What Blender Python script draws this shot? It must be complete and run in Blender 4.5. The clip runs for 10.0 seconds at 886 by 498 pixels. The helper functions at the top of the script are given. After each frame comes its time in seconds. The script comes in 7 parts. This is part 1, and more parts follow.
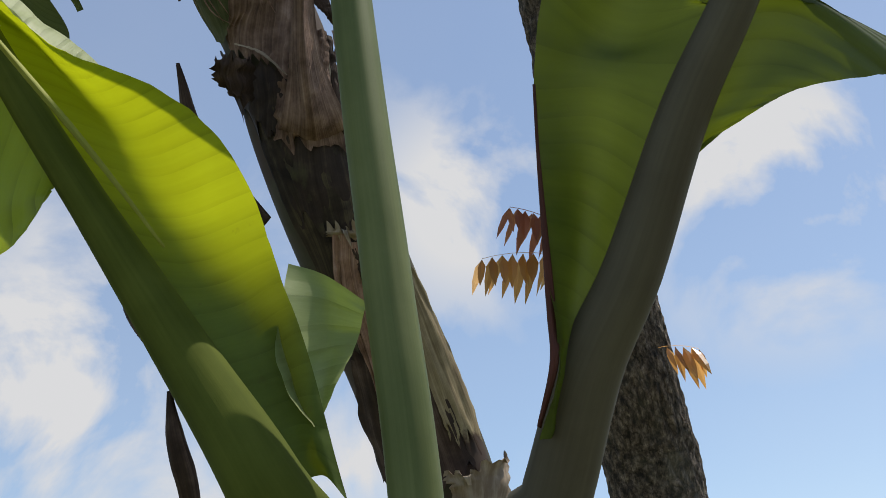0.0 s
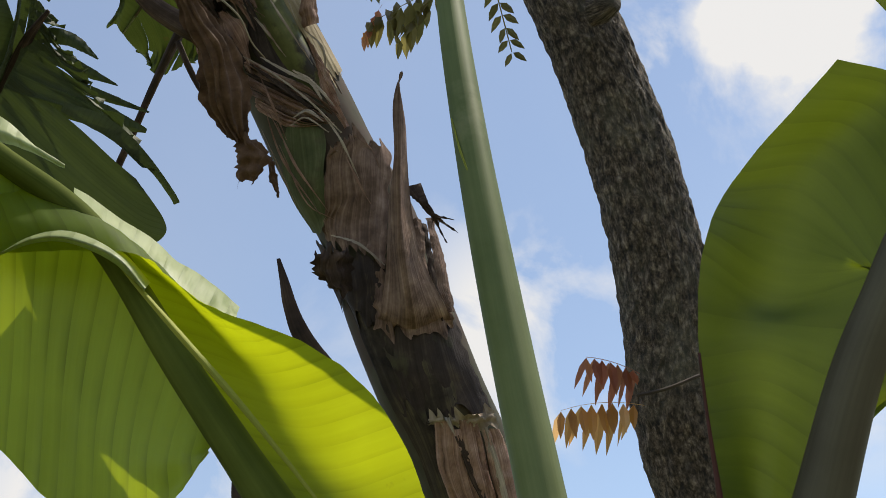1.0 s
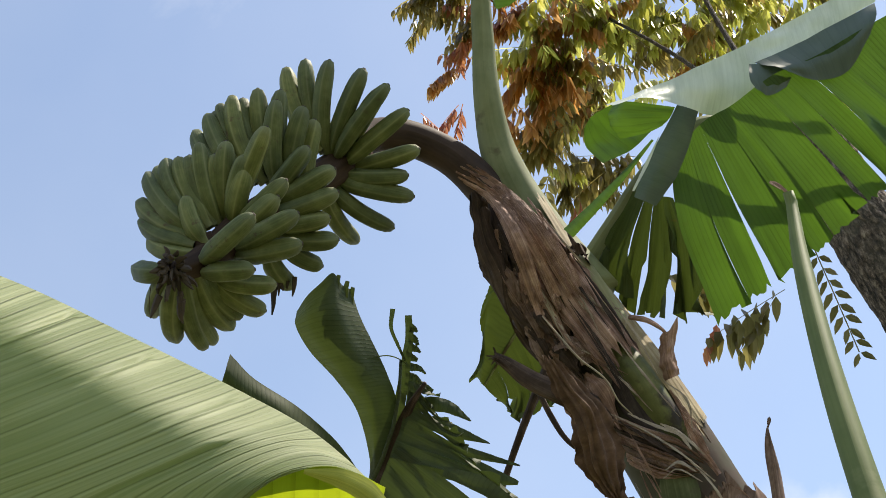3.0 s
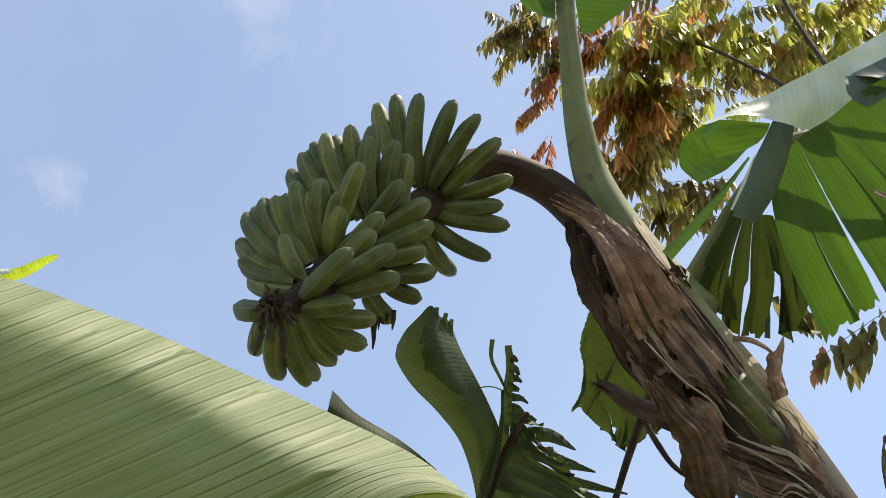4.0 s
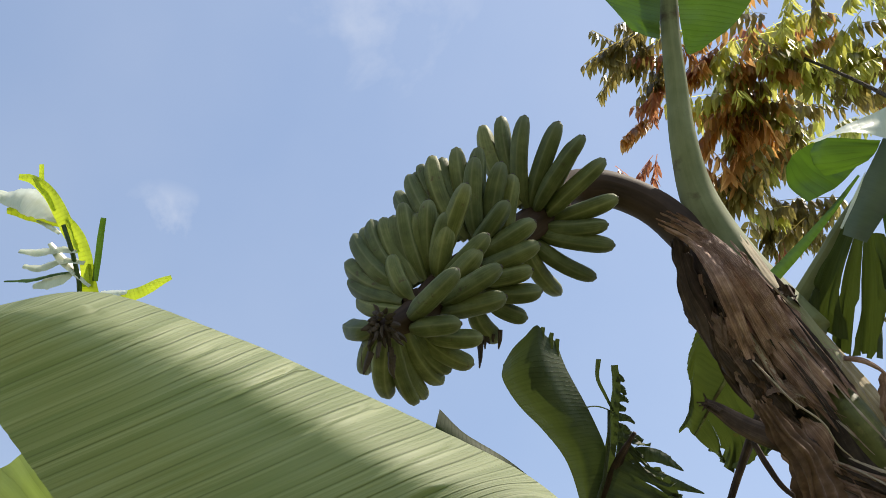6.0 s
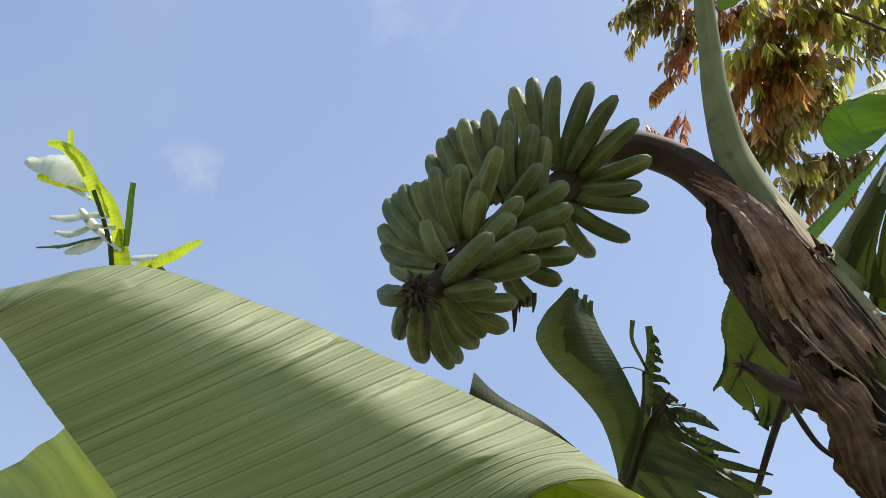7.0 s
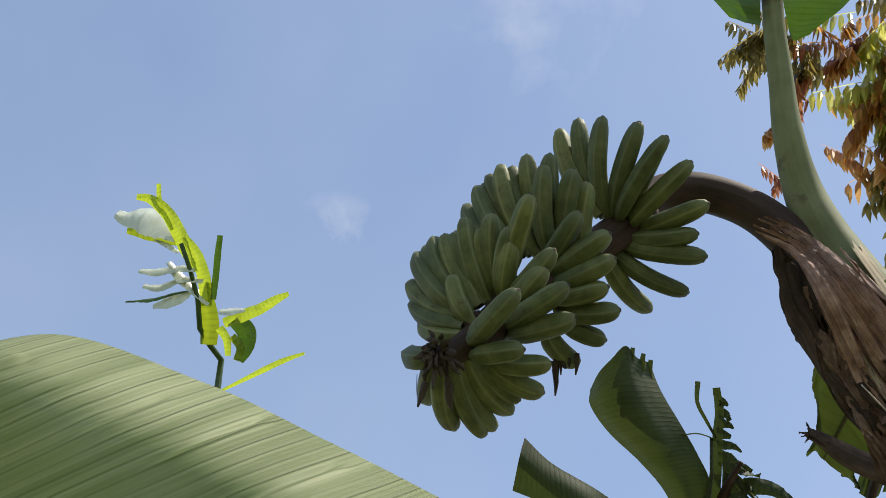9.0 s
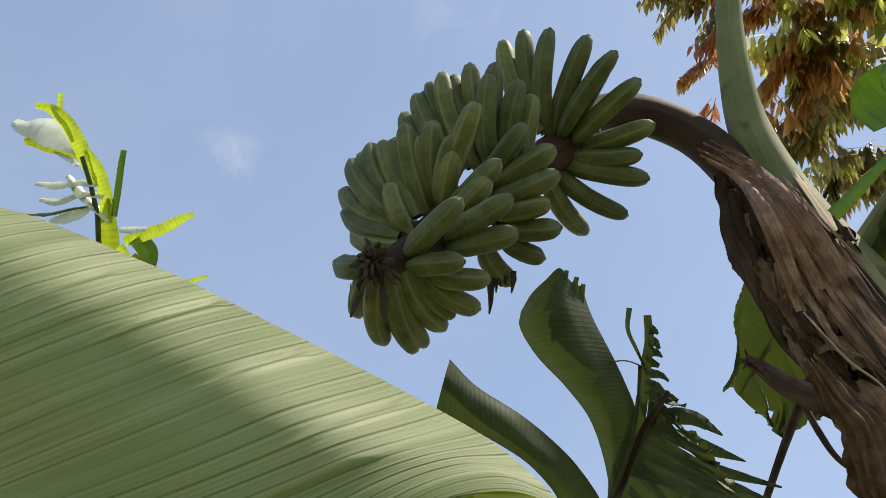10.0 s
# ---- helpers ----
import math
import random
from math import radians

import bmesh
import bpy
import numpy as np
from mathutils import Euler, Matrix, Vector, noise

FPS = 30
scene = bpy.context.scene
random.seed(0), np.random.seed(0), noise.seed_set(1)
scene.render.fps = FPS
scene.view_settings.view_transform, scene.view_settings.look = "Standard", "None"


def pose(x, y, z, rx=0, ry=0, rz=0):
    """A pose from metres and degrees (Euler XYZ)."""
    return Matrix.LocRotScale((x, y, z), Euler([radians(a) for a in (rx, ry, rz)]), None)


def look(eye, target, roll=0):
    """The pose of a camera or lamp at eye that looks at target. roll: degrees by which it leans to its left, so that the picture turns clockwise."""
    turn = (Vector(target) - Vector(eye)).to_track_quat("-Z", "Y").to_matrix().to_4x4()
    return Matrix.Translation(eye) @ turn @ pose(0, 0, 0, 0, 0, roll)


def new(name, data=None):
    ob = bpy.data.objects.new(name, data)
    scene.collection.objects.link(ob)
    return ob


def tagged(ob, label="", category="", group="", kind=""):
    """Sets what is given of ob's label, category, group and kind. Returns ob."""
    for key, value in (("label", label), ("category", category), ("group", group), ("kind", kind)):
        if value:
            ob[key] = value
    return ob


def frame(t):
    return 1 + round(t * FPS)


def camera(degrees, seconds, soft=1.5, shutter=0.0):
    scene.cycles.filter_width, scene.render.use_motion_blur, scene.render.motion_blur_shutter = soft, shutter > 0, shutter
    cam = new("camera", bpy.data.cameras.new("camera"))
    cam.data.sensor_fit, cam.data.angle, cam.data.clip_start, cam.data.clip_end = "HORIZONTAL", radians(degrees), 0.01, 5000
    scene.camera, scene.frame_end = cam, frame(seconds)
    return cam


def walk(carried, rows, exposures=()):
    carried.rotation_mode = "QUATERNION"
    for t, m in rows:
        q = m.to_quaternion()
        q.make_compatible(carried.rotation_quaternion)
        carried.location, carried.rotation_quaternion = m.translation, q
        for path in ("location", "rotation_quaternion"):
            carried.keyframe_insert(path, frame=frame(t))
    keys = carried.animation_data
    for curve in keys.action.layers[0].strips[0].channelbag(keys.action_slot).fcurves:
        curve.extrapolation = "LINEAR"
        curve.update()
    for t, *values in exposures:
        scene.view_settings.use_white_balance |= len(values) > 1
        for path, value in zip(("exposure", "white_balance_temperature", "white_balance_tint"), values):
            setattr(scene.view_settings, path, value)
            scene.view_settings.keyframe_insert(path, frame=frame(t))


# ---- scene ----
# ---------- camera and walk ----------
cam = camera(39.00, 10.0, soft=0.5)
ROWS = [
    (0.0, 0.0000, 0.0000, 1.5000, 114.000, 5.000, 0.000),
    (0.5, -0.0535, -0.0244, 1.5481, 115.280, 6.277, 2.821),
    (1.0, -0.0666, -0.0565, 1.5899, 119.969, 5.800, 3.092),
    (1.5, -0.0780, -0.1190, 1.6156, 124.055, 6.183, 3.797),
    (2.0, -0.0962, -0.1403, 1.6219, 128.158, 5.583, 8.784),
    (2.5, -0.1100, -0.1835, 1.6203, 131.470, 3.656, 13.892),
    (3.0, -0.1075, -0.2074, 1.6260, 134.208, 1.241, 18.198),
    (4.5, -0.1220, -0.1963, 1.6128, 136.414, -0.882, 24.324),
    (5.0, -0.1160, -0.2143, 1.6051, 136.959, -2.554, 25.704),
    (6.5, -0.1130, -0.2184, 1.6008, 136.622, -3.547, 26.823),
    (7.0, -0.1234, -0.2265, 1.6149, 134.679, -3.684, 27.761),
    (7.5, -0.1370, -0.1807, 1.6963, 135.194, -4.474, 27.945),
    (8.0, -0.1077, -0.1380, 1.7282, 134.613, -5.066, 28.412),
    (8.5, -0.0467, -0.0693, 1.7422, 134.559, -8.035, 30.830),
    (9.0, -0.0237, -0.0387, 1.7692, 136.282, -7.928, 32.837),
    (9.5, -0.1317, -0.0080, 1.7762, 137.767, -5.784, 27.099),
    (10.0, -0.1398, 0.0113, 1.7842, 134.414, -6.239, 27.460),
]
walk(cam, [(t, pose(x, y, z, rx, ry, rz)) for t, x, y, z, rx, ry, rz in ROWS],
     exposures=[(0.0, 0.28, 6680, 10), (0.5, 0.46, 6780, 10), (1.0, 0.54, 6930, 10), (1.5, 0.6, 7130, 10), (2.0, 0.63, 7130, 10), (2.5, 0.98, 7180, 10), (3.0, 1.06, 7130, 10), (5.0, 1.02, 7210, 10), (6.5, 0.92, 6990, 10), (7.0, 0.92, 6870, 10), (8.0, 0.85, 6690, 10), (8.5, 0.83, 6740, 10), (9.0, 0.77, 6790, 10), (9.5, 0.76, 6840, 10), (10.0, 0.87, 7140, 10)])

# ---------- sky, clouds and sun ----------
SUN_WAY = Vector((0.385, 0.145, 0.91)).normalized()
sun_data = bpy.data.lights.new("sun", "SUN")
sun_data.energy, sun_data.angle, sun_data.color = 3.5, radians(0.6), (1.0, 0.95, 0.86)
sun = new("sun", sun_data)
sun.matrix_world = look(SUN_WAY * 30, (0, 0, 0))

world = bpy.data.worlds.new("world")
scene.world = world
world.use_nodes = True
wn, wl = world.node_tree.nodes, world.node_tree.links
wn.clear()


def wnode(kind, **sets):
    n = wn.new(kind)
    for k, v in sets.items():
        n.inputs[k].default_value = v
    return n


sky = wn.new("ShaderNodeTexSky")
sky.sky_type, sky.sun_disc = "NISHITA", False
sky.sun_elevation = math.asin(SUN_WAY.z)
sky.sun_rotation = math.atan2(SUN_WAY.x, SUN_WAY.y)
sky.air_density, sky.dust_density, sky.ozone_density = 1.0, 0.35, 0.8
coord = wn.new("ShaderNodeTexCoord")
puff = wnode("ShaderNodeTexNoise", Scale=7.0, Detail=9.0, Roughness=0.56, Distortion=0.35)
veil = wnode("ShaderNodeTexNoise", Scale=2.2, Detail=5.0, Roughness=0.5)
wl.new(coord.outputs["Generated"], puff.inputs["Vector"])
wl.new(coord.outputs["Generated"], veil.inputs["Vector"])
total = None
# where the cloud banks stand: way, reach, strength
BANKS = [((0.059, 0.898, 0.436), 0.10, 0.9), ((-0.263, 0.912, 0.313), 0.13, 1.1), ((0.297, 0.858, 0.420), 0.13, 0.9), ((-0.051, 0.968, 0.247), 0.06, 0.8), ((-0.268, 0.870, 0.413), 0.05, 0.6),
         ((0.296, 0.724, 0.623), 0.12, 1.4), ((0.276, 0.721, 0.636), 0.09, 1.6), ((0.187, 0.774, 0.605), 0.045, 0.9),
         ((0.085, 0.894, 0.439), 0.08, 0.6), ((-0.231, 0.942, 0.243), 0.25, 0.7), ((0.084, 0.899, 0.429), 0.09, 0.6), ((0.317, 0.778, 0.542), 0.07, 0.55),
         ((0.184, 0.775, 0.605), 0.035, 0.8), ((-0.532, 0.479, 0.698), 0.045, 0.36), ((-0.568, 0.493, 0.659), 0.05, 0.30), ((-0.322, 0.437, 0.840), 0.09, 0.2)]
for way, reach, much in BANKS:
    gap = wn.new("ShaderNodeVectorMath")
    gap.operation = "DISTANCE"
    gap.inputs[1].default_value = way
    wl.new(coord.outputs["Generated"], gap.inputs[0])
    fall = wnode("ShaderNodeMapRange", **{"From Min": 0.0, "From Max": reach * 1.6, "To Min": much, "To Max": 0.0})
    fall.interpolation_type = "SMOOTHSTEP"
    wl.new(gap.outputs["Value"], fall.inputs["Value"])
    if total is None:
        total = fall.outputs[0]
    else:
        add = wn.new("ShaderNodeMath")
        add.operation = "MAXIMUM"
        wl.new(total, add.inputs[0])
        wl.new(fall.outputs[0], add.inputs[1])
        total = add.outputs[0]
edge = wnode("ShaderNodeMapRange", **{"From Min": 0.40, "From Max": 0.56, "To Min": 0.0, "To Max": 1.4})
wl.new(puff.outputs["Fac"], edge.inputs["Value"])
mul = wn.new("ShaderNodeMath")
mul.operation, mul.use_clamp = "MULTIPLY", True
wl.new(total, mul.inputs[0])
wl.new(edge.outputs[0], mul.inputs[1])
haze = wnode("ShaderNodeMapRange", **{"From Min": 0.35, "From Max": 0.7, "To Min": 0.05, "To Max": 0.16})
wl.new(veil.outputs["Fac"], haze.inputs["Value"])
both = wn.new("ShaderNodeMath")
both.operation = "MAXIMUM"
wl.new(mul.outputs[0], both.inputs[0])
wl.new(haze.outputs[0], both.inputs[1])
tint = wn.new("ShaderNodeMix")
tint.data_type = "RGBA"
tint.inputs["B"].default_value = (4.6, 4.7, 4.9, 1)
wl.new(both.outputs[0], tint.inputs["Factor"])
wl.new(sky.outputs[0], tint.inputs["A"])
back = wnode("ShaderNodeBackground", Strength=0.124)
wl.new(tint.outputs["Result"], back.inputs["Color"])
wout = wn.new("ShaderNodeOutputWorld")
wl.new(back.outputs[0], wout.inputs[0])


# ---------- materials ----------
def material(name):
    m = bpy.data.materials.new(name)
    m.use_nodes = True
    nt = m.node_tree
    return m, nt.nodes, nt.links, nt.nodes["Principled BSDF"], nt.nodes["Material Output"]


def ramp(nodes, links, fac, stops):
    r = nodes.new("ShaderNodeValToRGB")
    e = r.color_ramp.elements
    while len(e) < len(stops):
        e.new(0.5)
    for el, (p, c) in zip(e, stops):
        el.position, el.color = p, (*c, 1)
    links.new(fac, r.inputs[0])
    return r.outputs["Color"]


def mixed(nodes, links, fac, a, b, mode="MIX"):
    n = nodes.new("ShaderNodeMix")
    n.data_type, n.blend_type = "RGBA", mode
    for v, k in ((fac, "Factor"), (a, "A"), (b, "B")):
        s = [i for i in n.inputs if i.name == k and i.type == ("VALUE" if k == "Factor" else "RGBA")][0]
        if isinstance(v, bpy.types.NodeSocket):
            links.new(v, s)
        else:
            s.default_value = v if k == "Factor" else (*v, 1)
    return [o for o in n.outputs if o.type == "RGBA"][0]


def noise_of(nodes, links, vec, scale, detail=4.0, rough=0.55, stretch=None):
    if stretch:
        mp = nodes.new("ShaderNodeMapping")
        mp.inputs["Scale"].default_value = stretch
        links.new(vec, mp.inputs["Vector"])
        vec = mp.outputs[0]
    n = nodes.new("ShaderNodeTexNoise")
    n.inputs["Scale"].default_value, n.inputs["Detail"].default_value, n.inputs["Roughness"].default_value = scale, detail, rough
    links.new(vec, n.inputs["Vector"])
    return n.outputs["Fac"]


def leaf_material(name, dark, light, through_colour, translucent=0.5, rough=0.42, veins=85.0, bump=0.5, spots=0.0, lines=0.35, thin=0.22, thick=None):
    """Blade of a leaf: fine side veins, broad blotches, and light that comes through it. UV: across the half blade,
    metres along the midrib. thick: metres along over which a painted shade at the stalk fades out.
    """
    m, nodes, links, bsdf, out = material(name)
    tc = nodes.new("ShaderNodeTexCoord")
    uv = tc.outputs["UV"]
    big = noise_of(nodes, links, tc.outputs["Object"], 8.0, 4.0)
    fine = noise_of(nodes, links, uv, 1.0, 4.0, 0.6, (1.5, veins * 3.0, 1.0))
    wide = noise_of(nodes, links, uv, 1.0, 3.0, 0.55, (0.5, veins * 0.26, 1.0))
    # vein lines: narrow grooves at nearly even steps
    sep = nodes.new("ShaderNodeSeparateXYZ")
    links.new(uv, sep.inputs[0])
    wob = nodes.new("ShaderNodeMath")
    wob.operation = "MULTIPLY_ADD"
    wob.inputs[1].default_value = 0.004
    links.new(wide, wob.inputs[0])
    links.new(sep.outputs["Y"], wob.inputs[2])
    sc_ = nodes.new("ShaderNodeMath")
    sc_.operation = "MULTIPLY"
    sc_.inputs[1].default_value = veins
    links.new(wob.outputs[0], sc_.inputs[0])
    fr = nodes.new("ShaderNodeMath")
    fr.operation = "FRACT"
    links.new(sc_.outputs[0], fr.inputs[0])
    line = ramp(nodes, links, fr.outputs[0], [(0.0, (0.1, 0.1, 0.1)), (thin, (0.72, 0.72, 0.72)), (0.55, (1, 1, 1)), (1.0 - thin * 0.35, (0.86, 0.86, 0.86))])
    acc = None
    for sock, w in ((big, 0.38), (fine, 0.20), (wide, 0.42)):
        mm = nodes.new("ShaderNodeMath")
        mm.operation = "MULTIPLY_ADD"
        mm.inputs[1].default_value = w
        links.new(sock, mm.inputs[0])
        if acc is None:
            mm.inputs[2].default_value = 0.0
        else:
            links.new(acc, mm.inputs[2])
        acc = mm.outputs[0]
    col = ramp(nodes, links, acc, [(0.40, dark), (0.60, light)])
    patch = ramp(nodes, links, noise_of(nodes, links, uv, 1.0, 2.0, 0.5, (2.2, veins * 0.10, 1.0)), [(0.36, (lines * 0.25,) * 3), (0.62, (lines,) * 3)])
    col = mixed(nodes, links, patch, col, line, "MULTIPLY")
    thr = mixed(nodes, links, acc, [c * 0.62 for c in through_colour], [min(1, c * 1.3) for c in through_colour])
    thr = mixed(nodes, links, patch, thr, line, "MULTIPLY")
    if spots:
        sp = noise_of(nodes, links, tc.outputs["Object"], 48.0, 3.0, 0.6)
        sf = ramp(nodes, links, sp, [(0.70, (0, 0, 0)), (0.75, (spots, spots, spots))])
        col = mixed(nodes, links, sf, col, (0.09, 0.06, 0.02))
        thr = mixed(nodes, links, sf, thr, (0.10, 0.06, 0.02))
    links.new(col, bsdf.inputs["Base Color"])
    bsdf.inputs["Roughness"].default_value = rough
    bsdf.inputs["Specular IOR Level"].default_value = 0.45 if rough < 0.6 else 0.2
    hs = nodes.new("ShaderNodeMath")
    hs.operation = "MULTIPLY_ADD"
    hs.inputs[1].default_value = 0.4
    links.new(fine, hs.inputs[0])
    links.new(line, hs.inputs[2])
    bp = nodes.new("ShaderNodeBump")
    bp.inputs["Strength"].default_value, bp.inputs["Distance"].default_value = min(1.0, bump), 0.0012 * max(1.0, bump)
    links.new(hs.outputs[0], bp.inputs["Height"])
    links.new(bp.outputs[0], bsdf.inputs["Normal"])
    tr = nodes.new("ShaderNodeBsdfTranslucent")
    links.new(thr, tr.inputs["Color"])
    mx = nodes.new("ShaderNodeMixShader")
    mx.inputs[0].default_value = translucent
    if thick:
        # shade painted in towards the stalk: less light is let through
        shade_run = nodes.new("ShaderNodeMath")
        shade_run.operation = "MULTIPLY_ADD"
        shade_run.inputs[1].default_value = 0.10
        links.new(sep.outputs["X"], shade_run.inputs[0])
        links.new(sep.outputs["Y"], shade_run.inputs[2])
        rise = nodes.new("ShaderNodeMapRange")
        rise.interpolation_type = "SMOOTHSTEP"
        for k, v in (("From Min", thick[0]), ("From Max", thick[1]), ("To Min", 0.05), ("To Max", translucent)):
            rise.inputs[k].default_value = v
        links.new(shade_run.outputs[0], rise.inputs["Value"])
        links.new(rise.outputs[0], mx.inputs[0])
    links.new(bsdf.outputs[0], mx.inputs[1])
    links.new(tr.outputs[0], mx.inputs[2])
    links.new(mx.outputs[0], out.inputs["Surface"])
    return m


def ribbed_material(name, dark, light, step=64.0):
    """Upper face of an old blade: side veins as fine uneven grooves, pleats between them and pale bloom, with rib
    highlights painted in. UV: across the half blade, metres along the midrib.
    """
    m, nodes, links, bsdf, out = material(name)
    tc = nodes.new("ShaderNodeTexCoord")
    uv = tc.outputs["UV"]

    def calc(op, a, b=None, c=None):
        n = nodes.new("ShaderNodeMath")
        n.operation = op
        for k, v in enumerate((a, b, c)):
            if v is None:
                continue
            if isinstance(v, bpy.types.NodeSocket):
                links.new(v, n.inputs[k])
            else:
                n.inputs[k].default_value = v
        return n.outputs[0]

    sep = nodes.new("ShaderNodeSeparateXYZ")
    links.new(uv, sep.inputs[0])
    drift = noise_of(nodes, links, uv, 1.0, 1.0, 0.5, (0.8, 7.0, 1.0))
    along = calc("MULTIPLY", calc("MULTIPLY_ADD", drift, 0.016, sep.outputs["Y"]), step)
    tone = noise_of(nodes, links, uv, 1.0, 2.0, 0.5, (1.1, step * 0.10, 1.0))
    hair = noise_of(nodes, links, uv, 1.0, 3.0, 0.65, (0.5, step * 3.0, 1.0))
    cell = nodes.new("ShaderNodeTexWhiteNoise")
    cell.noise_dimensions = "1D"
    links.new(calc("FLOOR", along), cell.inputs["W"])
    # distance from the vein in each step, and a fainter vein between
    saw = calc("FRACT", along)
    fade = noise_of(nodes, links, uv, 1.0, 2.0, 0.5, (1.2, step * 0.45, 1.0))
    fade = calc("MINIMUM", calc("MULTIPLY", calc("MAXIMUM", calc("SUBTRACT", fade, 0.30), 0.0), 3.4), 1.0)
    edge_ = calc("SUBTRACT", 1.0, calc("MINIMUM", calc("DIVIDE", calc("ABSOLUTE", calc("SUBTRACT", saw, 0.5)), 0.10), 1.0))
    half_ = calc("SUBTRACT", 1.0, calc("MINIMUM", calc("DIVIDE", calc("ABSOLUTE", calc("SUBTRACT", calc("FRACT", calc("MULTIPLY", along, 3.0)), 0.5)), 0.25), 1.0))
    groove = calc("MAXIMUM", calc("MULTIPLY", edge_, fade), calc("MULTIPLY", half_, calc("MULTIPLY", fade, 0.22)))
    # pale line on one side of each vein: the rib's highlight, painted in
    rib_glint = calc("SUBTRACT", 1.0, calc("MINIMUM", calc("DIVIDE", calc("ABSOLUTE", calc("SUBTRACT", saw, 0.68)), 0.12), 1.0))
    mix_ = calc("ADD", calc("MULTIPLY", cell.outputs["Value"], 0.16), calc("ADD", calc("MULTIPLY", tone, 0.54), calc("MULTIPLY", hair, 0.30)))
    mix_ = calc("ADD", mix_, calc("MULTIPLY", rib_glint, calc("MULTIPLY", fade, 0.10)))
    col = ramp(nodes, links, mix_, [(0.36, dark), (0.66, light)])
    col = mixed(nodes, links, calc("MULTIPLY", groove, 0.88), col, [c * 0.30 for c in dark])
    links.new(col, bsdf.inputs["Base Color"])
    bsdf.inputs["Roughness"].default_value = 0.62
    bsdf.inputs["Specular IOR Level"].default_value = 0.25
    high = calc("ADD", calc("MULTIPLY", tone, 1.6), calc("ADD", calc("MULTIPLY", hair, 0.15), calc("ADD", calc("MULTIPLY", groove, -0.35), calc("MULTIPLY", saw, 0.25))))
    bp = nodes.new("ShaderNodeBump")
    bp.inputs["Strength"].default_value, bp.inputs["Distance"].default_value = 0.9, 0.003
    links.new(high, bp.inputs["Height"])
    links.new(bp.outputs[0], bsdf.inputs["Normal"])
    tr = nodes.new("ShaderNodeBsdfTranslucent")
    tr.inputs["Color"].default_value = (0.36, 0.42, 0.15, 1)
    mx = nodes.new("ShaderNodeMixShader")
    mx.inputs[0].default_value = 0.34
    links.new(bsdf.outputs[0], mx.inputs[1])
    links.new(tr.outputs[0], mx.inputs[2])
    links.new(mx.outputs[0], out.inputs["Surface"])
    return m


def fibre_material(name, stops, scale=(14.0, 3.0, 1.0), rough=0.8, bump=0.7, blotch=None, dist=0.004, object_scale=9.0, gloss=0.3):
    """Streaky material along UV v: dry sheaths, stalks, petioles."""
    m, nodes, links, bsdf, out = material(name)
    tc = nodes.new("ShaderNodeTexCoord")
    fib = noise_of(nodes, links, tc.outputs["UV"], 1.0, 8.0, 0.65, scale)
    big = noise_of(nodes, links, tc.outputs["Object"], object_scale, 5.0, 0.6)
    ma = nodes.new("ShaderNodeMath")
    ma.operation = "MULTIPLY_ADD"
    ma.inputs[1].default_value = 0.55
    mb = nodes.new("ShaderNodeMath")
    mb.operation = "MULTIPLY"
    mb.inputs[1].default_value = 0.45
    links.new(big, mb.inputs[0])
    links.new(fib, ma.inputs[0])
    links.new(mb.outputs[0], ma.inputs[2])
    wide_ = nodes.new("ShaderNodeMath")
    wide_.operation, wide_.use_clamp = "MULTIPLY_ADD", True
    wide_.inputs[1].default_value, wide_.inputs[2].default_value = 1.9, -0.45
    links.new(ma.outputs[0], wide_.inputs[0])
    col = ramp(nodes, links, wide_.outputs[0], stops)
    if blotch:
        at, soft, colour = blotch
        bn = noise_of(nodes, links, tc.outputs["Object"], 6.5, 6.0, 0.62)
        bf = ramp(nodes, links, bn, [(at, (0, 0, 0)), (at + soft, (1, 1, 1))])
        col = mixed(nodes, links, bf, col, colour)
    links.new(col, bsdf.inputs["Base Color"])
    bsdf.inputs["Roughness"].default_value = rough
    bsdf.inputs["Specular IOR Level"].default_value = gloss
    bp = nodes.new("ShaderNodeBump")
    bp.inputs["Strength"].default_value, bp.inputs["Distance"].default_value = bump, dist
    links.new(ma.outputs[0], bp.inputs["Height"])
    links.new(bp.outputs[0], bsdf.inputs["Normal"])
    return m


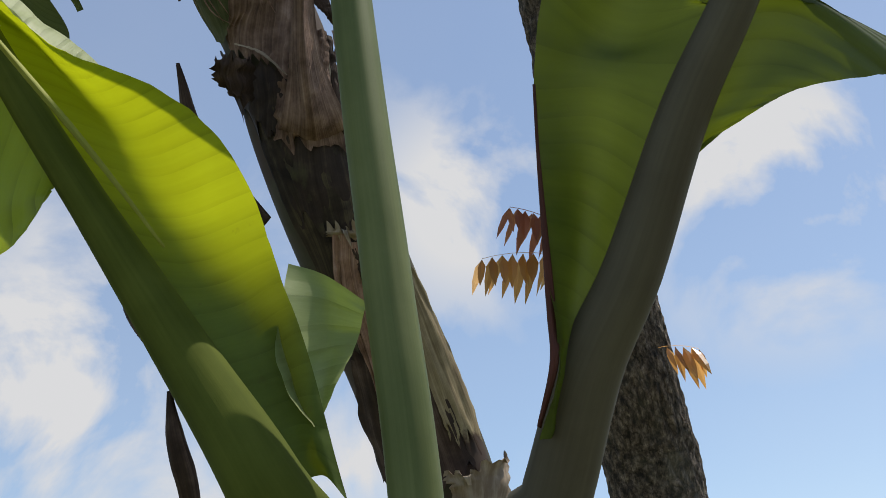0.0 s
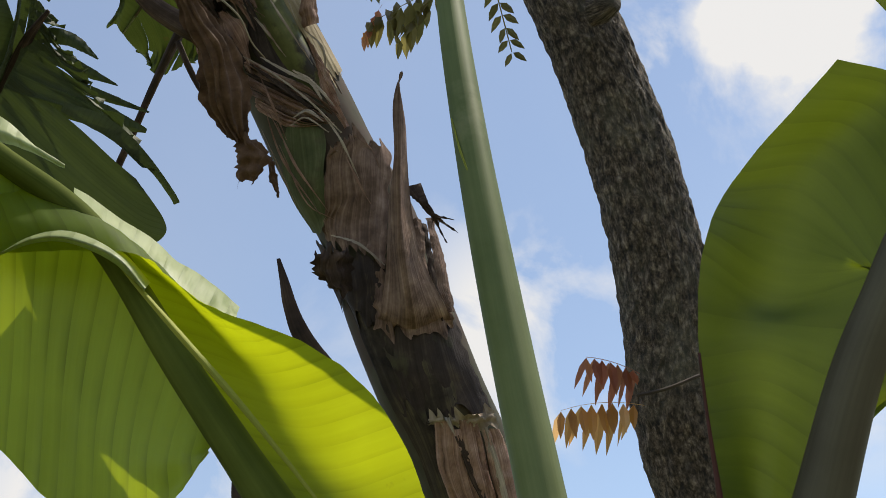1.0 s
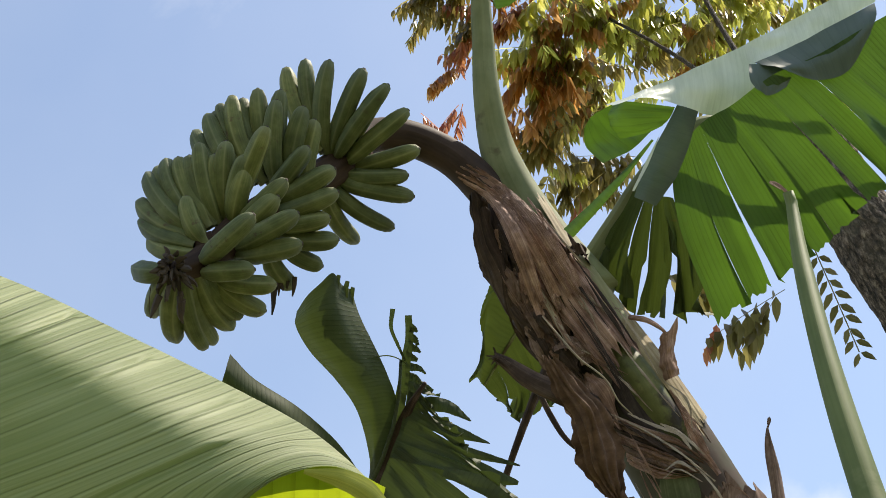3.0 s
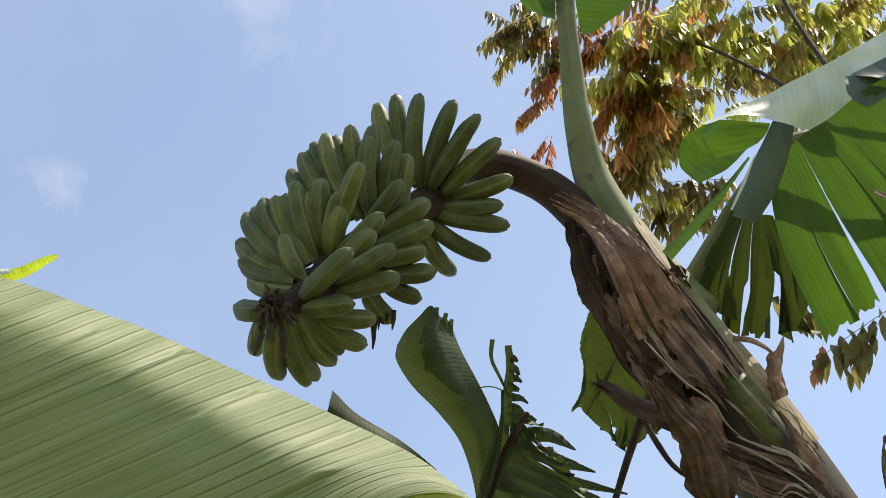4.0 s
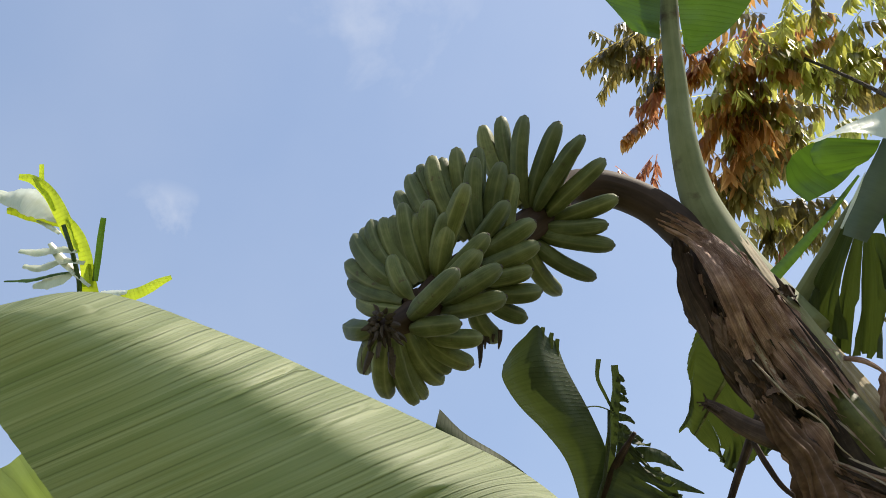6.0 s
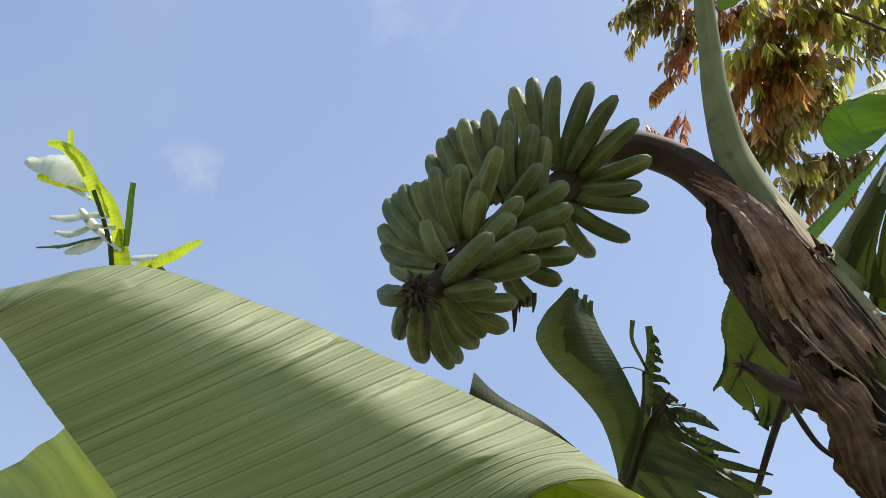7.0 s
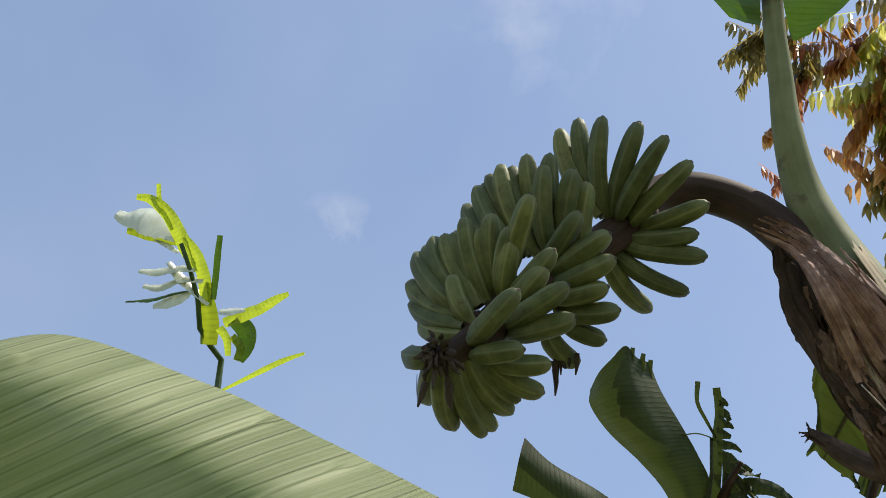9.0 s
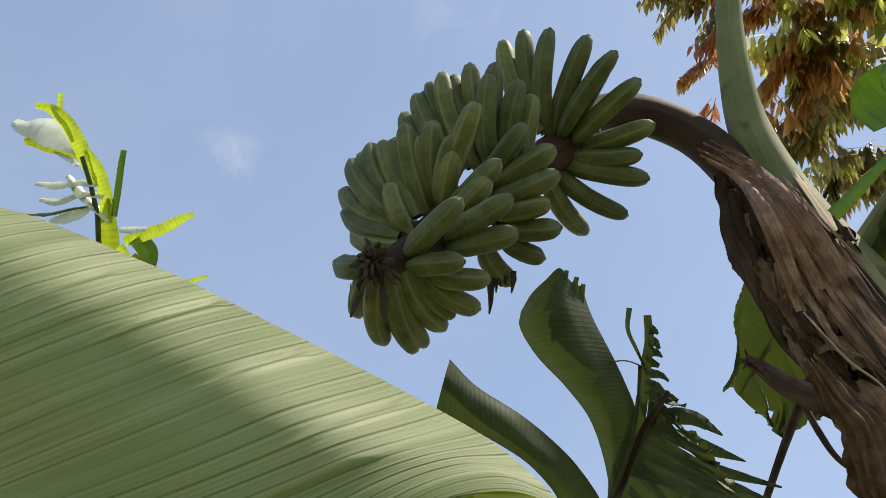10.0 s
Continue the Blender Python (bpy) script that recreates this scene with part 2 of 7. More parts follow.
def banana_material():
    """Unripe skin: paler along the five ridges and towards the ends, with brown scars. UV: ridges at whole numbers of u, v from neck to tip."""
    m, nodes, links, bsdf, out = material("green_banana")
    tc = nodes.new("ShaderNodeTexCoord")
    info = nodes.new("ShaderNodeObjectInfo")
    sep = nodes.new("ShaderNodeSeparateXYZ")
    links.new(tc.outputs["UV"], sep.inputs[0])
    ping = nodes.new("ShaderNodeMath")
    ping.operation = "PINGPONG"
    ping.inputs[1].default_value = 0.5
    links.new(sep.outputs["X"], ping.inputs[0])
    big = noise_of(nodes, links, tc.outputs["Object"], 26.0, 5.0, 0.6)
    streak = noise_of(nodes, links, tc.outputs["UV"], 1.0, 5.0, 0.6, (9.0, 2.2, 1.0))
    mixd = nodes.new("ShaderNodeMath")
    mixd.operation = "MULTIPLY_ADD"
    mixd.inputs[1].default_value = 0.55
    links.new(streak, mixd.inputs[0])
    links.new(big, mixd.inputs[2])
    col = ramp(nodes, links, mixd.outputs[0], [(0.50, (0.058, 0.071, 0.026)), (0.75, (0.096, 0.115, 0.041)), (1.0, (0.16, 0.178, 0.071))])
    ridge = ramp(nodes, links, ping.outputs[0], [(0.0, (1, 1, 1)), (0.10, (0.25, 0.25, 0.25)), (0.22, (0, 0, 0))])
    rf_ = mixed(nodes, links, 0.55, (0, 0, 0), ridge)
    col = mixed(nodes, links, rf_, col, (0.23, 0.245, 0.125))
    ends = ramp(nodes, links, sep.outputs["Y"], [(0.0, (0.7, 0.7, 0.7)), (0.14, (0, 0, 0)), (0.86, (0, 0, 0)), (1.0, (0.5, 0.5, 0.5))])
    col = mixed(nodes, links, ends, col, (0.15, 0.155, 0.075))
    scar = noise_of(nodes, links, tc.outputs["Object"], 60.0, 5.0, 0.7)
    where_ = noise_of(nodes, links, tc.outputs["Object"], 9.0, 3.0, 0.5)
    sf = ramp(nodes, links, scar, [(0.58, (0, 0, 0)), (0.66, (0.75, 0.75, 0.75))])
    wf = ramp(nodes, links, where_, [(0.50, (0, 0, 0)), (0.60, (1, 1, 1))])
    col = mixed(nodes, links, mixed(nodes, links, 1.0, sf, wf, "MULTIPLY"), col, (0.075, 0.045, 0.028))
    hue = ramp(nodes, links, info.outputs["Random"], [(0.0, (0.70, 0.73, 0.74)), (0.5, (1.0, 1.0, 1.0)), (1.0, (1.22, 1.16, 1.02))])
    col = mixed(nodes, links, 1.0, col, hue, "MULTIPLY")
    links.new(col, bsdf.inputs["Base Color"])
    bsdf.inputs["Roughness"].default_value = 0.58
    bsdf.inputs["Specular IOR Level"].default_value = 0.25
    bp = nodes.new("ShaderNodeBump")
    bp.inputs["Strength"].default_value, bp.inputs["Distance"].default_value = 0.35, 0.003
    links.new(mixd.outputs[0], bp.inputs["Height"])
    links.new(bp.outputs[0], bsdf.inputs["Normal"])
    return m


MAT_YOUNG = leaf_material("young_leaf", (0.10, 0.16, 0.022), (0.17, 0.25, 0.045), (0.40, 0.48, 0.018), 0.5, 0.42, 42, 0.5, 0.2, 0.46)
# darker copy of the young leaf, with shade painted in near the stalk
MAT_BASE_SHADED = leaf_material("young_leaf_base_shaded", (0.070, 0.105, 0.018), (0.115, 0.165, 0.032), (0.54, 0.60, 0.012), 0.5, 0.65, 42, 0.3, 0.2, 0.24, 0.22, (0.18, 0.34))
MAT_PALE = ribbed_material("pale_leaf_face", (0.130, 0.163, 0.064), (0.33, 0.35, 0.195))
# glossy upper face; the sun's glare on it is put into the near-white colour
MAT_WAXY_SUNLIT = leaf_material("sunlit_waxy_face", (0.48, 0.52, 0.42), (0.66, 0.69, 0.60), (0.25, 0.34, 0.08), 0.15, 0.3, 60, 0.2, 0.0, 0.06)
MAT_CURL = leaf_material("smooth_leaf_face", (0.22, 0.27, 0.10), (0.37, 0.41, 0.19), (0.26, 0.36, 0.06), 0.3, 0.5, 50, 1.0, 0.0, 0.22)
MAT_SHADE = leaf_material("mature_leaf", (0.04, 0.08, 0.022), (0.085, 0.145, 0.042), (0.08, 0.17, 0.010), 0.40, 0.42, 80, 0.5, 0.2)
MAT_BROAD = leaf_material("broad_leaf", (0.030, 0.066, 0.018), (0.065, 0.125, 0.034), (0.075, 0.155, 0.012), 0.40, 0.42, 60, 0.4, 0.1)
# dark copy of the waxy face, with the fold's own shade put into the colour
MAT_WAXY_SHADED = leaf_material("shaded_waxy_face", (0.050, 0.075, 0.055), (0.080, 0.105, 0.078), (0.03, 0.06, 0.02), 0.12, 0.5, 60, 0.25, 0.0, 0.08)
# young leaf again, darkened: the shade on the right leaf is in its colour
MAT_DIM = leaf_material("dim_shaded_leaf", (0.050, 0.074, 0.015), (0.10, 0.126, 0.028), (0.125, 0.165, 0.009), 0.44, 0.5, 50, 0.35, 0.25, 0.3)
# older leaf, with the shade it hangs in put into darker colours
MAT_AGED_SHADED = leaf_material("aged_shaded_leaf", (0.040, 0.056, 0.018), (0.072, 0.095, 0.032), (0.075, 0.105, 0.014), 0.20, 0.6, 70, 0.4, 0.4, 0.25)
# leaf that stands in shade; that shade is part of this dark colour
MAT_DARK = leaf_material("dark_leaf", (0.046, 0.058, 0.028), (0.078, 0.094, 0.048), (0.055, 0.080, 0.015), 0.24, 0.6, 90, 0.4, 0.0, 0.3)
MAT_SHOOT = leaf_material("sprout_leaf", (0.26, 0.36, 0.06), (0.42, 0.52, 0.12), (0.60, 0.72, 0.04), 0.5, 0.25, 60)
MAT_PETIOLE = fibre_material("green_petiole", [(0.3, (0.060, 0.076, 0.013)), (0.7, (0.105, 0.125, 0.024))], (9, 2.0, 1), 0.85, 0.2, None, 0.004, 9.0, 0.06)
MAT_RIDGE = fibre_material("yellow_ridge", [(0.3, (0.19, 0.21, 0.022)), (0.7, (0.32, 0.32, 0.045))], (9, 2.0, 1), 0.7, 0.2)
MAT_PETIOLE_RED = fibre_material("dusky_petiole", [(0.25, (0.075, 0.062, 0.042)), (0.75, (0.125, 0.112, 0.075))], (9, 2.0, 1), 0.65, 0.15, None, 0.004, 9.0, 0.15)
MAT_SPEAR = fibre_material("rolled_leaf", [(0.25, (0.085, 0.11, 0.034)), (0.75, (0.165, 0.19, 0.072))], (7, 1.2, 1), 0.6, 0.2, (0.62, 0.1, (0.19, 0.20, 0.09)), 0.003, 9.0, 0.18)
MAT_STALK = fibre_material("pale_stalk", [(0.25, (0.115, 0.128, 0.058)), (0.75, (0.21, 0.222, 0.118))], (6, 2.0, 1), 0.65, 0.3, (0.57, 0.08, (0.085, 0.068, 0.042)), 0.004, 14.0, 0.12)
MAT_STEM = fibre_material("pseudostem", [(0.22, (0.038, 0.037, 0.020)), (0.48, (0.066, 0.060, 0.038)), (0.78, (0.105, 0.094, 0.068))], (5, 1.6, 1), 0.7, 0.35, (0.50, 0.10, (0.070, 0.048, 0.036)), 0.004, 9.0, 0.12)
MAT_BULB = fibre_material("fresh_sheath", [(0.2, (0.060, 0.065, 0.020)), (0.55, (0.115, 0.118, 0.040)), (0.85, (0.22, 0.205, 0.085))], (3, 1.5, 1), 0.5, 0.3, (0.52, 0.06, (0.036, 0.028, 0.020)), 0.003, 30.0, 0.2)
MAT_DRY = fibre_material("dry_sheath", [(0.14, (0.065, 0.036, 0.026)), (0.38, (0.20, 0.112, 0.080)), (0.60, (0.35, 0.215, 0.160)), (0.86, (0.60, 0.43, 0.34))], (7, 0.8, 1), 0.8, 0.9, None, 0.004, 30.0, 0.25)
MAT_RUST = fibre_material("reddish_sheath", [(0.16, (0.050, 0.026, 0.019)), (0.40, (0.175, 0.096, 0.070)), (0.62, (0.34, 0.21, 0.16)), (0.90, (0.66, 0.49, 0.40))], (26, 0.7, 1), 0.75, 1.0, None, 0.004, 22.0, 0.25)
MAT_PAPER = fibre_material("papery_sheath", [(0.14, (0.040, 0.024, 0.018)), (0.40, (0.130, 0.080, 0.059)), (0.62, (0.235, 0.152, 0.115)), (0.90, (0.42, 0.30, 0.24))], (20, 1.6, 1), 0.8, 1.0, (0.62, 0.06, (0.055, 0.034, 0.026)), 0.006, 34.0, 0.15)
MAT_ROT = fibre_material("stained_stem", [(0.2, (0.018, 0.014, 0.012)), (0.5, (0.052, 0.040, 0.028)), (0.8, (0.12, 0.098, 0.058))], (14, 1.4, 1), 0.75, 0.7, (0.55, 0.10, (0.018, 0.013, 0.012)), 0.004, 14.0, 0.15)
MAT_FADED = fibre_material("faded_sheath", [(0.2, (0.12, 0.082, 0.044)), (0.5, (0.24, 0.185, 0.10)), (0.85, (0.40, 0.32, 0.19))], (12, 1.2, 1), 0.7, 0.5, (0.60, 0.06, (0.070, 0.042, 0.028)), 0.004, 18.0, 0.2)
MAT_OLIVE = fibre_material("olive_sheath", [(0.2, (0.042, 0.050, 0.022)), (0.5, (0.080, 0.092, 0.042)), (0.8, (0.15, 0.155, 0.085))], (11, 1.0, 1), 0.6, 0.4, (0.54, 0.12, (0.066, 0.044, 0.034)), 0.004, 22.0, 0.15)
MAT_CREAM = fibre_material("pale_sheath", [(0.2, (0.13, 0.13, 0.062)), (0.5, (0.21, 0.20, 0.105)), (0.8, (0.29, 0.27, 0.155))], (5, 1.5, 1), 0.6, 0.25, (0.62, 0.08, (0.085, 0.060, 0.040)), 0.004, 9.0, 0.2)
MAT_DRY_DARK = fibre_material("rotten_sheath", [(0.2, (0.016, 0.011, 0.009)), (0.5, (0.056, 0.036, 0.028)), (0.85, (0.16, 0.11, 0.088))], (11, 1.2, 1), 0.85, 0.8, None, 0.005, 18.0, 0.2)
MAT_DRYLEAF = fibre_material("withered_leaf", [(0.2, (0.040, 0.022, 0.014)), (0.55, (0.110, 0.062, 0.040)), (0.85, (0.20, 0.125, 0.085))], (3, 34, 1), 0.85, 1.0, None, 0.006, 22.0, 0.2)
MAT_PEDUNCLE = fibre_material("fruit_stalk", [(0.25, (0.024, 0.014, 0.010)), (0.75, (0.075, 0.046, 0.033))], (8, 3, 1), 0.7, 0.5, None, 0.004, 9.0, 0.18)
MAT_FINGER = banana_material()
# blackened sheath skin, also the dark that stands for shade in gaps
MAT_BLACK = fibre_material("blackened_sheath_and_shade", [(0.2, (0.018, 0.013, 0.012)), (0.55, (0.044, 0.031, 0.026)), (0.9, (0.11, 0.082, 0.056))], (16, 2, 1), 0.7, 0.8, (0.60, 0.10, (0.075, 0.070, 0.036)), 0.004, 24.0, 0.15)
MAT_TIP = fibre_material("banana_tip", [(0.3, (0.028, 0.020, 0.018)), (0.7, (0.085, 0.062, 0.045))], (5, 5, 1), 0.85, 0.6)
MAT_STRAW = fibre_material("pale_fibre", [(0.3, (0.18, 0.13, 0.09)), (0.7, (0.48, 0.40, 0.31))], (5, 5, 1), 0.85, 0.4)


def bark_material():
    m, nodes, links, bsdf, out = material("bark")
    tc = nodes.new("ShaderNodeTexCoord")
    warp = noise_of(nodes, links, tc.outputs["Object"], 14.0, 4.0, 0.6)
    ridge = noise_of(nodes, links, tc.outputs["UV"], 1.0, 10.0, 0.74, (46.0, 22.0, 1.0))
    fine = noise_of(nodes, links, tc.outputs["UV"], 1.0, 8.0, 0.7, (150.0, 90.0, 1.0))
    vor = nodes.new("ShaderNodeTexVoronoi")
    vor.feature = "DISTANCE_TO_EDGE"
    mp = nodes.new("ShaderNodeMapping")
    mp.inputs["Scale"].default_value = (34.0, 17.0, 1.0)
    jig = nodes.new("ShaderNodeVectorMath")
    jig.operation = "MULTIPLY_ADD"
    jig.inputs[1].default_value = (0.06, 0.09, 0.0)
    links.new(warp, jig.inputs[0])
    links.new(tc.outputs["UV"], jig.inputs[2])
    links.new(jig.outputs[0], mp.inputs["Vector"])
    links.new(mp.outputs[0], vor.inputs["Vector"])
    vor.inputs["Scale"].default_value = 1.0
    lich = noise_of(nodes, links, tc.outputs["Object"], 5.0, 6.0, 0.65)
    col = ramp(nodes, links, ridge, [(0.40, (0.034, 0.025, 0.019)), (0.48, (0.135, 0.098, 0.072)), (0.55, (0.28, 0.215, 0.162)), (0.66, (0.54, 0.44, 0.35))])
    crack = ramp(nodes, links, vor.outputs["Distance"], [(0.02, (0.12, 0.10, 0.09)), (0.20, (1, 1, 1))])
    col = mixed(nodes, links, 0.6, col, crack, "MULTIPLY")
    speck = ramp(nodes, links, fine, [(0.38, (0.45, 0.42, 0.40)), (0.60, (1.0, 1.0, 1.0))])
    col = mixed(nodes, links, 0.7, col, speck, "MULTIPLY")
    lf = ramp(nodes, links, lich, [(0.50, (0, 0, 0)), (0.70, (0.3, 0.3, 0.3))])
    col = mixed(nodes, links, lf, col, (0.27, 0.26, 0.19))
    links.new(col, bsdf.inputs["Base Color"])
    bsdf.inputs["Roughness"].default_value = 0.9
    hgt = nodes.new("ShaderNodeMath")
    hgt.operation = "MULTIPLY_ADD"
    hgt.inputs[1].default_value = 0.8
    links.new(vor.outputs["Distance"], hgt.inputs[0])
    links.new(ridge, hgt.inputs[2])
    bp = nodes.new("ShaderNodeBump")
    bp.inputs["Strength"].default_value, bp.inputs["Distance"].default_value = 1.0, 0.030
    links.new(hgt.outputs[0], bp.inputs["Height"])
    links.new(bp.outputs[0], bsdf.inputs["Normal"])
    return m


MAT_BARK = bark_material()


def leaflet_material(name, stops, through_colour):
    m, nodes, links, bsdf, out = material(name)
    info = nodes.new("ShaderNodeObjectInfo")
    geo = nodes.new("ShaderNodeNewGeometry")
    ad = nodes.new("ShaderNodeMath")
    ad.operation = "MULTIPLY_ADD"
    ad.inputs[1].default_value = 0.72
    hf = nodes.new("ShaderNodeMath")
    hf.operation = "MULTIPLY"
    hf.inputs[1].default_value = 0.28
    links.new(info.outputs["Random"], hf.inputs[0])
    links.new(geo.outputs["Random Per Island"], ad.inputs[0])
    links.new(hf.outputs[0], ad.inputs[2])
    col = ramp(nodes, links, ad.outputs[0], stops)
    links.new(col, bsdf.inputs["Base Color"])
    bsdf.inputs["Roughness"].default_value = 0.28
    tr = nodes.new("ShaderNodeBsdfTranslucent")
    links.new(mixed(nodes, links, 0.5, col, through_colour), tr.inputs["Color"])
    mx = nodes.new("ShaderNodeMixShader")
    mx.inputs[0].default_value = 0.72
    links.new(bsdf.outputs[0], mx.inputs[1])
    links.new(tr.outputs[0], mx.inputs[2])
    links.new(mx.outputs[0], out.inputs["Surface"])
    return m


MAT_LEAFLET = leaflet_material("green_leaflets", [(0.12, (0.10, 0.115, 0.04)), (0.4, (0.26, 0.29, 0.08)), (0.65, (0.44, 0.46, 0.14)), (0.9, (0.70, 0.70, 0.34))], (0.92, 0.90, 0.18))
MAT_LEAFLET_OLD = leaflet_material("bronze_leaflets", [(0.12, (0.11, 0.055, 0.030)), (0.4, (0.32, 0.17, 0.07)), (0.65, (0.52, 0.29, 0.12)), (0.9, (0.74, 0.50, 0.28))], (0.88, 0.46, 0.12))
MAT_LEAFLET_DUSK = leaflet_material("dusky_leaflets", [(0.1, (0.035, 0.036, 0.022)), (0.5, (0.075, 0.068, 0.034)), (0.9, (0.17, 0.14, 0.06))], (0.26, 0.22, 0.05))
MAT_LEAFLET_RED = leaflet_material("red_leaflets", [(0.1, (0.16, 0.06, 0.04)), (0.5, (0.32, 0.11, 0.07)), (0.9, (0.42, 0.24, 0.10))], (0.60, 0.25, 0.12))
# darkened copy of the leaflets: the shade inside the crown is in the colour
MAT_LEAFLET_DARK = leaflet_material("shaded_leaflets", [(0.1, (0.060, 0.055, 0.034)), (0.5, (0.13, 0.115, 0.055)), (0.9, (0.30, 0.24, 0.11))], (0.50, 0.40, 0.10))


def ground_material():
    m, nodes, links, bsdf, out = material("soil_and_grass")
    tc = nodes.new("ShaderNodeTexCoord")
    n1 = noise_of(nodes, links, tc.outputs["Object"], 1.6, 6.0)
    n2 = noise_of(nodes, links, tc.outputs["Object"], 40.0, 6.0)
    a = ramp(nodes, links, n2, [(0.3, (0.04, 0.065, 0.02)), (0.7, (0.11, 0.15, 0.045))])
    b = ramp(nodes, links, n2, [(0.3, (0.10, 0.07, 0.045)), (0.7, (0.22, 0.16, 0.11))])
    f = ramp(nodes, links, n1, [(0.45, (0, 0, 0)), (0.6, (1, 1, 1))])
    links.new(mixed(nodes, links, f, a, b), bsdf.inputs["Base Color"])
    bsdf.inputs["Roughness"].default_value = 0.95
    return m


# ---------- building tools ----------
def spline(pts, n, even=True):
    """n points on a smooth curve through pts, evenly by its length or by its points."""
    p = np.array(pts, float)
    if len(p) == 2:
        fine = p[0] + (p[1] - p[0]) * np.linspace(0, 1, 60)[:, None]
    else:
        q = np.vstack([2 * p[0] - p[1], p, 2 * p[-1] - p[-2]])
        u = np.linspace(0, 1, 24, endpoint=False)[:, None]
        fine = []
        for i in range(len(p) - 1):
            a, b, c, d = q[i:i + 4]
            fine.append(0.5 * (2 * b + (c - a) * u + (2 * a - 5 * b + 4 * c - d) * u ** 2 + (3 * b - a - 3 * c + d) * u ** 3))
        fine = np.vstack(fine + [p[-1:]])
    s = np.r_[0, np.cumsum(np.linalg.norm(np.diff(fine, axis=0), axis=1))] if even else np.arange(len(fine), dtype=float)
    at = np.linspace(0, s[-1], n)
    return np.stack([np.interp(at, s, fine[:, k]) for k in range(fine.shape[1])], 1)


def mesh_object(name, verts, faces, uvs, mat, parent=None, label="", smooth=True):
    me = bpy.data.meshes.new(name)
    me.from_pydata([tuple(v) for v in verts], [], faces)
    if uvs is not None:
        lay = me.uv_layers.new(name="UVMap")
        idx = np.empty(len(me.loops), dtype=np.int32)
        me.loops.foreach_get("vertex_index", idx)
        lay.data.foreach_set("uv", np.asarray(uvs, np.float32)[idx].ravel())
    me.materials.append(mat)
    if smooth:
        me.polygons.foreach_set("use_smooth", [True] * len(me.polygons))
    me.update()
    ob = new(name, me)
    if parent is not None:
        ob.parent = parent
    if label:
        tagged(ob, label)
    return ob


def frames_along(c, ref):
    """Tangent, side and normal at each point of a curve, with no twist; ref gives the first normal's way."""
    t = np.gradient(c, axis=0)
    t /= np.linalg.norm(t, axis=1)[:, None]
    n = np.empty_like(c)
    v = np.array(ref, float)
    for i in range(len(c)):
        v = v - t[i] * (v @ t[i])
        v = v / np.linalg.norm(v)
        n[i] = v
    return t, np.cross(t, n), n


def tube(name, pts, radii, mat, parent=None, label="", n=24, sides=14, ref=(0, -1, 0), flat=1.0, wob=0.0, seed=0, groove=0.0, bark=0.0):
    c = spline(pts, n)
    r = np.interp(np.linspace(0, 1, n), np.linspace(0, 1, len(radii)), radii)
    t, b, nn = frames_along(c, ref)
    s = np.r_[0, np.cumsum(np.linalg.norm(np.diff(c, axis=0), axis=1))]
    verts, uvs, faces = [], [], []
    for i in range(n):
        for k in range(sides + 1):
            a = 2 * math.pi * k / sides
            rr = r[i]
            if wob:
                rr *= 1 + wob * noise.noise((math.cos(a) * 1.7 + seed, math.sin(a) * 1.7, s[i] * 7))
            if bark:
                q = (math.cos(a) * 7 + seed, math.sin(a) * 7, s[i] * 15)
                rr += bark * (noise.noise(q) + 0.8 * noise.noise((q[0] * 2.6, q[1] * 2.6, q[2] * 2.0)))
            if groove:
                rr *= 1 - groove * max(0.0, -math.cos(a)) ** 3
            verts.append(c[i] + nn[i] * math.cos(a) * rr * flat + b[i] * math.sin(a) * rr)
            uvs.append((k / sides, s[i]))
    w = sides + 1
    for i in range(n - 1):
        for k in range(sides):
            faces.append((i * w + k, i * w + k + 1, (i + 1) * w + k + 1, (i + 1) * w + k))
    for i, rev in ((0, True), (n - 1, False)):
        verts.append(c[i])
        uvs.append((0.5, s[i]))
        for k in range(sides):
            f = (i * w + k, i * w + k + 1, len(verts) - 1)
            faces.append(f[::-1] if rev else f)
    return mesh_object(name, verts, faces, uvs, mat, parent, label)


def surface(rows, nu, nv):
    """A grid nu x nv of points on a smooth sheet through the rows (each a list of points along it)."""
    along = [spline(r, nv, False) for r in rows]
    grid = np.empty((nu, nv, 3))
    for j in range(nv):
        col = np.array([a[j] for a in along])
        if len(col) == 2:
            grid[:, j] = col[0] + (col[1] - col[0]) * np.linspace(0, 1, nu)[:, None]
        else:
            grid[:, j] = spline(col, nu, False)
    return grid


def crumple(grid, ripple, waves, rough, seed, edge_rag=0.0):
    """Ripples along the sheet that grow towards its outer edge, and uneven ground."""
    nu, nv = grid.shape[:2]
    du, dv = np.gradient(grid, axis=0), np.gradient(grid, axis=1)
    nrm = np.cross(du, dv)
    nrm /= np.linalg.norm(nrm, axis=2)[:, :, None] + 1e-9
    out_ = grid.copy()
    for i in range(nu):
        u = i / (nu - 1)
        for j in range(nv):
            v = j / (nv - 1)
            h = ripple * 1.8 * (noise.noise((v * waves * 2.2, u * 0.9, seed)) + 0.5 * noise.noise((v * waves * 5.1, u * 1.3, seed + 7))) * (0.15 + 0.85 * u)
            h += rough * noise.noise((u * 2.5 + seed, v * 6, seed * 1.7))
            out_[i, j] += nrm[i, j] * h
            if edge_rag and i == nu - 1:
                out_[i, j] -= du[i, j] * edge_rag * (0.5 + noise.noise((v * 40, seed, 3.0)))
    return out_


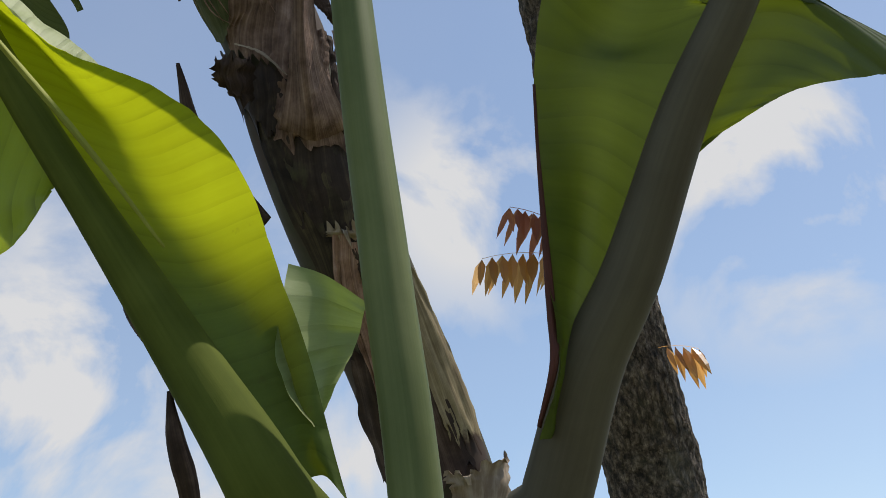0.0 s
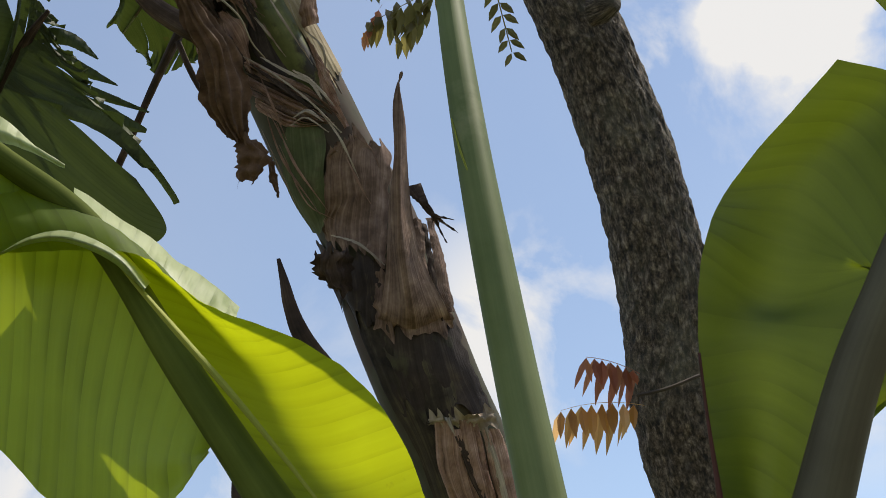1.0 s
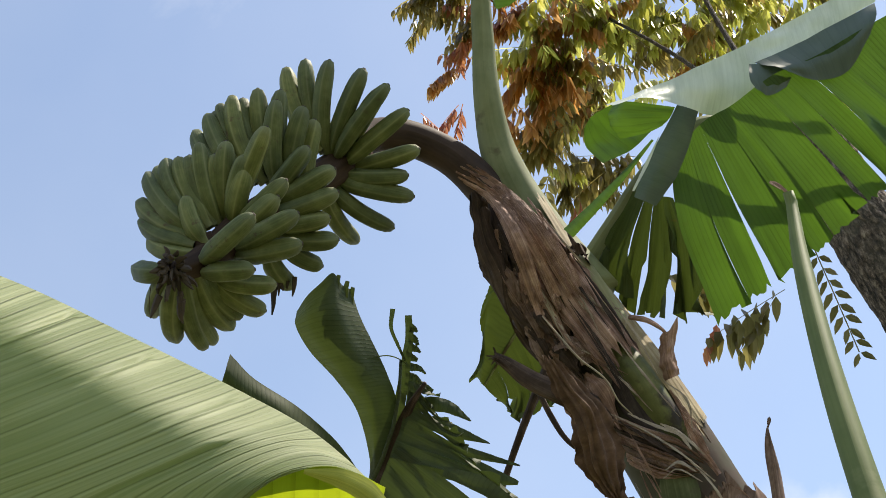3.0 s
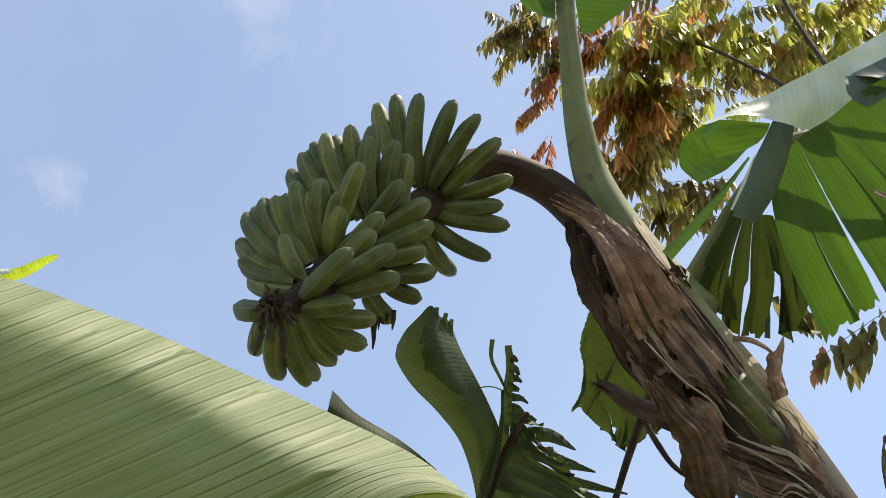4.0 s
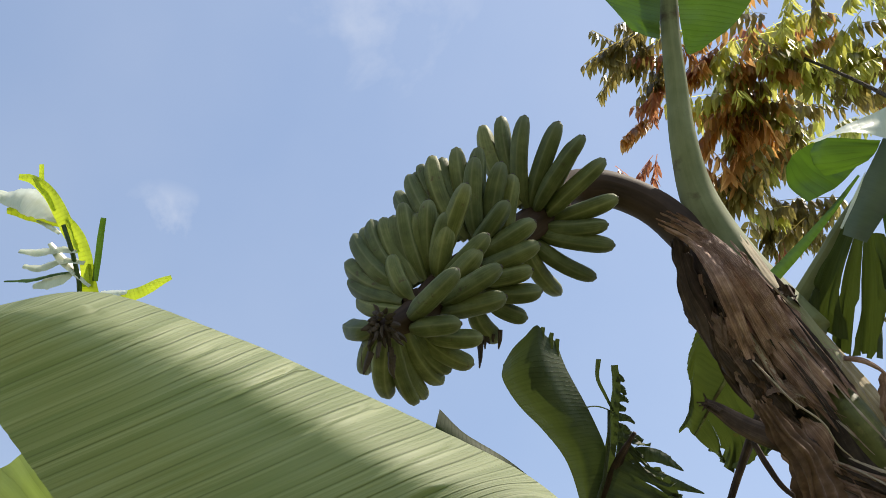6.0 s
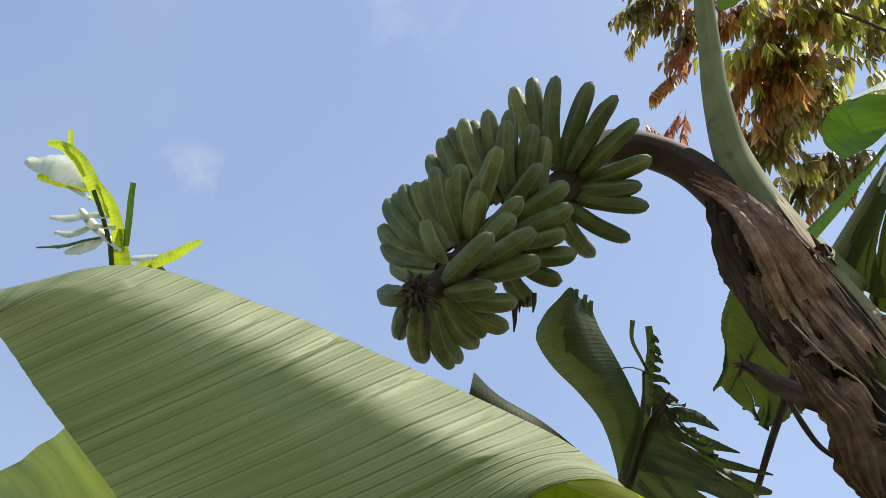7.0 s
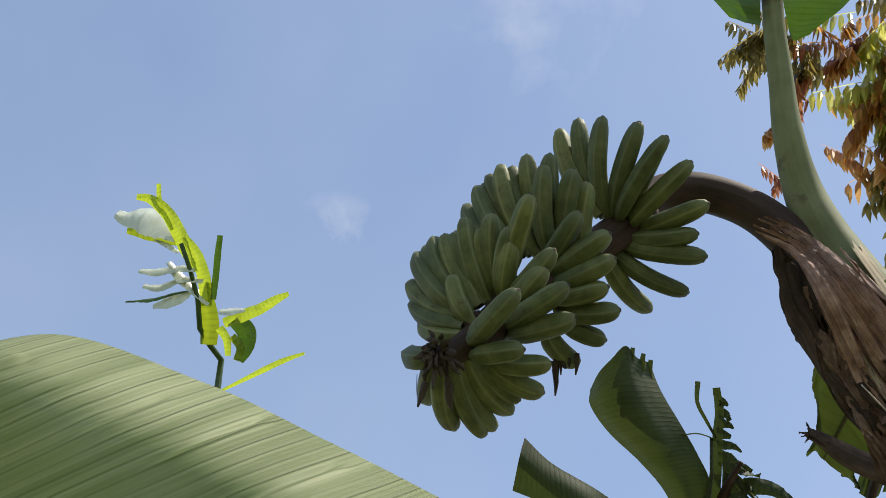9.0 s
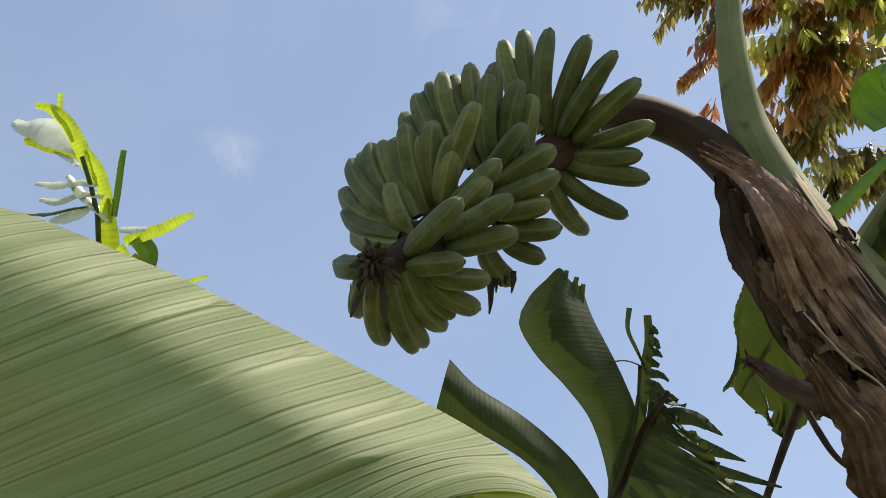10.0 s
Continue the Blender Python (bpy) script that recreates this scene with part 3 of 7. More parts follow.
def grid_mesh(name, grid, mat, parent, label="", length=None, v0=0.0):
    nu, nv = grid.shape[:2]
    if length is None:
        length = np.linalg.norm(np.diff(grid[nu // 2], axis=0), axis=1).sum()
    verts = grid.reshape(-1, 3)
    run = np.r_[0, np.cumsum(np.linalg.norm(np.diff(grid[nu // 2], axis=0), axis=1))]
    run = v0 + length * run / max(run[-1], 1e-9)
    uvs = [(i / (nu - 1), run[j]) for i in range(nu) for j in range(nv)]
    faces = [(i * nv + j, (i + 1) * nv + j, (i + 1) * nv + j + 1, i * nv + j + 1) for i in range(nu - 1) for j in range(nv - 1)]
    return mesh_object(name, verts, faces, uvs, mat, parent, label)


def sheet(name, rows, mat, parent, label="", nu=14, nv=60, ripple=0.0, waves=12, rough=0.0, seed=1, rag=0.0, creases=(), across=False):
    if across:
        rows = [list(r) for r in zip(*rows)]
    g = surface(rows, nu, nv)
    if ripple or rough or rag:
        g = crumple(g, ripple, waves, rough, seed, rag)
    if creases:
        nrm = np.cross(np.gradient(g, axis=0), np.gradient(g, axis=1))
        nrm /= np.linalg.norm(nrm, axis=2)[:, :, None] + 1e-9
        uu, vv = np.meshgrid(np.linspace(0, 1, nu), np.linspace(0, 1, nv), indexing="ij")
        for at, wide_, u0, u1, deep in creases:
            x = (vv - at) / wide_
            fall = np.clip((uu - u0) / 0.06, 0, 1) * np.clip((u1 - uu) / (u1 - u0), 0, 1)
            g = g + nrm * (deep * fall * (np.exp(-x * x) - 0.8 * np.exp(-(x - 1.6) ** 2)))[:, :, None]
    return grid_mesh(name, g, mat, parent, label)


def torn(name, rows, cuts, mat, parent, seed, gap=0.25, droop=0.02, short=0.15, nu=12, per=6, ripple=0.003, root=0.12, label=""):
    """A half blade torn into strips: cuts are the places along it (0 to 1) where it is torn."""
    rnd = random.Random(seed)
    nv = 200
    g = crumple(surface(rows, nu, nv), ripple, 30, 0.004, seed)
    dv = np.gradient(g, axis=1)
    nrm = np.cross(np.gradient(g, axis=0), dv)
    nrm /= np.linalg.norm(nrm, axis=2)[:, :, None] + 1e-9
    for a, b in zip(cuts[:-1], cuts[1:]):
        end = 1 - short * rnd.random()
        lift, lean = rnd.uniform(-1, 1) * droop, rnd.uniform(-0.3, 0.3)
        part_grid = np.empty((nu, per, 3))
        for i in range(nu):
            u = i / (nu - 1) * end
            open_ = gap * max(0.0, (u - root)) * (b - a) * 0.5
            for j in range(per):
                w = a + open_ + (b - a - 2 * open_) * j / (per - 1) + lean * (b - a) * u * u * gap
                uu = u * (nu - 1) * (1 - 0.05 * rnd.random() * (i == nu - 1))
                x = min(max(w, 0), 1) * (nv - 1)
                i0, j0 = min(int(uu), nu - 2), min(int(x), nv - 2)
                fu, fv = uu - i0, x - j0
                p = (g[i0, j0] * (1 - fu) * (1 - fv) + g[i0 + 1, j0] * fu * (1 - fv) + g[i0, j0 + 1] * (1 - fu) * fv + g[i0 + 1, j0 + 1] * fu * fv)
                cup = 0.10 * (b - a) * ((2 * j / (per - 1) - 1) ** 2) * u
                part_grid[i, j] = p + nrm[i0, j0] * (lift * u * u + cup)
        grid_mesh(name, part_grid, mat, parent, label, v0=a * 1.3, length=(b - a) * 1.3)


def group_of(name, at, label, category, group="", kind=""):
    ob = new(name)
    ob.empty_display_size = 0.1
    ob.location = at
    tagged(ob, label, category, group, kind)
    return ob


def thing(name, label, category, group=""):
    """An Empty at the world's origin that holds a thing's parts."""
    return group_of(name, (0, 0, 0), label, category, group)


# ---------- ground ----------
def build_ground():
    bm = bmesh.new()
    size, n = 600.0, 40
    # finer near the middle, one sheet to the horizon
    at = [math.copysign(abs(k / n * 2) ** 3, k) * size for k in range(-n // 2, n // 2 + 1)]
    vs = [[bm.verts.new((x, y, 0.03 * noise.noise((x * 0.6, y * 0.6, 0)))) for y in at] for x in at]
    for i in range(len(at) - 1):
        for j in range(len(at) - 1):
            bm.faces.new((vs[i][j], vs[i + 1][j], vs[i + 1][j + 1], vs[i][j + 1]))
    me = bpy.data.meshes.new("ground")
    bm.to_mesh(me)
    me.materials.append(ground_material())
    tagged(new("ground", me), "uneven ground of soil and grass under the plants", "ground", kind="structure")


build_ground()

# ---------- fruiting banana plant ----------
plant = thing("banana_plant", "tall leaning fruiting banana plant with brown dry sheaths", "banana plant")
STEM = [(0.42, 2.25, 0.0), (0.22, 2.13, 1.1), (0.056, 2.155, 1.966), (-0.122, 1.875, 2.484), (-0.186, 1.825, 2.732), (-0.238, 1.769, 2.834), (-0.318, 1.684, 3.031), (-0.418, 1.589, 3.234), (-0.502, 1.512, 3.452)]
STEM_R = [0.14, 0.12, 0.098, 0.095, 0.092, 0.090, 0.088, 0.085, 0.070]
tube("pseudostem", STEM, STEM_R[:-1] + [0.035], MAT_STEM, plant, "pale green pseudostem with black blotches", n=140, sides=32, wob=0.03)
sc = spline(STEM, 400)
sr = np.interp(np.linspace(0, 1, 400), np.linspace(0, 1, len(STEM_R)), STEM_R)
st, sb, sn = frames_along(sc, (0, -1, 0))


def stem_point(v, ang, off):
    """A place on the stem: v from foot (0) to crown (1); ang in degrees from the side that faces the path, towards +x."""
    x = min(max(v * 399, 0.0), 398.999)
    i, a = int(x), radians(ang)
    f = x - i
    c, n_, b_ = (q[i] * (1 - f) + q[i + 1] * f for q in (sc, sn, sb))
    return c + (n_ * math.cos(a) + b_ * math.sin(a)) * (sr[i] * (1 - f) + sr[i + 1] * f + off)


def wrap(name, rows, mat, seed, label="", nu=22, nv=44, lump=0.008, rag=0.010, fold=0.004, grit=0.0018, side=5):
    """A dry sheath laid on the stem through rows of (v, angle, height over the stem), with crumpled face and ragged ends."""
    g = surface(rows, nu, nv)
    out_ = np.empty_like(g)
    for i in range(nu):
        for j in range(nv):
            u, w = i / (nu - 1), j / (nv - 1)
            v, ang, off = g[i, j]
            end = max(0.0, 1 - w / 0.12) + max(0.0, (w - 0.88) / 0.12)
            brim = max(0.0, 1 - u / 0.12) + max(0.0, (u - 0.88) / 0.12)
            v += rag * end * noise.noise((u * 8 + seed, seed, w))
            ang += side * brim * noise.noise((w * 11 + seed, u, 2.0))
            off += lump * noise.noise((u * 3.5 + seed, w * 3, seed)) + fold * noise.noise((u * 17 + seed, w * 3.5, seed)) + grit * noise.noise((u * 60, w * 8, seed))
            out_[i, j] = stem_point(v, ang, max(off, 0.0015))
    return grid_mesh(name, out_, mat, plant, label)


def strands(name, rows, mat, seed, label="", count=7, lift=0.012, nv=46, per=6):
    """A fibrous sheath on the stem, split along its fibres into strips that lift and end unevenly."""
    rnd = random.Random(seed)
    g = surface(rows, 60, nv)
    at = sorted([0.0, 1.0] + [(k + rnd.uniform(-0.3, 0.3)) / count for k in range(1, count)])
    for k, (a, b) in enumerate(zip(at[:-1], at[1:])):
        own = mat[rnd.randrange(len(mat))] if isinstance(mat, tuple) else mat
        up_, w0, w1 = rnd.uniform(0, lift), rnd.uniform(0, 0.10), 1 - rnd.uniform(0, 0.16)
        bend, flare = rnd.uniform(-3, 3), rnd.uniform(-0.2, 1.0) * lift
        strip = np.empty((per, nv, 3))
        for i in range(per):
            for j in range(nv):
                w = w0 + (w1 - w0) * j / (nv - 1)
                thin = 1 - 0.95 * max(0.0, (w - 0.6) / 0.4) ** 1.5
                u = (a + b) / 2 + (b - a) * 1.12 * (i / (per - 1) - 0.5) * thin * (1 + 0.25 * noise.noise((w * 6, k, seed)))
                x, y = min(max(u, 0), 1) * 59, w * (nv - 1)
                i0, j0 = min(int(x), 58), min(int(y), nv - 2)
                fx, fy = x - i0, y - j0
                v, ang, off = (g[i0, j0] * (1 - fx) + g[i0 + 1, j0] * fx) * (1 - fy) + (g[i0, j0 + 1] * (1 - fx) + g[i0 + 1, j0 + 1] * fx) * fy
                off += up_ + flare * w ** 4 + 0.005 * abs(noise.noise((w * 13 + k, u * 5, seed + 2))) + 0.004 * noise.noise((w * 5 + k, i * 0.7, seed)) - 0.004 * (2 * i / (per - 1) - 1) ** 2
                strip[i, j] = stem_point(v + 0.0025 * noise.noise((i * 3.0, k, seed)), ang + bend * w + 2 * noise.noise((w * 4, k, seed + 5)), max(off, 0.002))
        grid_mesh(name, strip, own, plant, label)


def ribbon(name, pts, widths, mat, parent, face, label="", nv=24, crump=0.0, seed=0, nu=4):
    """A narrow strip along pts, facing the way face."""
    c = spline(pts, nv)
    w = np.interp(np.linspace(0, 1, nv), np.linspace(0, 1, len(widths)), widths)
    t, b, nn = frames_along(c, face)
    g = np.empty((nu, nv, 3))
    for j in range(nv):
        for i in range(nu):
            u = 2 * i / (nu - 1) - 1
            h = crump * noise.noise((u * 2 + seed, j * 0.6, seed)) - 0.25 * abs(u) * w[j] * 0.5
            g[i, j] = c[j] + b[j] * u * w[j] / 2 + nn[j] * h
    return grid_mesh(name, g, mat, parent, label)


def crisp(name, rows, mat, parent, label="", nu=18, nv=30, fold=0.006, folds=4, jag=0.004, seed=1, rag=0.010):
    """A dry, sharply creased sheet with a ragged outline."""
    rnd = random.Random(seed)
    g = surface(rows, nu, nv)
    du, dv = np.gradient(g, axis=0), np.gradient(g, axis=1)
    nrm = np.cross(du, dv)
    nrm /= np.linalg.norm(nrm, axis=2)[:, :, None] + 1e-9
    out_ = g.copy()
    for i in range(nu):
        for j in range(nv):
            u, w = i / (nu - 1), j / (nv - 1)
            x = u * folds + 0.9 * noise.noise((w * 3, seed, 0.5))
            tri = abs((x % 1.0) * 2 - 1) - 0.5
            kink = 0.8 * noise.noise((w * 7, u * 2, seed + 3))
            out_[i, j] += nrm[i, j] * (fold * (tri + kink) + jag * rnd.uniform(-1, 1))
            if i in (0, nu - 1):
                d = g[i, j] - g[nu // 2, j]
                out_[i, j] += d / (np.linalg.norm(d) + 1e-9) * rag * noise.noise((w * 14, i, seed))
            if j in (0, nv - 1):
                d = g[i, j] - g[i, nv // 2]
                out_[i, j] += d / (np.linalg.norm(d) + 1e-9) * rag * rnd.uniform(-1, 1)
    ob = grid_mesh(name, out_, mat, parent, label)
    return ob


# blackened, rotten and green layers lowest, then the brown ones
wrap("old_sheath", [[(0.7243, -20.0, 0.004), (0.7093, -38.0, 0.004), (0.6892, -46.0, 0.004)],
                   [(0.7193, 12.0, 0.004), (0.6992, 0.0, 0.004), (0.6817, -6.0, 0.004)],
                   [(0.7168, 64.0, 0.004), (0.6942, 52.0, 0.004), (0.6717, 54.0, 0.004)]], MAT_BLACK, 41, "blackened rotten sheath", lump=0.003, fold=0.002)
wrap("old_sheath", [[(0.7769, -92.0, 0.006), (0.7594, -90.0, 0.006), (0.7469, -90.0, 0.006)],
                   [(0.7544, -36.0, 0.006), (0.7393, -40.0, 0.006), (0.7268, -50.0, 0.006)],
                   [(0.7419, -2.0, 0.006), (0.7293, -16.0, 0.006), (0.7193, -34.0, 0.006)]], MAT_BLACK, 42, lump=0.006, rag=0.014)
wrap("old_sheath", [[(0.7393, -12.0, 0.010), (0.7293, -22.0, 0.010), (0.7193, -34.0, 0.010)],
                   [(0.7343, 20.0, 0.010), (0.7243, 12.0, 0.010), (0.7118, 2.0, 0.010)],
                   [(0.7343, 46.0, 0.010), (0.7193, 44.0, 0.010), (0.7093, 46.0, 0.010)]], MAT_PAPER, 44, "brown rumpled sheath", lump=0.012, rag=0.012, fold=0.006)
wrap("fresh_sheath", [[(0.8246, -36.0, 0.015), (0.8120, -56.0, 0.015), (0.7995, -68.0, 0.015), (0.7794, -68.0, 0.015)],
                     [(0.8246, -16.0, 0.015), (0.8070, -32.0, 0.015), (0.7970, -50.0, 0.015), (0.7744, -56.0, 0.015)],
                     [(0.8170, 2.0, 0.015), (0.8095, -4.0, 0.015), (0.7995, -22.0, 0.015), (0.7820, -42.0, 0.015)]], MAT_OLIVE, 58, "dark green swollen sheath", lump=0.001, rag=0.002, fold=0.0004, grit=0.0, side=0)
wrap("dry_sheath", [[(0.8095, 0.0, 0.018), (0.7995, -22.0, 0.012), (0.7845, -46.0, 0.012), (0.7694, -56.0, 0.010)],
                   [(0.8095, 18.0, 0.022), (0.7970, -6.0, 0.016), (0.7769, -30.0, 0.014), (0.7569, -40.0, 0.012)],
                   [(0.8070, 34.0, 0.024), (0.7945, 10.0, 0.016), (0.7669, -10.0, 0.014), (0.7494, -20.0, 0.012)],
                   [(0.7970, 60.0, 0.020), (0.7794, 30.0, 0.014), (0.7519, 10.0, 0.012), (0.7393, -2.0, 0.010)]], MAT_PAPER, 43, "pale brown papery sheath", lump=0.006, fold=0.004, rag=0.014, nu=34)
strands("dry_sheath", [[(0.6817, -12.0, 0.014), (0.6617, -28.0, 0.014), (0.6341, -32.0, 0.014), (0.6015, -38.0, 0.014)],
                   [(0.6767, 12.0, 0.020), (0.6541, 2.0, 0.018), (0.6291, -6.0, 0.016), (0.5990, -18.0, 0.014)],
                   [(0.6692, 38.0, 0.018), (0.6441, 34.0, 0.014), (0.6190, 22.0, 0.012), (0.5915, 12.0, 0.010)]], MAT_DRY, 45, "torn brown sheath with hanging fibres", count=7, lift=0.012)
wrap("dry_collar", [[(0.6817, -16.0, 0.018), (0.6792, -20.0, 0.014)],
                   [(0.6817, -4.0, 0.030), (0.6767, -6.0, 0.020)],
                   [(0.6792, 4.0, 0.036), (0.6742, 4.0, 0.024)],
                   [(0.6767, 18.0, 0.040), (0.6717, 16.0, 0.026)],
                   [(0.6742, 36.0, 0.034), (0.6667, 38.0, 0.022)]], MAT_STRAW, 71, "pale papery torn sheath", lump=0.01, fold=0.01, rag=0.02, nu=30, nv=10)
strands("dry_sheath", [[(0.8722, -44.0, 0.012), (0.8521, -18.0, 0.012), (0.8371, 8.0, 0.012), (0.8221, 20.0, 0.012)],
                   [(0.8571, -50.0, 0.012), (0.8396, -24.0, 0.012), (0.8271, -4.0, 0.012), (0.8170, 16.0, 0.012)],
                   [(0.8421, -56.0, 0.012), (0.8321, -40.0, 0.012), (0.8246, -26.0, 0.012), (0.8195, 0.0, 0.012)]], (MAT_DRY, MAT_PAPER, MAT_RUST, MAT_DRY_DARK), 46, "brown fibrous fold of sheath", count=11, lift=0.006)
wrap("old_sheath", [[(0.8872, -6.0, 0.003), (0.8697, -28.0, 0.003), (0.8546, -24.0, 0.003)],
                   [(0.8897, 18.0, 0.003), (0.8672, 0.0, 0.003), (0.8471, -8.0, 0.003)],
                   [(0.8847, 46.0, 0.003), (0.8596, 26.0, 0.003), (0.8446, 14.0, 0.003)]], MAT_BLACK, 55, "dark stained sheath", lump=0.0006, rag=0.003, fold=0.0004, grit=0.0, side=1)
wrap("fresh_sheath", [[(0.9000, 4.0, 0.002), (0.8780, -6.0, 0.002), (0.8560, -6.0, 0.002), (0.8380, 4.0, 0.002)],
                     [(0.8980, 14.0, 0.003), (0.8740, 7.0, 0.020), (0.8520, 8.0, 0.017), (0.8360, 13.0, 0.003)],
                     [(0.8940, 26.0, 0.003), (0.8700, 20.0, 0.020), (0.8500, 20.0, 0.016), (0.8340, 22.0, 0.003)],
                     [(0.8900, 38.0, 0.002), (0.8660, 34.0, 0.002), (0.8480, 32.0, 0.002), (0.8320, 32.0, 0.002)]], MAT_BULB, 56, "yellow-green fresh sheath", lump=0.001, rag=0.002, fold=0.0004, grit=0.0, side=0, nu=30)
# black sheet on the stem that paints the shade between torn sheaths
wrap("old_sheath", [[(0.9900, -30.0, 0.030), (0.9649, -56.0, 0.020), (0.9398, -94.0, 0.010), (0.9073, -96.0, 0.006)],
                   [(0.9875, -8.0, 0.003), (0.9549, -28.0, 0.003), (0.9273, -42.0, 0.003), (0.8997, -50.0, 0.003)],
                   [(0.9774, 2.0, 0.003), (0.9424, -12.0, 0.003), (0.9123, -22.0, 0.003), (0.8872, -28.0, 0.003)]], MAT_BLACK, 48, "dark sheet for the shade between the torn sheaths", lump=0.004, rag=0.01)
wrap("dry_sheath", [[(1.0000, -28.0, 0.050), (0.9799, -50.0, 0.045), (0.9599, -72.0, 0.035), (0.9373, -94.0, 0.022)],
                   [(1.0000, -22.0, 0.050), (0.9749, -40.0, 0.045), (0.9524, -52.0, 0.035), (0.9323, -92.0, 0.024)],
                   [(0.9950, -18.0, 0.036), (0.9724, -32.0, 0.030), (0.9499, -46.0, 0.024), (0.9273, -76.0, 0.016)]], MAT_DRY_DARK, 49, "wrinkled dark brown sheath", lump=0.01, fold=0.009, rag=0.02)
wrap("fresh_sheath", [[(0.9480, 46.0, 0.006), (0.9260, 36.0, 0.006), (0.9040, 36.0, 0.006)],
                     [(0.9480, 56.0, 0.016), (0.9250, 50.0, 0.018), (0.9020, 48.0, 0.010)],
                     [(0.9460, 70.0, 0.010), (0.9230, 66.0, 0.010), (0.9000, 62.0, 0.006)]], MAT_CREAM, 72, "pale inner sheath in the sun", lump=0.001, fold=0.0004, rag=0.004, grit=0.0, side=0)
wrap("dry_sheath", [[(0.9774, 28.0, 0.016), (0.9474, 38.0, 0.016), (0.9273, 38.0, 0.016), (0.9098, 34.0, 0.016), (0.8872, 30.0, 0.016)],
                   [(0.9749, 10.0, 0.028), (0.9474, 2.0, 0.028), (0.9248, -2.0, 0.028), (0.9073, -2.0, 0.028), (0.8847, 0.0, 0.028)],
                   [(0.9774, 0.0, 0.018), (0.9499, -14.0, 0.018), (0.9273, -22.0, 0.018), (0.9048, -22.0, 0.018), (0.8847, -20.0, 0.018)]], MAT_RUST, 47, "long reddish-brown fibrous sheath", nu=60, nv=90, lump=0.01, fold=0.006, grit=0.002, rag=0.02, side=9)
strands("dry_sheath", [[(0.9749, -2.0, 0.016), (0.9474, -12.0, 0.016), (0.9223, -18.0, 0.016), (0.9023, -20.0, 0.016)],
                   [(0.9749, -18.0, 0.012), (0.9499, -30.0, 0.012), (0.9273, -40.0, 0.012), (0.9023, -42.0, 0.012)]], (MAT_DRY, MAT_RUST, MAT_PAPER), 62, "torn edge of the long sheath", count=3, lift=0.014)
wrap("old_sheath", [[(0.9950, 96.0, 0.006), (0.9600, 92.0, 0.006), (0.9200, 86.0, 0.006), (0.8800, 84.0, 0.006), (0.8450, 80.0, 0.006)],
                   [(0.9900, 72.0, 0.008), (0.9550, 66.0, 0.008), (0.9150, 60.0, 0.008), (0.8750, 56.0, 0.008), (0.8400, 54.0, 0.006)],
                   [(0.9880, 46.0, 0.010), (0.9500, 40.0, 0.010), (0.9100, 34.0, 0.008), (0.8720, 32.0, 0.008), (0.8380, 34.0, 0.006)]], MAT_FADED, 61, "tan side of the stem", nu=30, nv=60, lump=0.003, fold=0.0015, grit=0.0006, rag=0.01, side=3)
wrap("dry_collar", [[(0.9524, 8.0, 0.030), (0.9499, 8.0, 0.020)],
                   [(0.9499, 18.0, 0.040), (0.9474, 18.0, 0.028)],
                   [(0.9474, 26.0, 0.042), (0.9449, 28.0, 0.028)],
                   [(0.9474, 38.0, 0.040), (0.9424, 38.0, 0.026)],
                   [(0.9449, 50.0, 0.030), (0.9424, 56.0, 0.018)]], MAT_DRY_DARK, 84, "curled ragged sheath edge", lump=0.006, fold=0.008, rag=0.016, nu=30, nv=10)
wrap("old_sheath", [[(0.7368, -58.0, 0.003), (0.7043, -56.0, 0.003), (0.6692, -48.0, 0.003), (0.6216, -60.0, 0.003)],
                   [(0.7293, -6.0, 0.003), (0.6992, -10.0, 0.003), (0.6667, -20.0, 0.003), (0.6190, -34.0, 0.003)],
                   [(0.7168, 34.0, 0.003), (0.6867, 18.0, 0.003), (0.6591, 4.0, 0.003), (0.6165, -6.0, 0.003)]], MAT_ROT, 91, "dark olive and black stained stem", lump=0.003, rag=0.008, fold=0.002, side=2, nu=26)
wrap("old_sheath", [[(0.6266, -54.0, 0.006), (0.5890, -76.0, 0.006), (0.5589, -90.0, 0.006)],
                   [(0.6216, -14.0, 0.006), (0.5865, -20.0, 0.006), (0.5539, -26.0, 0.006)],
                   [(0.6216, 26.0, 0.006), (0.5815, 30.0, 0.006), (0.5464, 34.0, 0.006)]], MAT_DRY_DARK, 92, lump=0.006, rag=0.02, fold=0.005)
wrap("fresh_sheath", [[(0.6566, 26.0, 0.010), (0.6291, 20.0, 0.010), (0.5940, 16.0, 0.010), (0.5689, 16.0, 0.010)],
                     [(0.6541, 42.0, 0.010), (0.6241, 38.0, 0.010), (0.5890, 36.0, 0.010), (0.5664, 36.0, 0.010)],
                     [(0.6491, 56.0, 0.010), (0.6190, 62.0, 0.010), (0.5865, 64.0, 0.010), (0.5614, 58.0, 0.010)]], MAT_FADED, 93, "fading tan sheath in the sun", lump=0.004, rag=0.02, fold=0.003, side=4)
strands("dry_sheath", [[(0.7594, 18.0, 0.020), (0.7393, 0.0, 0.018), (0.7243, -18.0, 0.012)],
                   [(0.7569, 34.0, 0.030), (0.7343, 22.0, 0.026), (0.7143, 10.0, 0.016)],
                   [(0.7569, 58.0, 0.028), (0.7318, 54.0, 0.022), (0.7118, 52.0, 0.014)]], (MAT_PAPER, MAT_DRY_DARK, MAT_PAPER), 94, "foot of the dead spike", count=6, lift=0.01)
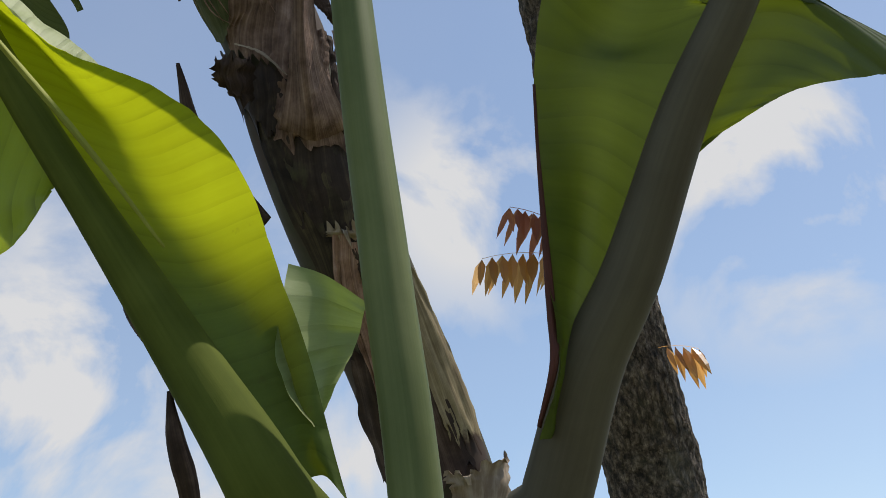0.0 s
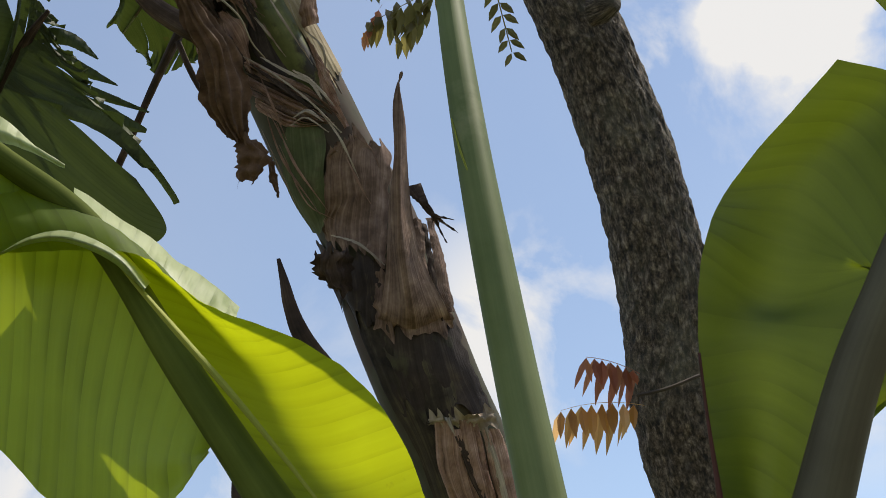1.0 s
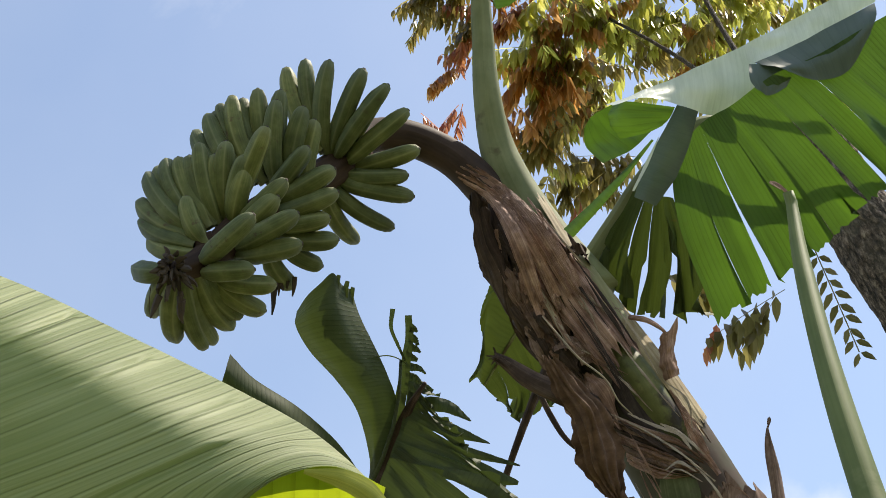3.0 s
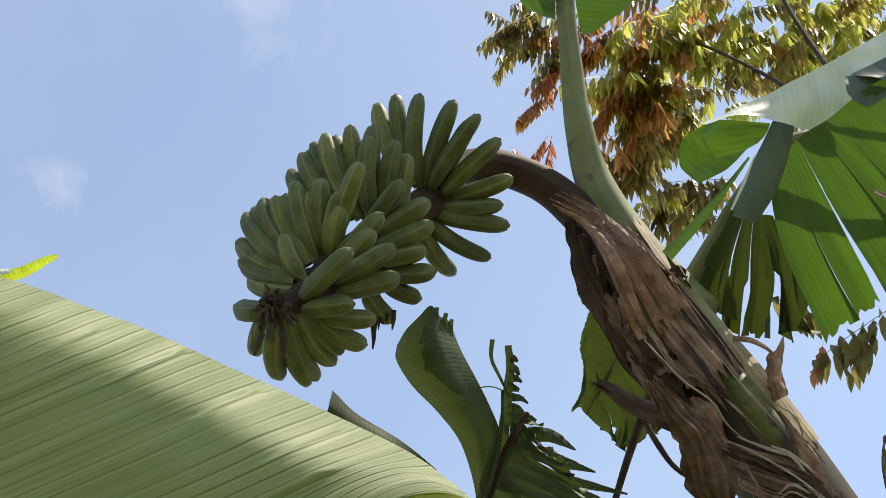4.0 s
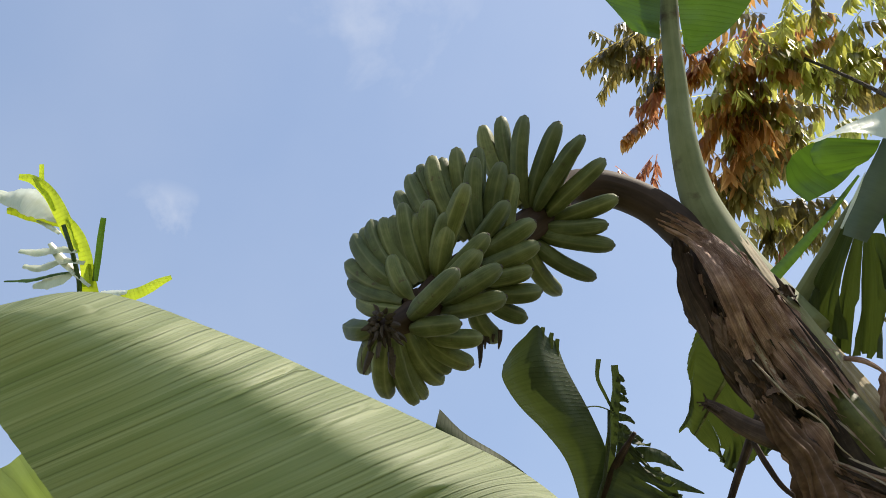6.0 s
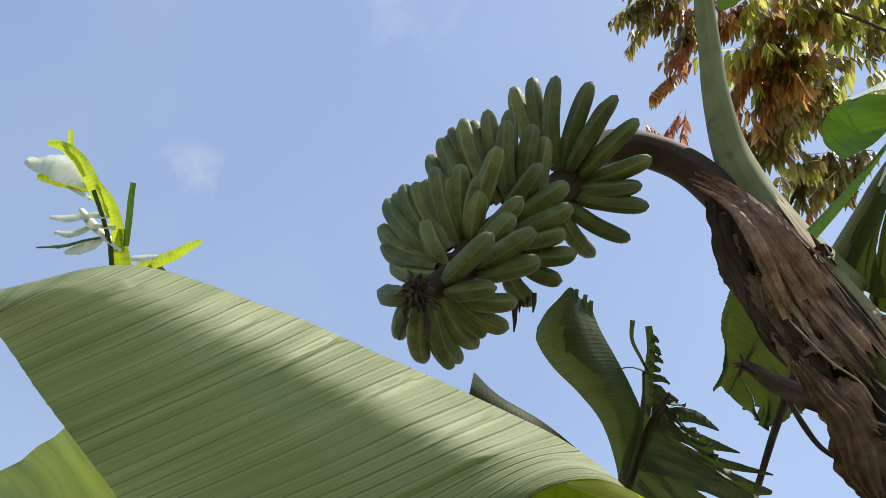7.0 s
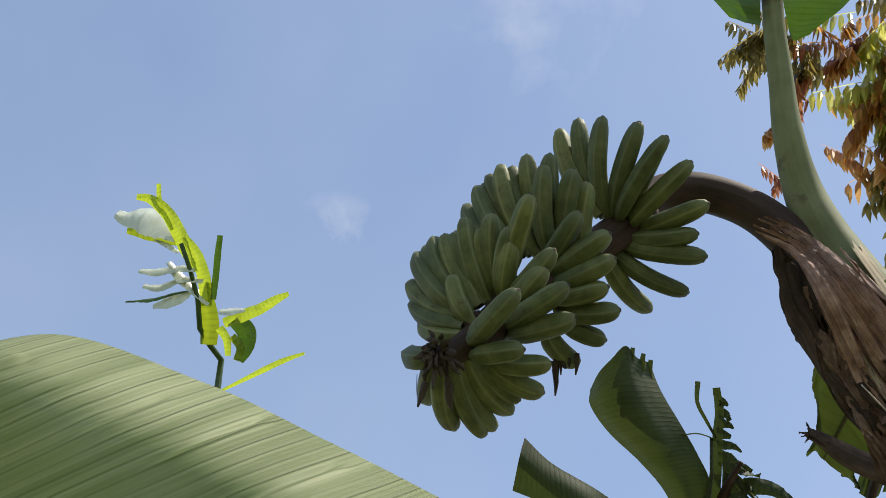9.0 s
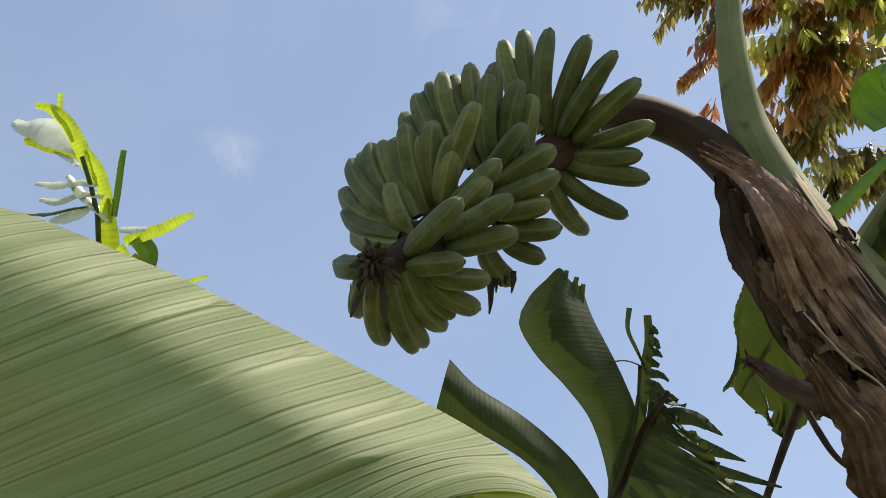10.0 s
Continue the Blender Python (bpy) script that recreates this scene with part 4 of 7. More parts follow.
# split fibrous tip of the long sheath, bent over the fruit stalk
ribbon("dry_sheath", [(-0.556, 1.361, 3.420), (-0.493, 1.409, 3.383), (-0.442, 1.407, 3.261), (-0.406, 1.492, 3.161)], [0.003, 0.016, 0.022, 0.010], MAT_DRY, plant, (0.1, -1, -0.2), crump=0.006, seed=3, nv=50, nu=6)
ribbon("dry_sheath", [(-0.545, 1.357, 3.427), (-0.486, 1.404, 3.390), (-0.428, 1.408, 3.266), (-0.386, 1.497, 3.164)], [0.003, 0.016, 0.022, 0.010], MAT_RUST, plant, (0.1, -1, -0.2), crump=0.006, seed=4, nv=50, nu=6)
ribbon("dry_sheath", [(-0.530, 1.345, 3.414), (-0.472, 1.392, 3.377), (-0.411, 1.397, 3.253), (-0.368, 1.500, 3.154)], [0.003, 0.016, 0.022, 0.010], MAT_RUST, plant, (0.1, -1, -0.2), crump=0.006, seed=5, nv=50, nu=6)
ribbon("dry_sheath", [(-0.551, 1.356, 3.397), (-0.500, 1.396, 3.363), (-0.453, 1.391, 3.241), (-0.436, 1.478, 3.146)], [0.003, 0.016, 0.022, 0.010], MAT_DRY, plant, (0.1, -1, -0.2), crump=0.006, seed=6, nv=50, nu=6)
ribbon("dry_sheath", [(-0.531, 1.374, 3.415), (-0.486, 1.419, 3.374), (-0.437, 1.422, 3.246), (-0.411, 1.509, 3.142)], [0.003, 0.016, 0.022, 0.010], MAT_RUST, plant, (0.1, -1, -0.2), crump=0.006, seed=7, nv=50, nu=6)
ribbon("dry_sheath", [(-0.516, 1.366, 3.424), (-0.467, 1.412, 3.384), (-0.404, 1.420, 3.258), (-0.357, 1.516, 3.156)], [0.003, 0.016, 0.022, 0.010], MAT_RUST, plant, (0.1, -1, -0.2), crump=0.006, seed=8, nv=50, nu=6)
ribbon("dry_sheath", [(-0.546, 1.376, 3.402), (-0.501, 1.414, 3.366), (-0.462, 1.412, 3.239), (-0.449, 1.498, 3.133)], [0.003, 0.016, 0.022, 0.010], MAT_DRY, plant, (0.1, -1, -0.2), crump=0.006, seed=9, nv=50, nu=6)
wrap("dry_sheath", [[(0.5539, -2.8, 0.030), (0.5439, -0.2, 0.022), (0.5213, -6.4, 0.012)], [(0.5514, 27.0, 0.040), (0.5414, 23.6, 0.028), (0.5188, 13.9, 0.014)], [(0.5514, 77.6, 0.034), (0.5388, 62.5, 0.022), (0.5163, 41.4, 0.012)]], MAT_STRAW, 71, "pale papery torn sheath", lump=0.012, fold=0.008, rag=0.02)
# upright dead spike
sheet("dry_spike", [[(-0.197, 1.822, 2.534), (-0.172, 1.750, 2.520), (-0.149, 1.696, 2.609), (-0.126, 1.619, 2.723), (-0.107, 1.582, 2.832), (-0.096, 1.572, 2.865)],
                    [(-0.128, 1.809, 2.490), (-0.122, 1.722, 2.497), (-0.124, 1.662, 2.587), (-0.112, 1.603, 2.711), (-0.102, 1.577, 2.822), (-0.095, 1.572, 2.865)],
                    [(-0.051, 1.829, 2.518), (-0.068, 1.760, 2.522), (-0.097, 1.699, 2.603), (-0.099, 1.629, 2.725), (-0.098, 1.585, 2.827), (-0.093, 1.573, 2.864)]], MAT_PAPER, plant, "stiff pointed dead sheath tip", nu=14, nv=50, rough=0.010, ripple=0.001, waves=3, seed=52)
# shredded scrap on the far side of the spike
for k_, end_ in enumerate(((-0.031, 1.724, 2.637), (-0.052, 1.732, 2.625), (-0.035, 1.712, 2.655), (-0.072, 1.712, 2.655))):
    ribbon("dry_strip", [(-0.097, 1.693, 2.720), (-0.081, 1.693, 2.684), (-0.070, 1.705, 2.667), end_], [0.03, 0.014, 0.006, 0.001], MAT_DRY_DARK, plant, (0, -1, 0.2), crump=0.01, seed=k_)
# dead leaf stalk hooked away from the stem, and its shaggy tuft
tube("dead_stalk", [(-0.212, 1.843, 2.389), (-0.251, 1.796, 2.425), (-0.296, 1.745, 2.483), (-0.313, 1.724, 2.532), (-0.320, 1.707, 2.576), (-0.326, 1.696, 2.611)], [0.012, 0.016, 0.016, 0.015, 0.010, 0.003], MAT_DRY_DARK, plant, "dead brown leaf stalk", n=40, wob=0.35, flat=0.5)
crisp("dry_strip", [[(-0.213, 1.727, 2.635), (-0.215, 1.748, 2.603), (-0.217, 1.772, 2.568)], [(-0.238, 1.684, 2.610), (-0.245, 1.702, 2.582), (-0.237, 1.731, 2.557)], [(-0.265, 1.684, 2.609), (-0.271, 1.700, 2.586), (-0.254, 1.723, 2.569)]], MAT_DRY_DARK, plant, "shaggy dark scrap of sheath", nu=12, nv=14, fold=0.012, folds=3, jag=0.002, seed=61, rag=0.012)
# second dead stalk lower down
tube("dead_stalk", [(-0.242, 1.877, 1.970), (-0.298, 1.818, 2.049), (-0.357, 1.748, 2.150), (-0.398, 1.721, 2.208), (-0.403, 1.705, 2.266)], [0.018, 0.020, 0.020, 0.016, 0.006], MAT_DRY_DARK, plant, n=40, wob=0.35, seed=3)
tube("dead_stalk", [(-0.336, 1.877, 1.889), (-0.339, 1.836, 1.956), (-0.349, 1.809, 2.018), (-0.355, 1.800, 2.064), (-0.358, 1.795, 2.100)], [0.014, 0.015, 0.017, 0.013, 0.004], MAT_DRY_DARK, plant, n=40, wob=0.5, seed=5, flat=0.6)
# dead stub with a frayed end, and the withered leaf that hangs from it
tube("dead_stalk", [(-0.362, 1.627, 2.965), (-0.421, 1.574, 2.990), (-0.480, 1.533, 3.017), (-0.517, 1.503, 3.043), (-0.537, 1.494, 3.057)], [0.022, 0.022, 0.020, 0.016, 0.008], MAT_DRY_DARK, plant, "broken brown leaf stalk with a frayed end", n=60, sides=12, wob=0.7, seed=7, flat=0.45)
for k_, end_ in enumerate(((-0.549, 1.484, 3.054), (-0.544, 1.494, 3.039), (-0.533, 1.477, 3.064), (-0.547, 1.488, 3.048))):
    ribbon("fibre", [(-0.510, 1.498, 3.033), (-0.528, 1.488, 3.047), end_], [0.012, 0.008, 0.002], MAT_DRY_DARK, plant, (0, -1, 0.2), crump=0.004, seed=k_)
crisp("withered_leaf", [[(-0.436, 1.441, 2.982), (-0.429, 1.471, 2.928), (-0.413, 1.508, 2.881), (-0.417, 1.543, 2.836), (-0.398, 1.573, 2.800), (-0.374, 1.590, 2.781)],
                        [(-0.423, 1.427, 2.968), (-0.405, 1.450, 2.925), (-0.376, 1.482, 2.878), (-0.382, 1.525, 2.831), (-0.376, 1.565, 2.797), (-0.364, 1.588, 2.776)],
                        [(-0.406, 1.445, 2.964), (-0.384, 1.478, 2.939), (-0.356, 1.514, 2.912), (-0.342, 1.554, 2.863), (-0.348, 1.577, 2.816), (-0.352, 1.589, 2.785)]], MAT_DRYLEAF, plant, "crumpled withered brown leaf", nu=36, nv=80, fold=0.009, folds=5, jag=0.0007, seed=53)
crisp("withered_leaf", [[(-0.372, 1.586, 2.787), (-0.375, 1.609, 2.757), (-0.380, 1.634, 2.724)], [(-0.354, 1.579, 2.781), (-0.348, 1.597, 2.750), (-0.358, 1.627, 2.718)], [(-0.347, 1.593, 2.780), (-0.320, 1.612, 2.757), (-0.348, 1.636, 2.724)]], MAT_DRYLEAF, plant, nu=14, nv=20, fold=0.008, folds=2, jag=0.0007, seed=54)
ribbon("dry_strip", [(-0.351, 1.638, 2.769), (-0.326, 1.637, 2.770), (-0.322, 1.656, 2.742), (-0.318, 1.675, 2.714)], [0.02, 0.01, 0.016, 0.002], MAT_DRYLEAF, plant, (0, -1, 0.2), crump=0.01, seed=4)
# dry stub and curl on the sunny side
sheet("dry_spike", [[(-0.255, 1.616, 3.016), (-0.257, 1.594, 3.049), (-0.242, 1.569, 3.086)], [(-0.240, 1.599, 3.006), (-0.240, 1.576, 3.039), (-0.227, 1.560, 3.082)], [(-0.226, 1.613, 3.021), (-0.225, 1.590, 3.054), (-0.209, 1.555, 3.107)]], MAT_DRY, plant, nu=10, nv=20, rough=0.008, seed=54)
tube("dead_stalk", [(-0.294, 1.561, 3.134), (-0.263, 1.553, 3.111), (-0.240, 1.556, 3.087), (-0.231, 1.565, 3.074)], [0.004, 0.005, 0.004, 0.002], MAT_DRY, plant, n=20, wob=0.3)
# torn shreds that hang over the shade-dark sheet, and pale torn edges
ribbon("sheath_shred", [stem_point(0.9674, -12.0, 0.020), stem_point(0.9474, -30.0, 0.020), stem_point(0.9298, -46.0, 0.020), stem_point(0.9073, -60.0, 0.020)], [0.006, 0.018, 0.014, 0.004], MAT_DRY, plant, (0, -1, 0.2), crump=0.006, seed=1, nv=30, nu=6)
ribbon("sheath_shred", [stem_point(0.9499, -16.0, 0.026), stem_point(0.9298, -28.0, 0.026), stem_point(0.9123, -34.0, 0.026)], [0.004, 0.016, 0.003], MAT_DRY, plant, (0, -1, 0.2), crump=0.006, seed=2, nv=30, nu=6)
ribbon("sheath_shred", [stem_point(0.9724, -22.0, 0.020), stem_point(0.9549, -46.0, 0.020), stem_point(0.9323, -64.0, 0.020), stem_point(0.9173, -82.0, 0.020)], [0.004, 0.022, 0.016, 0.004], MAT_DRY_DARK, plant, (0, -1, 0.2), crump=0.006, seed=3, nv=30, nu=6)
ribbon("sheath_shred", [stem_point(0.9774, -28.0, 0.024), stem_point(0.9624, -46.0, 0.024), stem_point(0.9449, -80.0, 0.024)], [0.010, 0.020, 0.003], MAT_DRY, plant, (0, -1, 0.2), crump=0.006, seed=4, nv=30, nu=6)
ribbon("sheath_shred", [stem_point(0.9348, -18.0, 0.030), stem_point(0.9148, -24.0, 0.030), stem_point(0.8947, -24.0, 0.030)], [0.003, 0.010, 0.002], MAT_STRAW, plant, (0, -1, 0.2), crump=0.006, seed=5, nv=30, nu=6)
ribbon("sheath_shred", [stem_point(0.9273, 4.0, 0.028), stem_point(0.9173, 6.0, 0.028), stem_point(0.9073, 8.0, 0.028)], [0.002, 0.007, 0.002], MAT_STRAW, plant, (0, -1, 0.2), crump=0.006, seed=6, nv=30, nu=6)
ribbon("sheath_shred", [stem_point(0.9298, 14.0, 0.026), stem_point(0.9173, 18.0, 0.026), stem_point(0.9073, 22.0, 0.026)], [0.002, 0.006, 0.002], MAT_STRAW, plant, (0, -1, 0.2), crump=0.006, seed=7, nv=30, nu=6)
ribbon("sheath_shred", [stem_point(0.8596, -20.0, 0.024), stem_point(0.8471, -4.0, 0.024), stem_point(0.8371, 12.0, 0.024), stem_point(0.8246, 20.0, 0.024)], [0.003, 0.007, 0.009, 0.003], MAT_STRAW, plant, (0, -1, 0.2), crump=0.003, seed=8, nv=30, nu=6)
ribbon("sheath_shred", [stem_point(0.8596, 28.0, 0.020), stem_point(0.8421, 28.0, 0.020), stem_point(0.8246, 26.0, 0.020)], [0.004, 0.014, 0.005], MAT_DRY, plant, (0, -1, 0.2), crump=0.006, seed=9, nv=30, nu=6)
ribbon("sheath_shred", [stem_point(0.8271, -18.0, 0.028), stem_point(0.8271, -4.0, 0.028), stem_point(0.8195, 4.0, 0.028)], [0.002, 0.008, 0.002], MAT_STRAW, plant, (0, -1, 0.2), crump=0.002, seed=10, nv=30, nu=6)
ribbon("sheath_shred", [stem_point(0.8246, -24.0, 0.026), stem_point(0.8246, -8.0, 0.026), stem_point(0.8145, 4.0, 0.026)], [0.002, 0.004, 0.002], MAT_STRAW, plant, (0, -1, 0.2), crump=0.002, seed=11, nv=30, nu=6)
ribbon("sheath_shred", [stem_point(0.8471, 0.0, 0.024), stem_point(0.8396, 10.0, 0.024), stem_point(0.8296, 12.0, 0.024)], [0.003, 0.010, 0.004], MAT_STRAW, plant, (0, -1, 0.2), crump=0.003, seed=12, nv=30, nu=6)
ribbon("sheath_shred", [stem_point(0.8647, -34.0, 0.026), stem_point(0.8471, -14.0, 0.026), stem_point(0.8296, 2.0, 0.026), stem_point(0.8120, 14.0, 0.026)], [0.002, 0.004, 0.004, 0.002], MAT_STRAW, plant, (0, -1, 0.2), crump=0.003, seed=13, nv=30, nu=6)
ribbon("sheath_shred", [stem_point(0.8596, -32.0, 0.024), stem_point(0.8421, -14.0, 0.024), stem_point(0.8246, 2.0, 0.024)], [0.002, 0.012, 0.002], MAT_DRY_DARK, plant, (0, -1, 0.2), crump=0.006, seed=14, nv=30, nu=6)
ribbon("sheath_shred", [stem_point(0.8546, 34.0, 0.012), stem_point(0.8346, 24.0, 0.012), stem_point(0.8145, 26.0, 0.012)], [0.004, 0.016, 0.010], MAT_DRY, plant, (0, -1, 0.2), crump=0.006, seed=15, nv=30, nu=6)
ribbon("sheath_shred", [stem_point(0.6692, 22.0, 0.030), stem_point(0.6441, 16.0, 0.030), stem_point(0.6190, 6.0, 0.030), stem_point(0.5965, -6.0, 0.030)], [0.012, 0.012, 0.006, 0.002], MAT_STRAW, plant, (0, -1, 0.2), crump=0.006, seed=16, nv=30, nu=6)
ribbon("sheath_shred", [stem_point(0.6717, 0.0, 0.030), stem_point(0.6516, -2.0, 0.030), stem_point(0.6291, -2.0, 0.030)], [0.010, 0.014, 0.003], MAT_DRY_DARK, plant, (0, -1, 0.2), crump=0.006, seed=17, nv=30, nu=6)
ribbon("sheath_shred", [stem_point(0.7268, -14.0, 0.012), stem_point(0.7393, 2.0, 0.012), stem_point(0.7494, 14.0, 0.012)], [0.003, 0.008, 0.002], MAT_DRY, plant, (0, -1, 0.2), crump=0.006, seed=18, nv=30, nu=6)
ribbon("sheath_shred", [stem_point(0.7644, -40.0, 0.022), stem_point(0.7519, -18.0, 0.022), stem_point(0.7393, -2.0, 0.022)], [0.002, 0.006, 0.002], MAT_STRAW, plant, (0, -1, 0.2), crump=0.003, seed=19, nv=30, nu=6)
ribbon("sheath_shred", [stem_point(0.9624, -46.0, 0.020), stem_point(0.9424, -66.0, 0.020), stem_point(0.9298, -94.0, 0.020), stem_point(0.9148, -90.0, 0.020)], [0.02, 0.03, 0.03, 0.012], MAT_DRY_DARK, plant, (0, -1, 0.2), crump=0.006, seed=31, nv=30, nu=6)
ribbon("sheath_shred", [stem_point(0.9524, -36.0, 0.026), stem_point(0.9348, -44.0, 0.026), stem_point(0.9198, -48.0, 0.026), stem_point(0.9123, -64.0, 0.026)], [0.006, 0.022, 0.018, 0.006], MAT_PAPER, plant, (0, -1, 0.2), crump=0.006, seed=32, nv=30, nu=6)
ribbon("sheath_shred", [stem_point(0.9298, -22.0, 0.030), stem_point(0.9173, -24.0, 0.030), stem_point(0.9073, -26.0, 0.030), stem_point(0.8947, -16.0, 0.030)], [0.003, 0.006, 0.006, 0.002], MAT_STRAW, plant, (0, -1, 0.2), crump=0.006, seed=33, nv=30, nu=6)
ribbon("sheath_shred", [stem_point(0.9724, -28.0, 0.022), stem_point(0.9599, -22.0, 0.022), stem_point(0.9499, -30.0, 0.022)], [0.01, 0.03, 0.008], MAT_DRY_DARK, plant, (0, -1, 0.2), crump=0.006, seed=34, nv=30, nu=6)
ribbon("sheath_shred", [stem_point(0.9474, -36.0, 0.020), stem_point(0.9373, -28.0, 0.020), stem_point(0.9273, -30.0, 0.020)], [0.006, 0.016, 0.004], MAT_DRY, plant, (0, -1, 0.2), crump=0.006, seed=35, nv=30, nu=6)
ribbon("sheath_shred", [stem_point(0.9248, -54.0, 0.024), stem_point(0.9148, -48.0, 0.024), stem_point(0.9048, -58.0, 0.024)], [0.02, 0.03, 0.02], MAT_DRY_DARK, plant, (0, -1, 0.2), crump=0.006, seed=36, nv=30, nu=6)
ribbon("sheath_shred", [stem_point(0.9098, -42.0, 0.030), stem_point(0.9073, -26.0, 0.030), stem_point(0.8997, -20.0, 0.030), stem_point(0.8922, -24.0, 0.030)], [0.02, 0.03, 0.03, 0.02], MAT_PAPER, plant, (0, -1, 0.2), crump=0.006, seed=37, nv=30, nu=6)
# ribbons on the long sheath that paint splits: mostly shade-dark, some pale
rk = random.Random(31)
for k_ in range(14):
    v, a, run = rk.uniform(0.90, 0.965), rk.uniform(-12, 34), rk.uniform(0.02, 0.06)
    ribbon("painted_split", [stem_point(v, a, 0.036), stem_point(v - run * 0.5, a - 3 + rk.uniform(-2, 2), 0.038), stem_point(v - run, a - 6 + rk.uniform(-2, 2), 0.032)], [0.0008, rk.uniform(0.003, 0.008), 0.0008],
           (MAT_BLACK, MAT_DRY_DARK, MAT_STRAW, MAT_BLACK)[k_ % 4], plant, (0, -1, 0.2), crump=0.003, seed=k_, nv=24)
# curled scraps along the shade-dark sheet
rs = random.Random(23)
for k_ in range(22):
    v, a = rs.uniform(0.865, 0.972), rs.uniform(-92, -22)
    dv, da, up_ = rs.uniform(0.006, 0.018), rs.uniform(8, 20), rs.uniform(0.012, 0.024)
    crisp("sheath_scrap", [[stem_point(v + dv, a - da, up_ * 0.6), stem_point(v, a - da * 0.7, up_), stem_point(v - dv, a - da * 0.2, up_ * 1.3)],
                           [stem_point(v + dv, a, up_), stem_point(v, a, up_ * 1.4), stem_point(v - dv * 1.4, a, up_)],
                           [stem_point(v + dv * 0.7, a + da * 0.5, up_ * 0.7), stem_point(v, a + da, up_), stem_point(v - dv, a + da * 0.3, up_ * 1.2)]],
          (MAT_DRY_DARK, MAT_RUST, MAT_DRYLEAF, MAT_DRY_DARK, MAT_PAPER)[k_ % 5], plant, nu=12, nv=14, fold=0.007, folds=3, jag=0.001, seed=200 + k_, rag=0.008)
# loose pale fibres
rf = random.Random(17)
for k_ in range(26):
    v, a = rf.uniform(0.80, 0.98), rf.uniform(-60, 30)
    run = rf.uniform(0.012, 0.05)
    ribbon("fibre", [stem_point(v, a, 0.026), stem_point(v - run * 0.5, a + rf.uniform(-5, 6), 0.032 + 0.010 * rf.random()), stem_point(v - run, a + rf.uniform(-8, 12), 0.026)], [0.0008, rf.choice((0.002, 0.003, 0.005)), 0.0008],
           MAT_STRAW if k_ % 3 == 0 else MAT_DRY, plant, (0, -1, 0.2), crump=0.004, seed=k_, nv=14)
tube("fibre", [(-0.433, 1.448, 3.084), (-0.405, 1.463, 3.035), (-0.383, 1.487, 3.004), (-0.348, 1.516, 2.972), (-0.335, 1.557, 2.949), (-0.318, 1.589, 2.937)], [0.001, 0.0016, 0.002, 0.0016, 0.0014, 0.001], MAT_STRAW, plant, n=40, sides=6, wob=0.4)
# stalk that goes on above the crown, and the fruit stalk
stalk = tube("leaf_stalk", [(-0.375, 1.600, 3.230), (-0.418, 1.565, 3.329), (-0.455, 1.533, 3.428), (-0.479, 1.499, 3.502), (-0.495, 1.456, 3.587), (-0.493, 1.401, 3.678), (-0.483, 1.359, 3.778), (-0.459, 1.279, 3.961), (-0.417, 1.206, 4.207), (-0.334, 1.128, 4.473)], [0.072, 0.056, 0.043, 0.0315, 0.0245, 0.0205, 0.0205, 0.019, 0.017, 0.015], MAT_STALK, plant, "upright pale green leaf stalk", n=90, sides=30, flat=0.9, wob=0.03)
tube("fruit_stalk", [(-0.467, 1.580, 3.410), (-0.523, 1.497, 3.478), (-0.571, 1.447, 3.537), (-0.624, 1.406, 3.571), (-0.678, 1.363, 3.576), (-0.729, 1.328, 3.549), (-0.764, 1.285, 3.452)], [0.045, 0.042, 0.039, 0.037, 0.036, 0.034, 0.031], MAT_PEDUNCLE, plant, "thick curved dark brown fruit stalk", n=60, sides=24, wob=0.06)

# ---------- banana bunch ----------
bunch = thing("banana_bunch", "large bunch of unripe green bananas hanging from a curved stalk", "banana bunch")
RACHIS = [(-0.733, 1.291, 3.481), (-0.762, 1.271, 3.422), (-0.834, 1.216, 3.297), (-0.895, 1.157, 3.171), (-0.937, 1.122, 3.087), (-0.966, 1.101, 3.053), (-0.979, 1.084, 3.041)]
tube("rachis", RACHIS, [0.030, 0.030, 0.031, 0.033, 0.034, 0.026, 0.016], MAT_PEDUNCLE, bunch, "dark knobbly fruit stem end", n=70, sides=22, wob=0.30)
# the way along the stem to its free end, and the plane in which the fingers fan out
DISTAL = np.array((-0.44, -0.37, -0.82))
RIGHT, UP, AWAY = np.array((0.9111, 0.4118, 0.0154)), np.array((0.2887, -0.6644, 0.6894)), np.array((-0.2941, 0.6236, 0.7243))


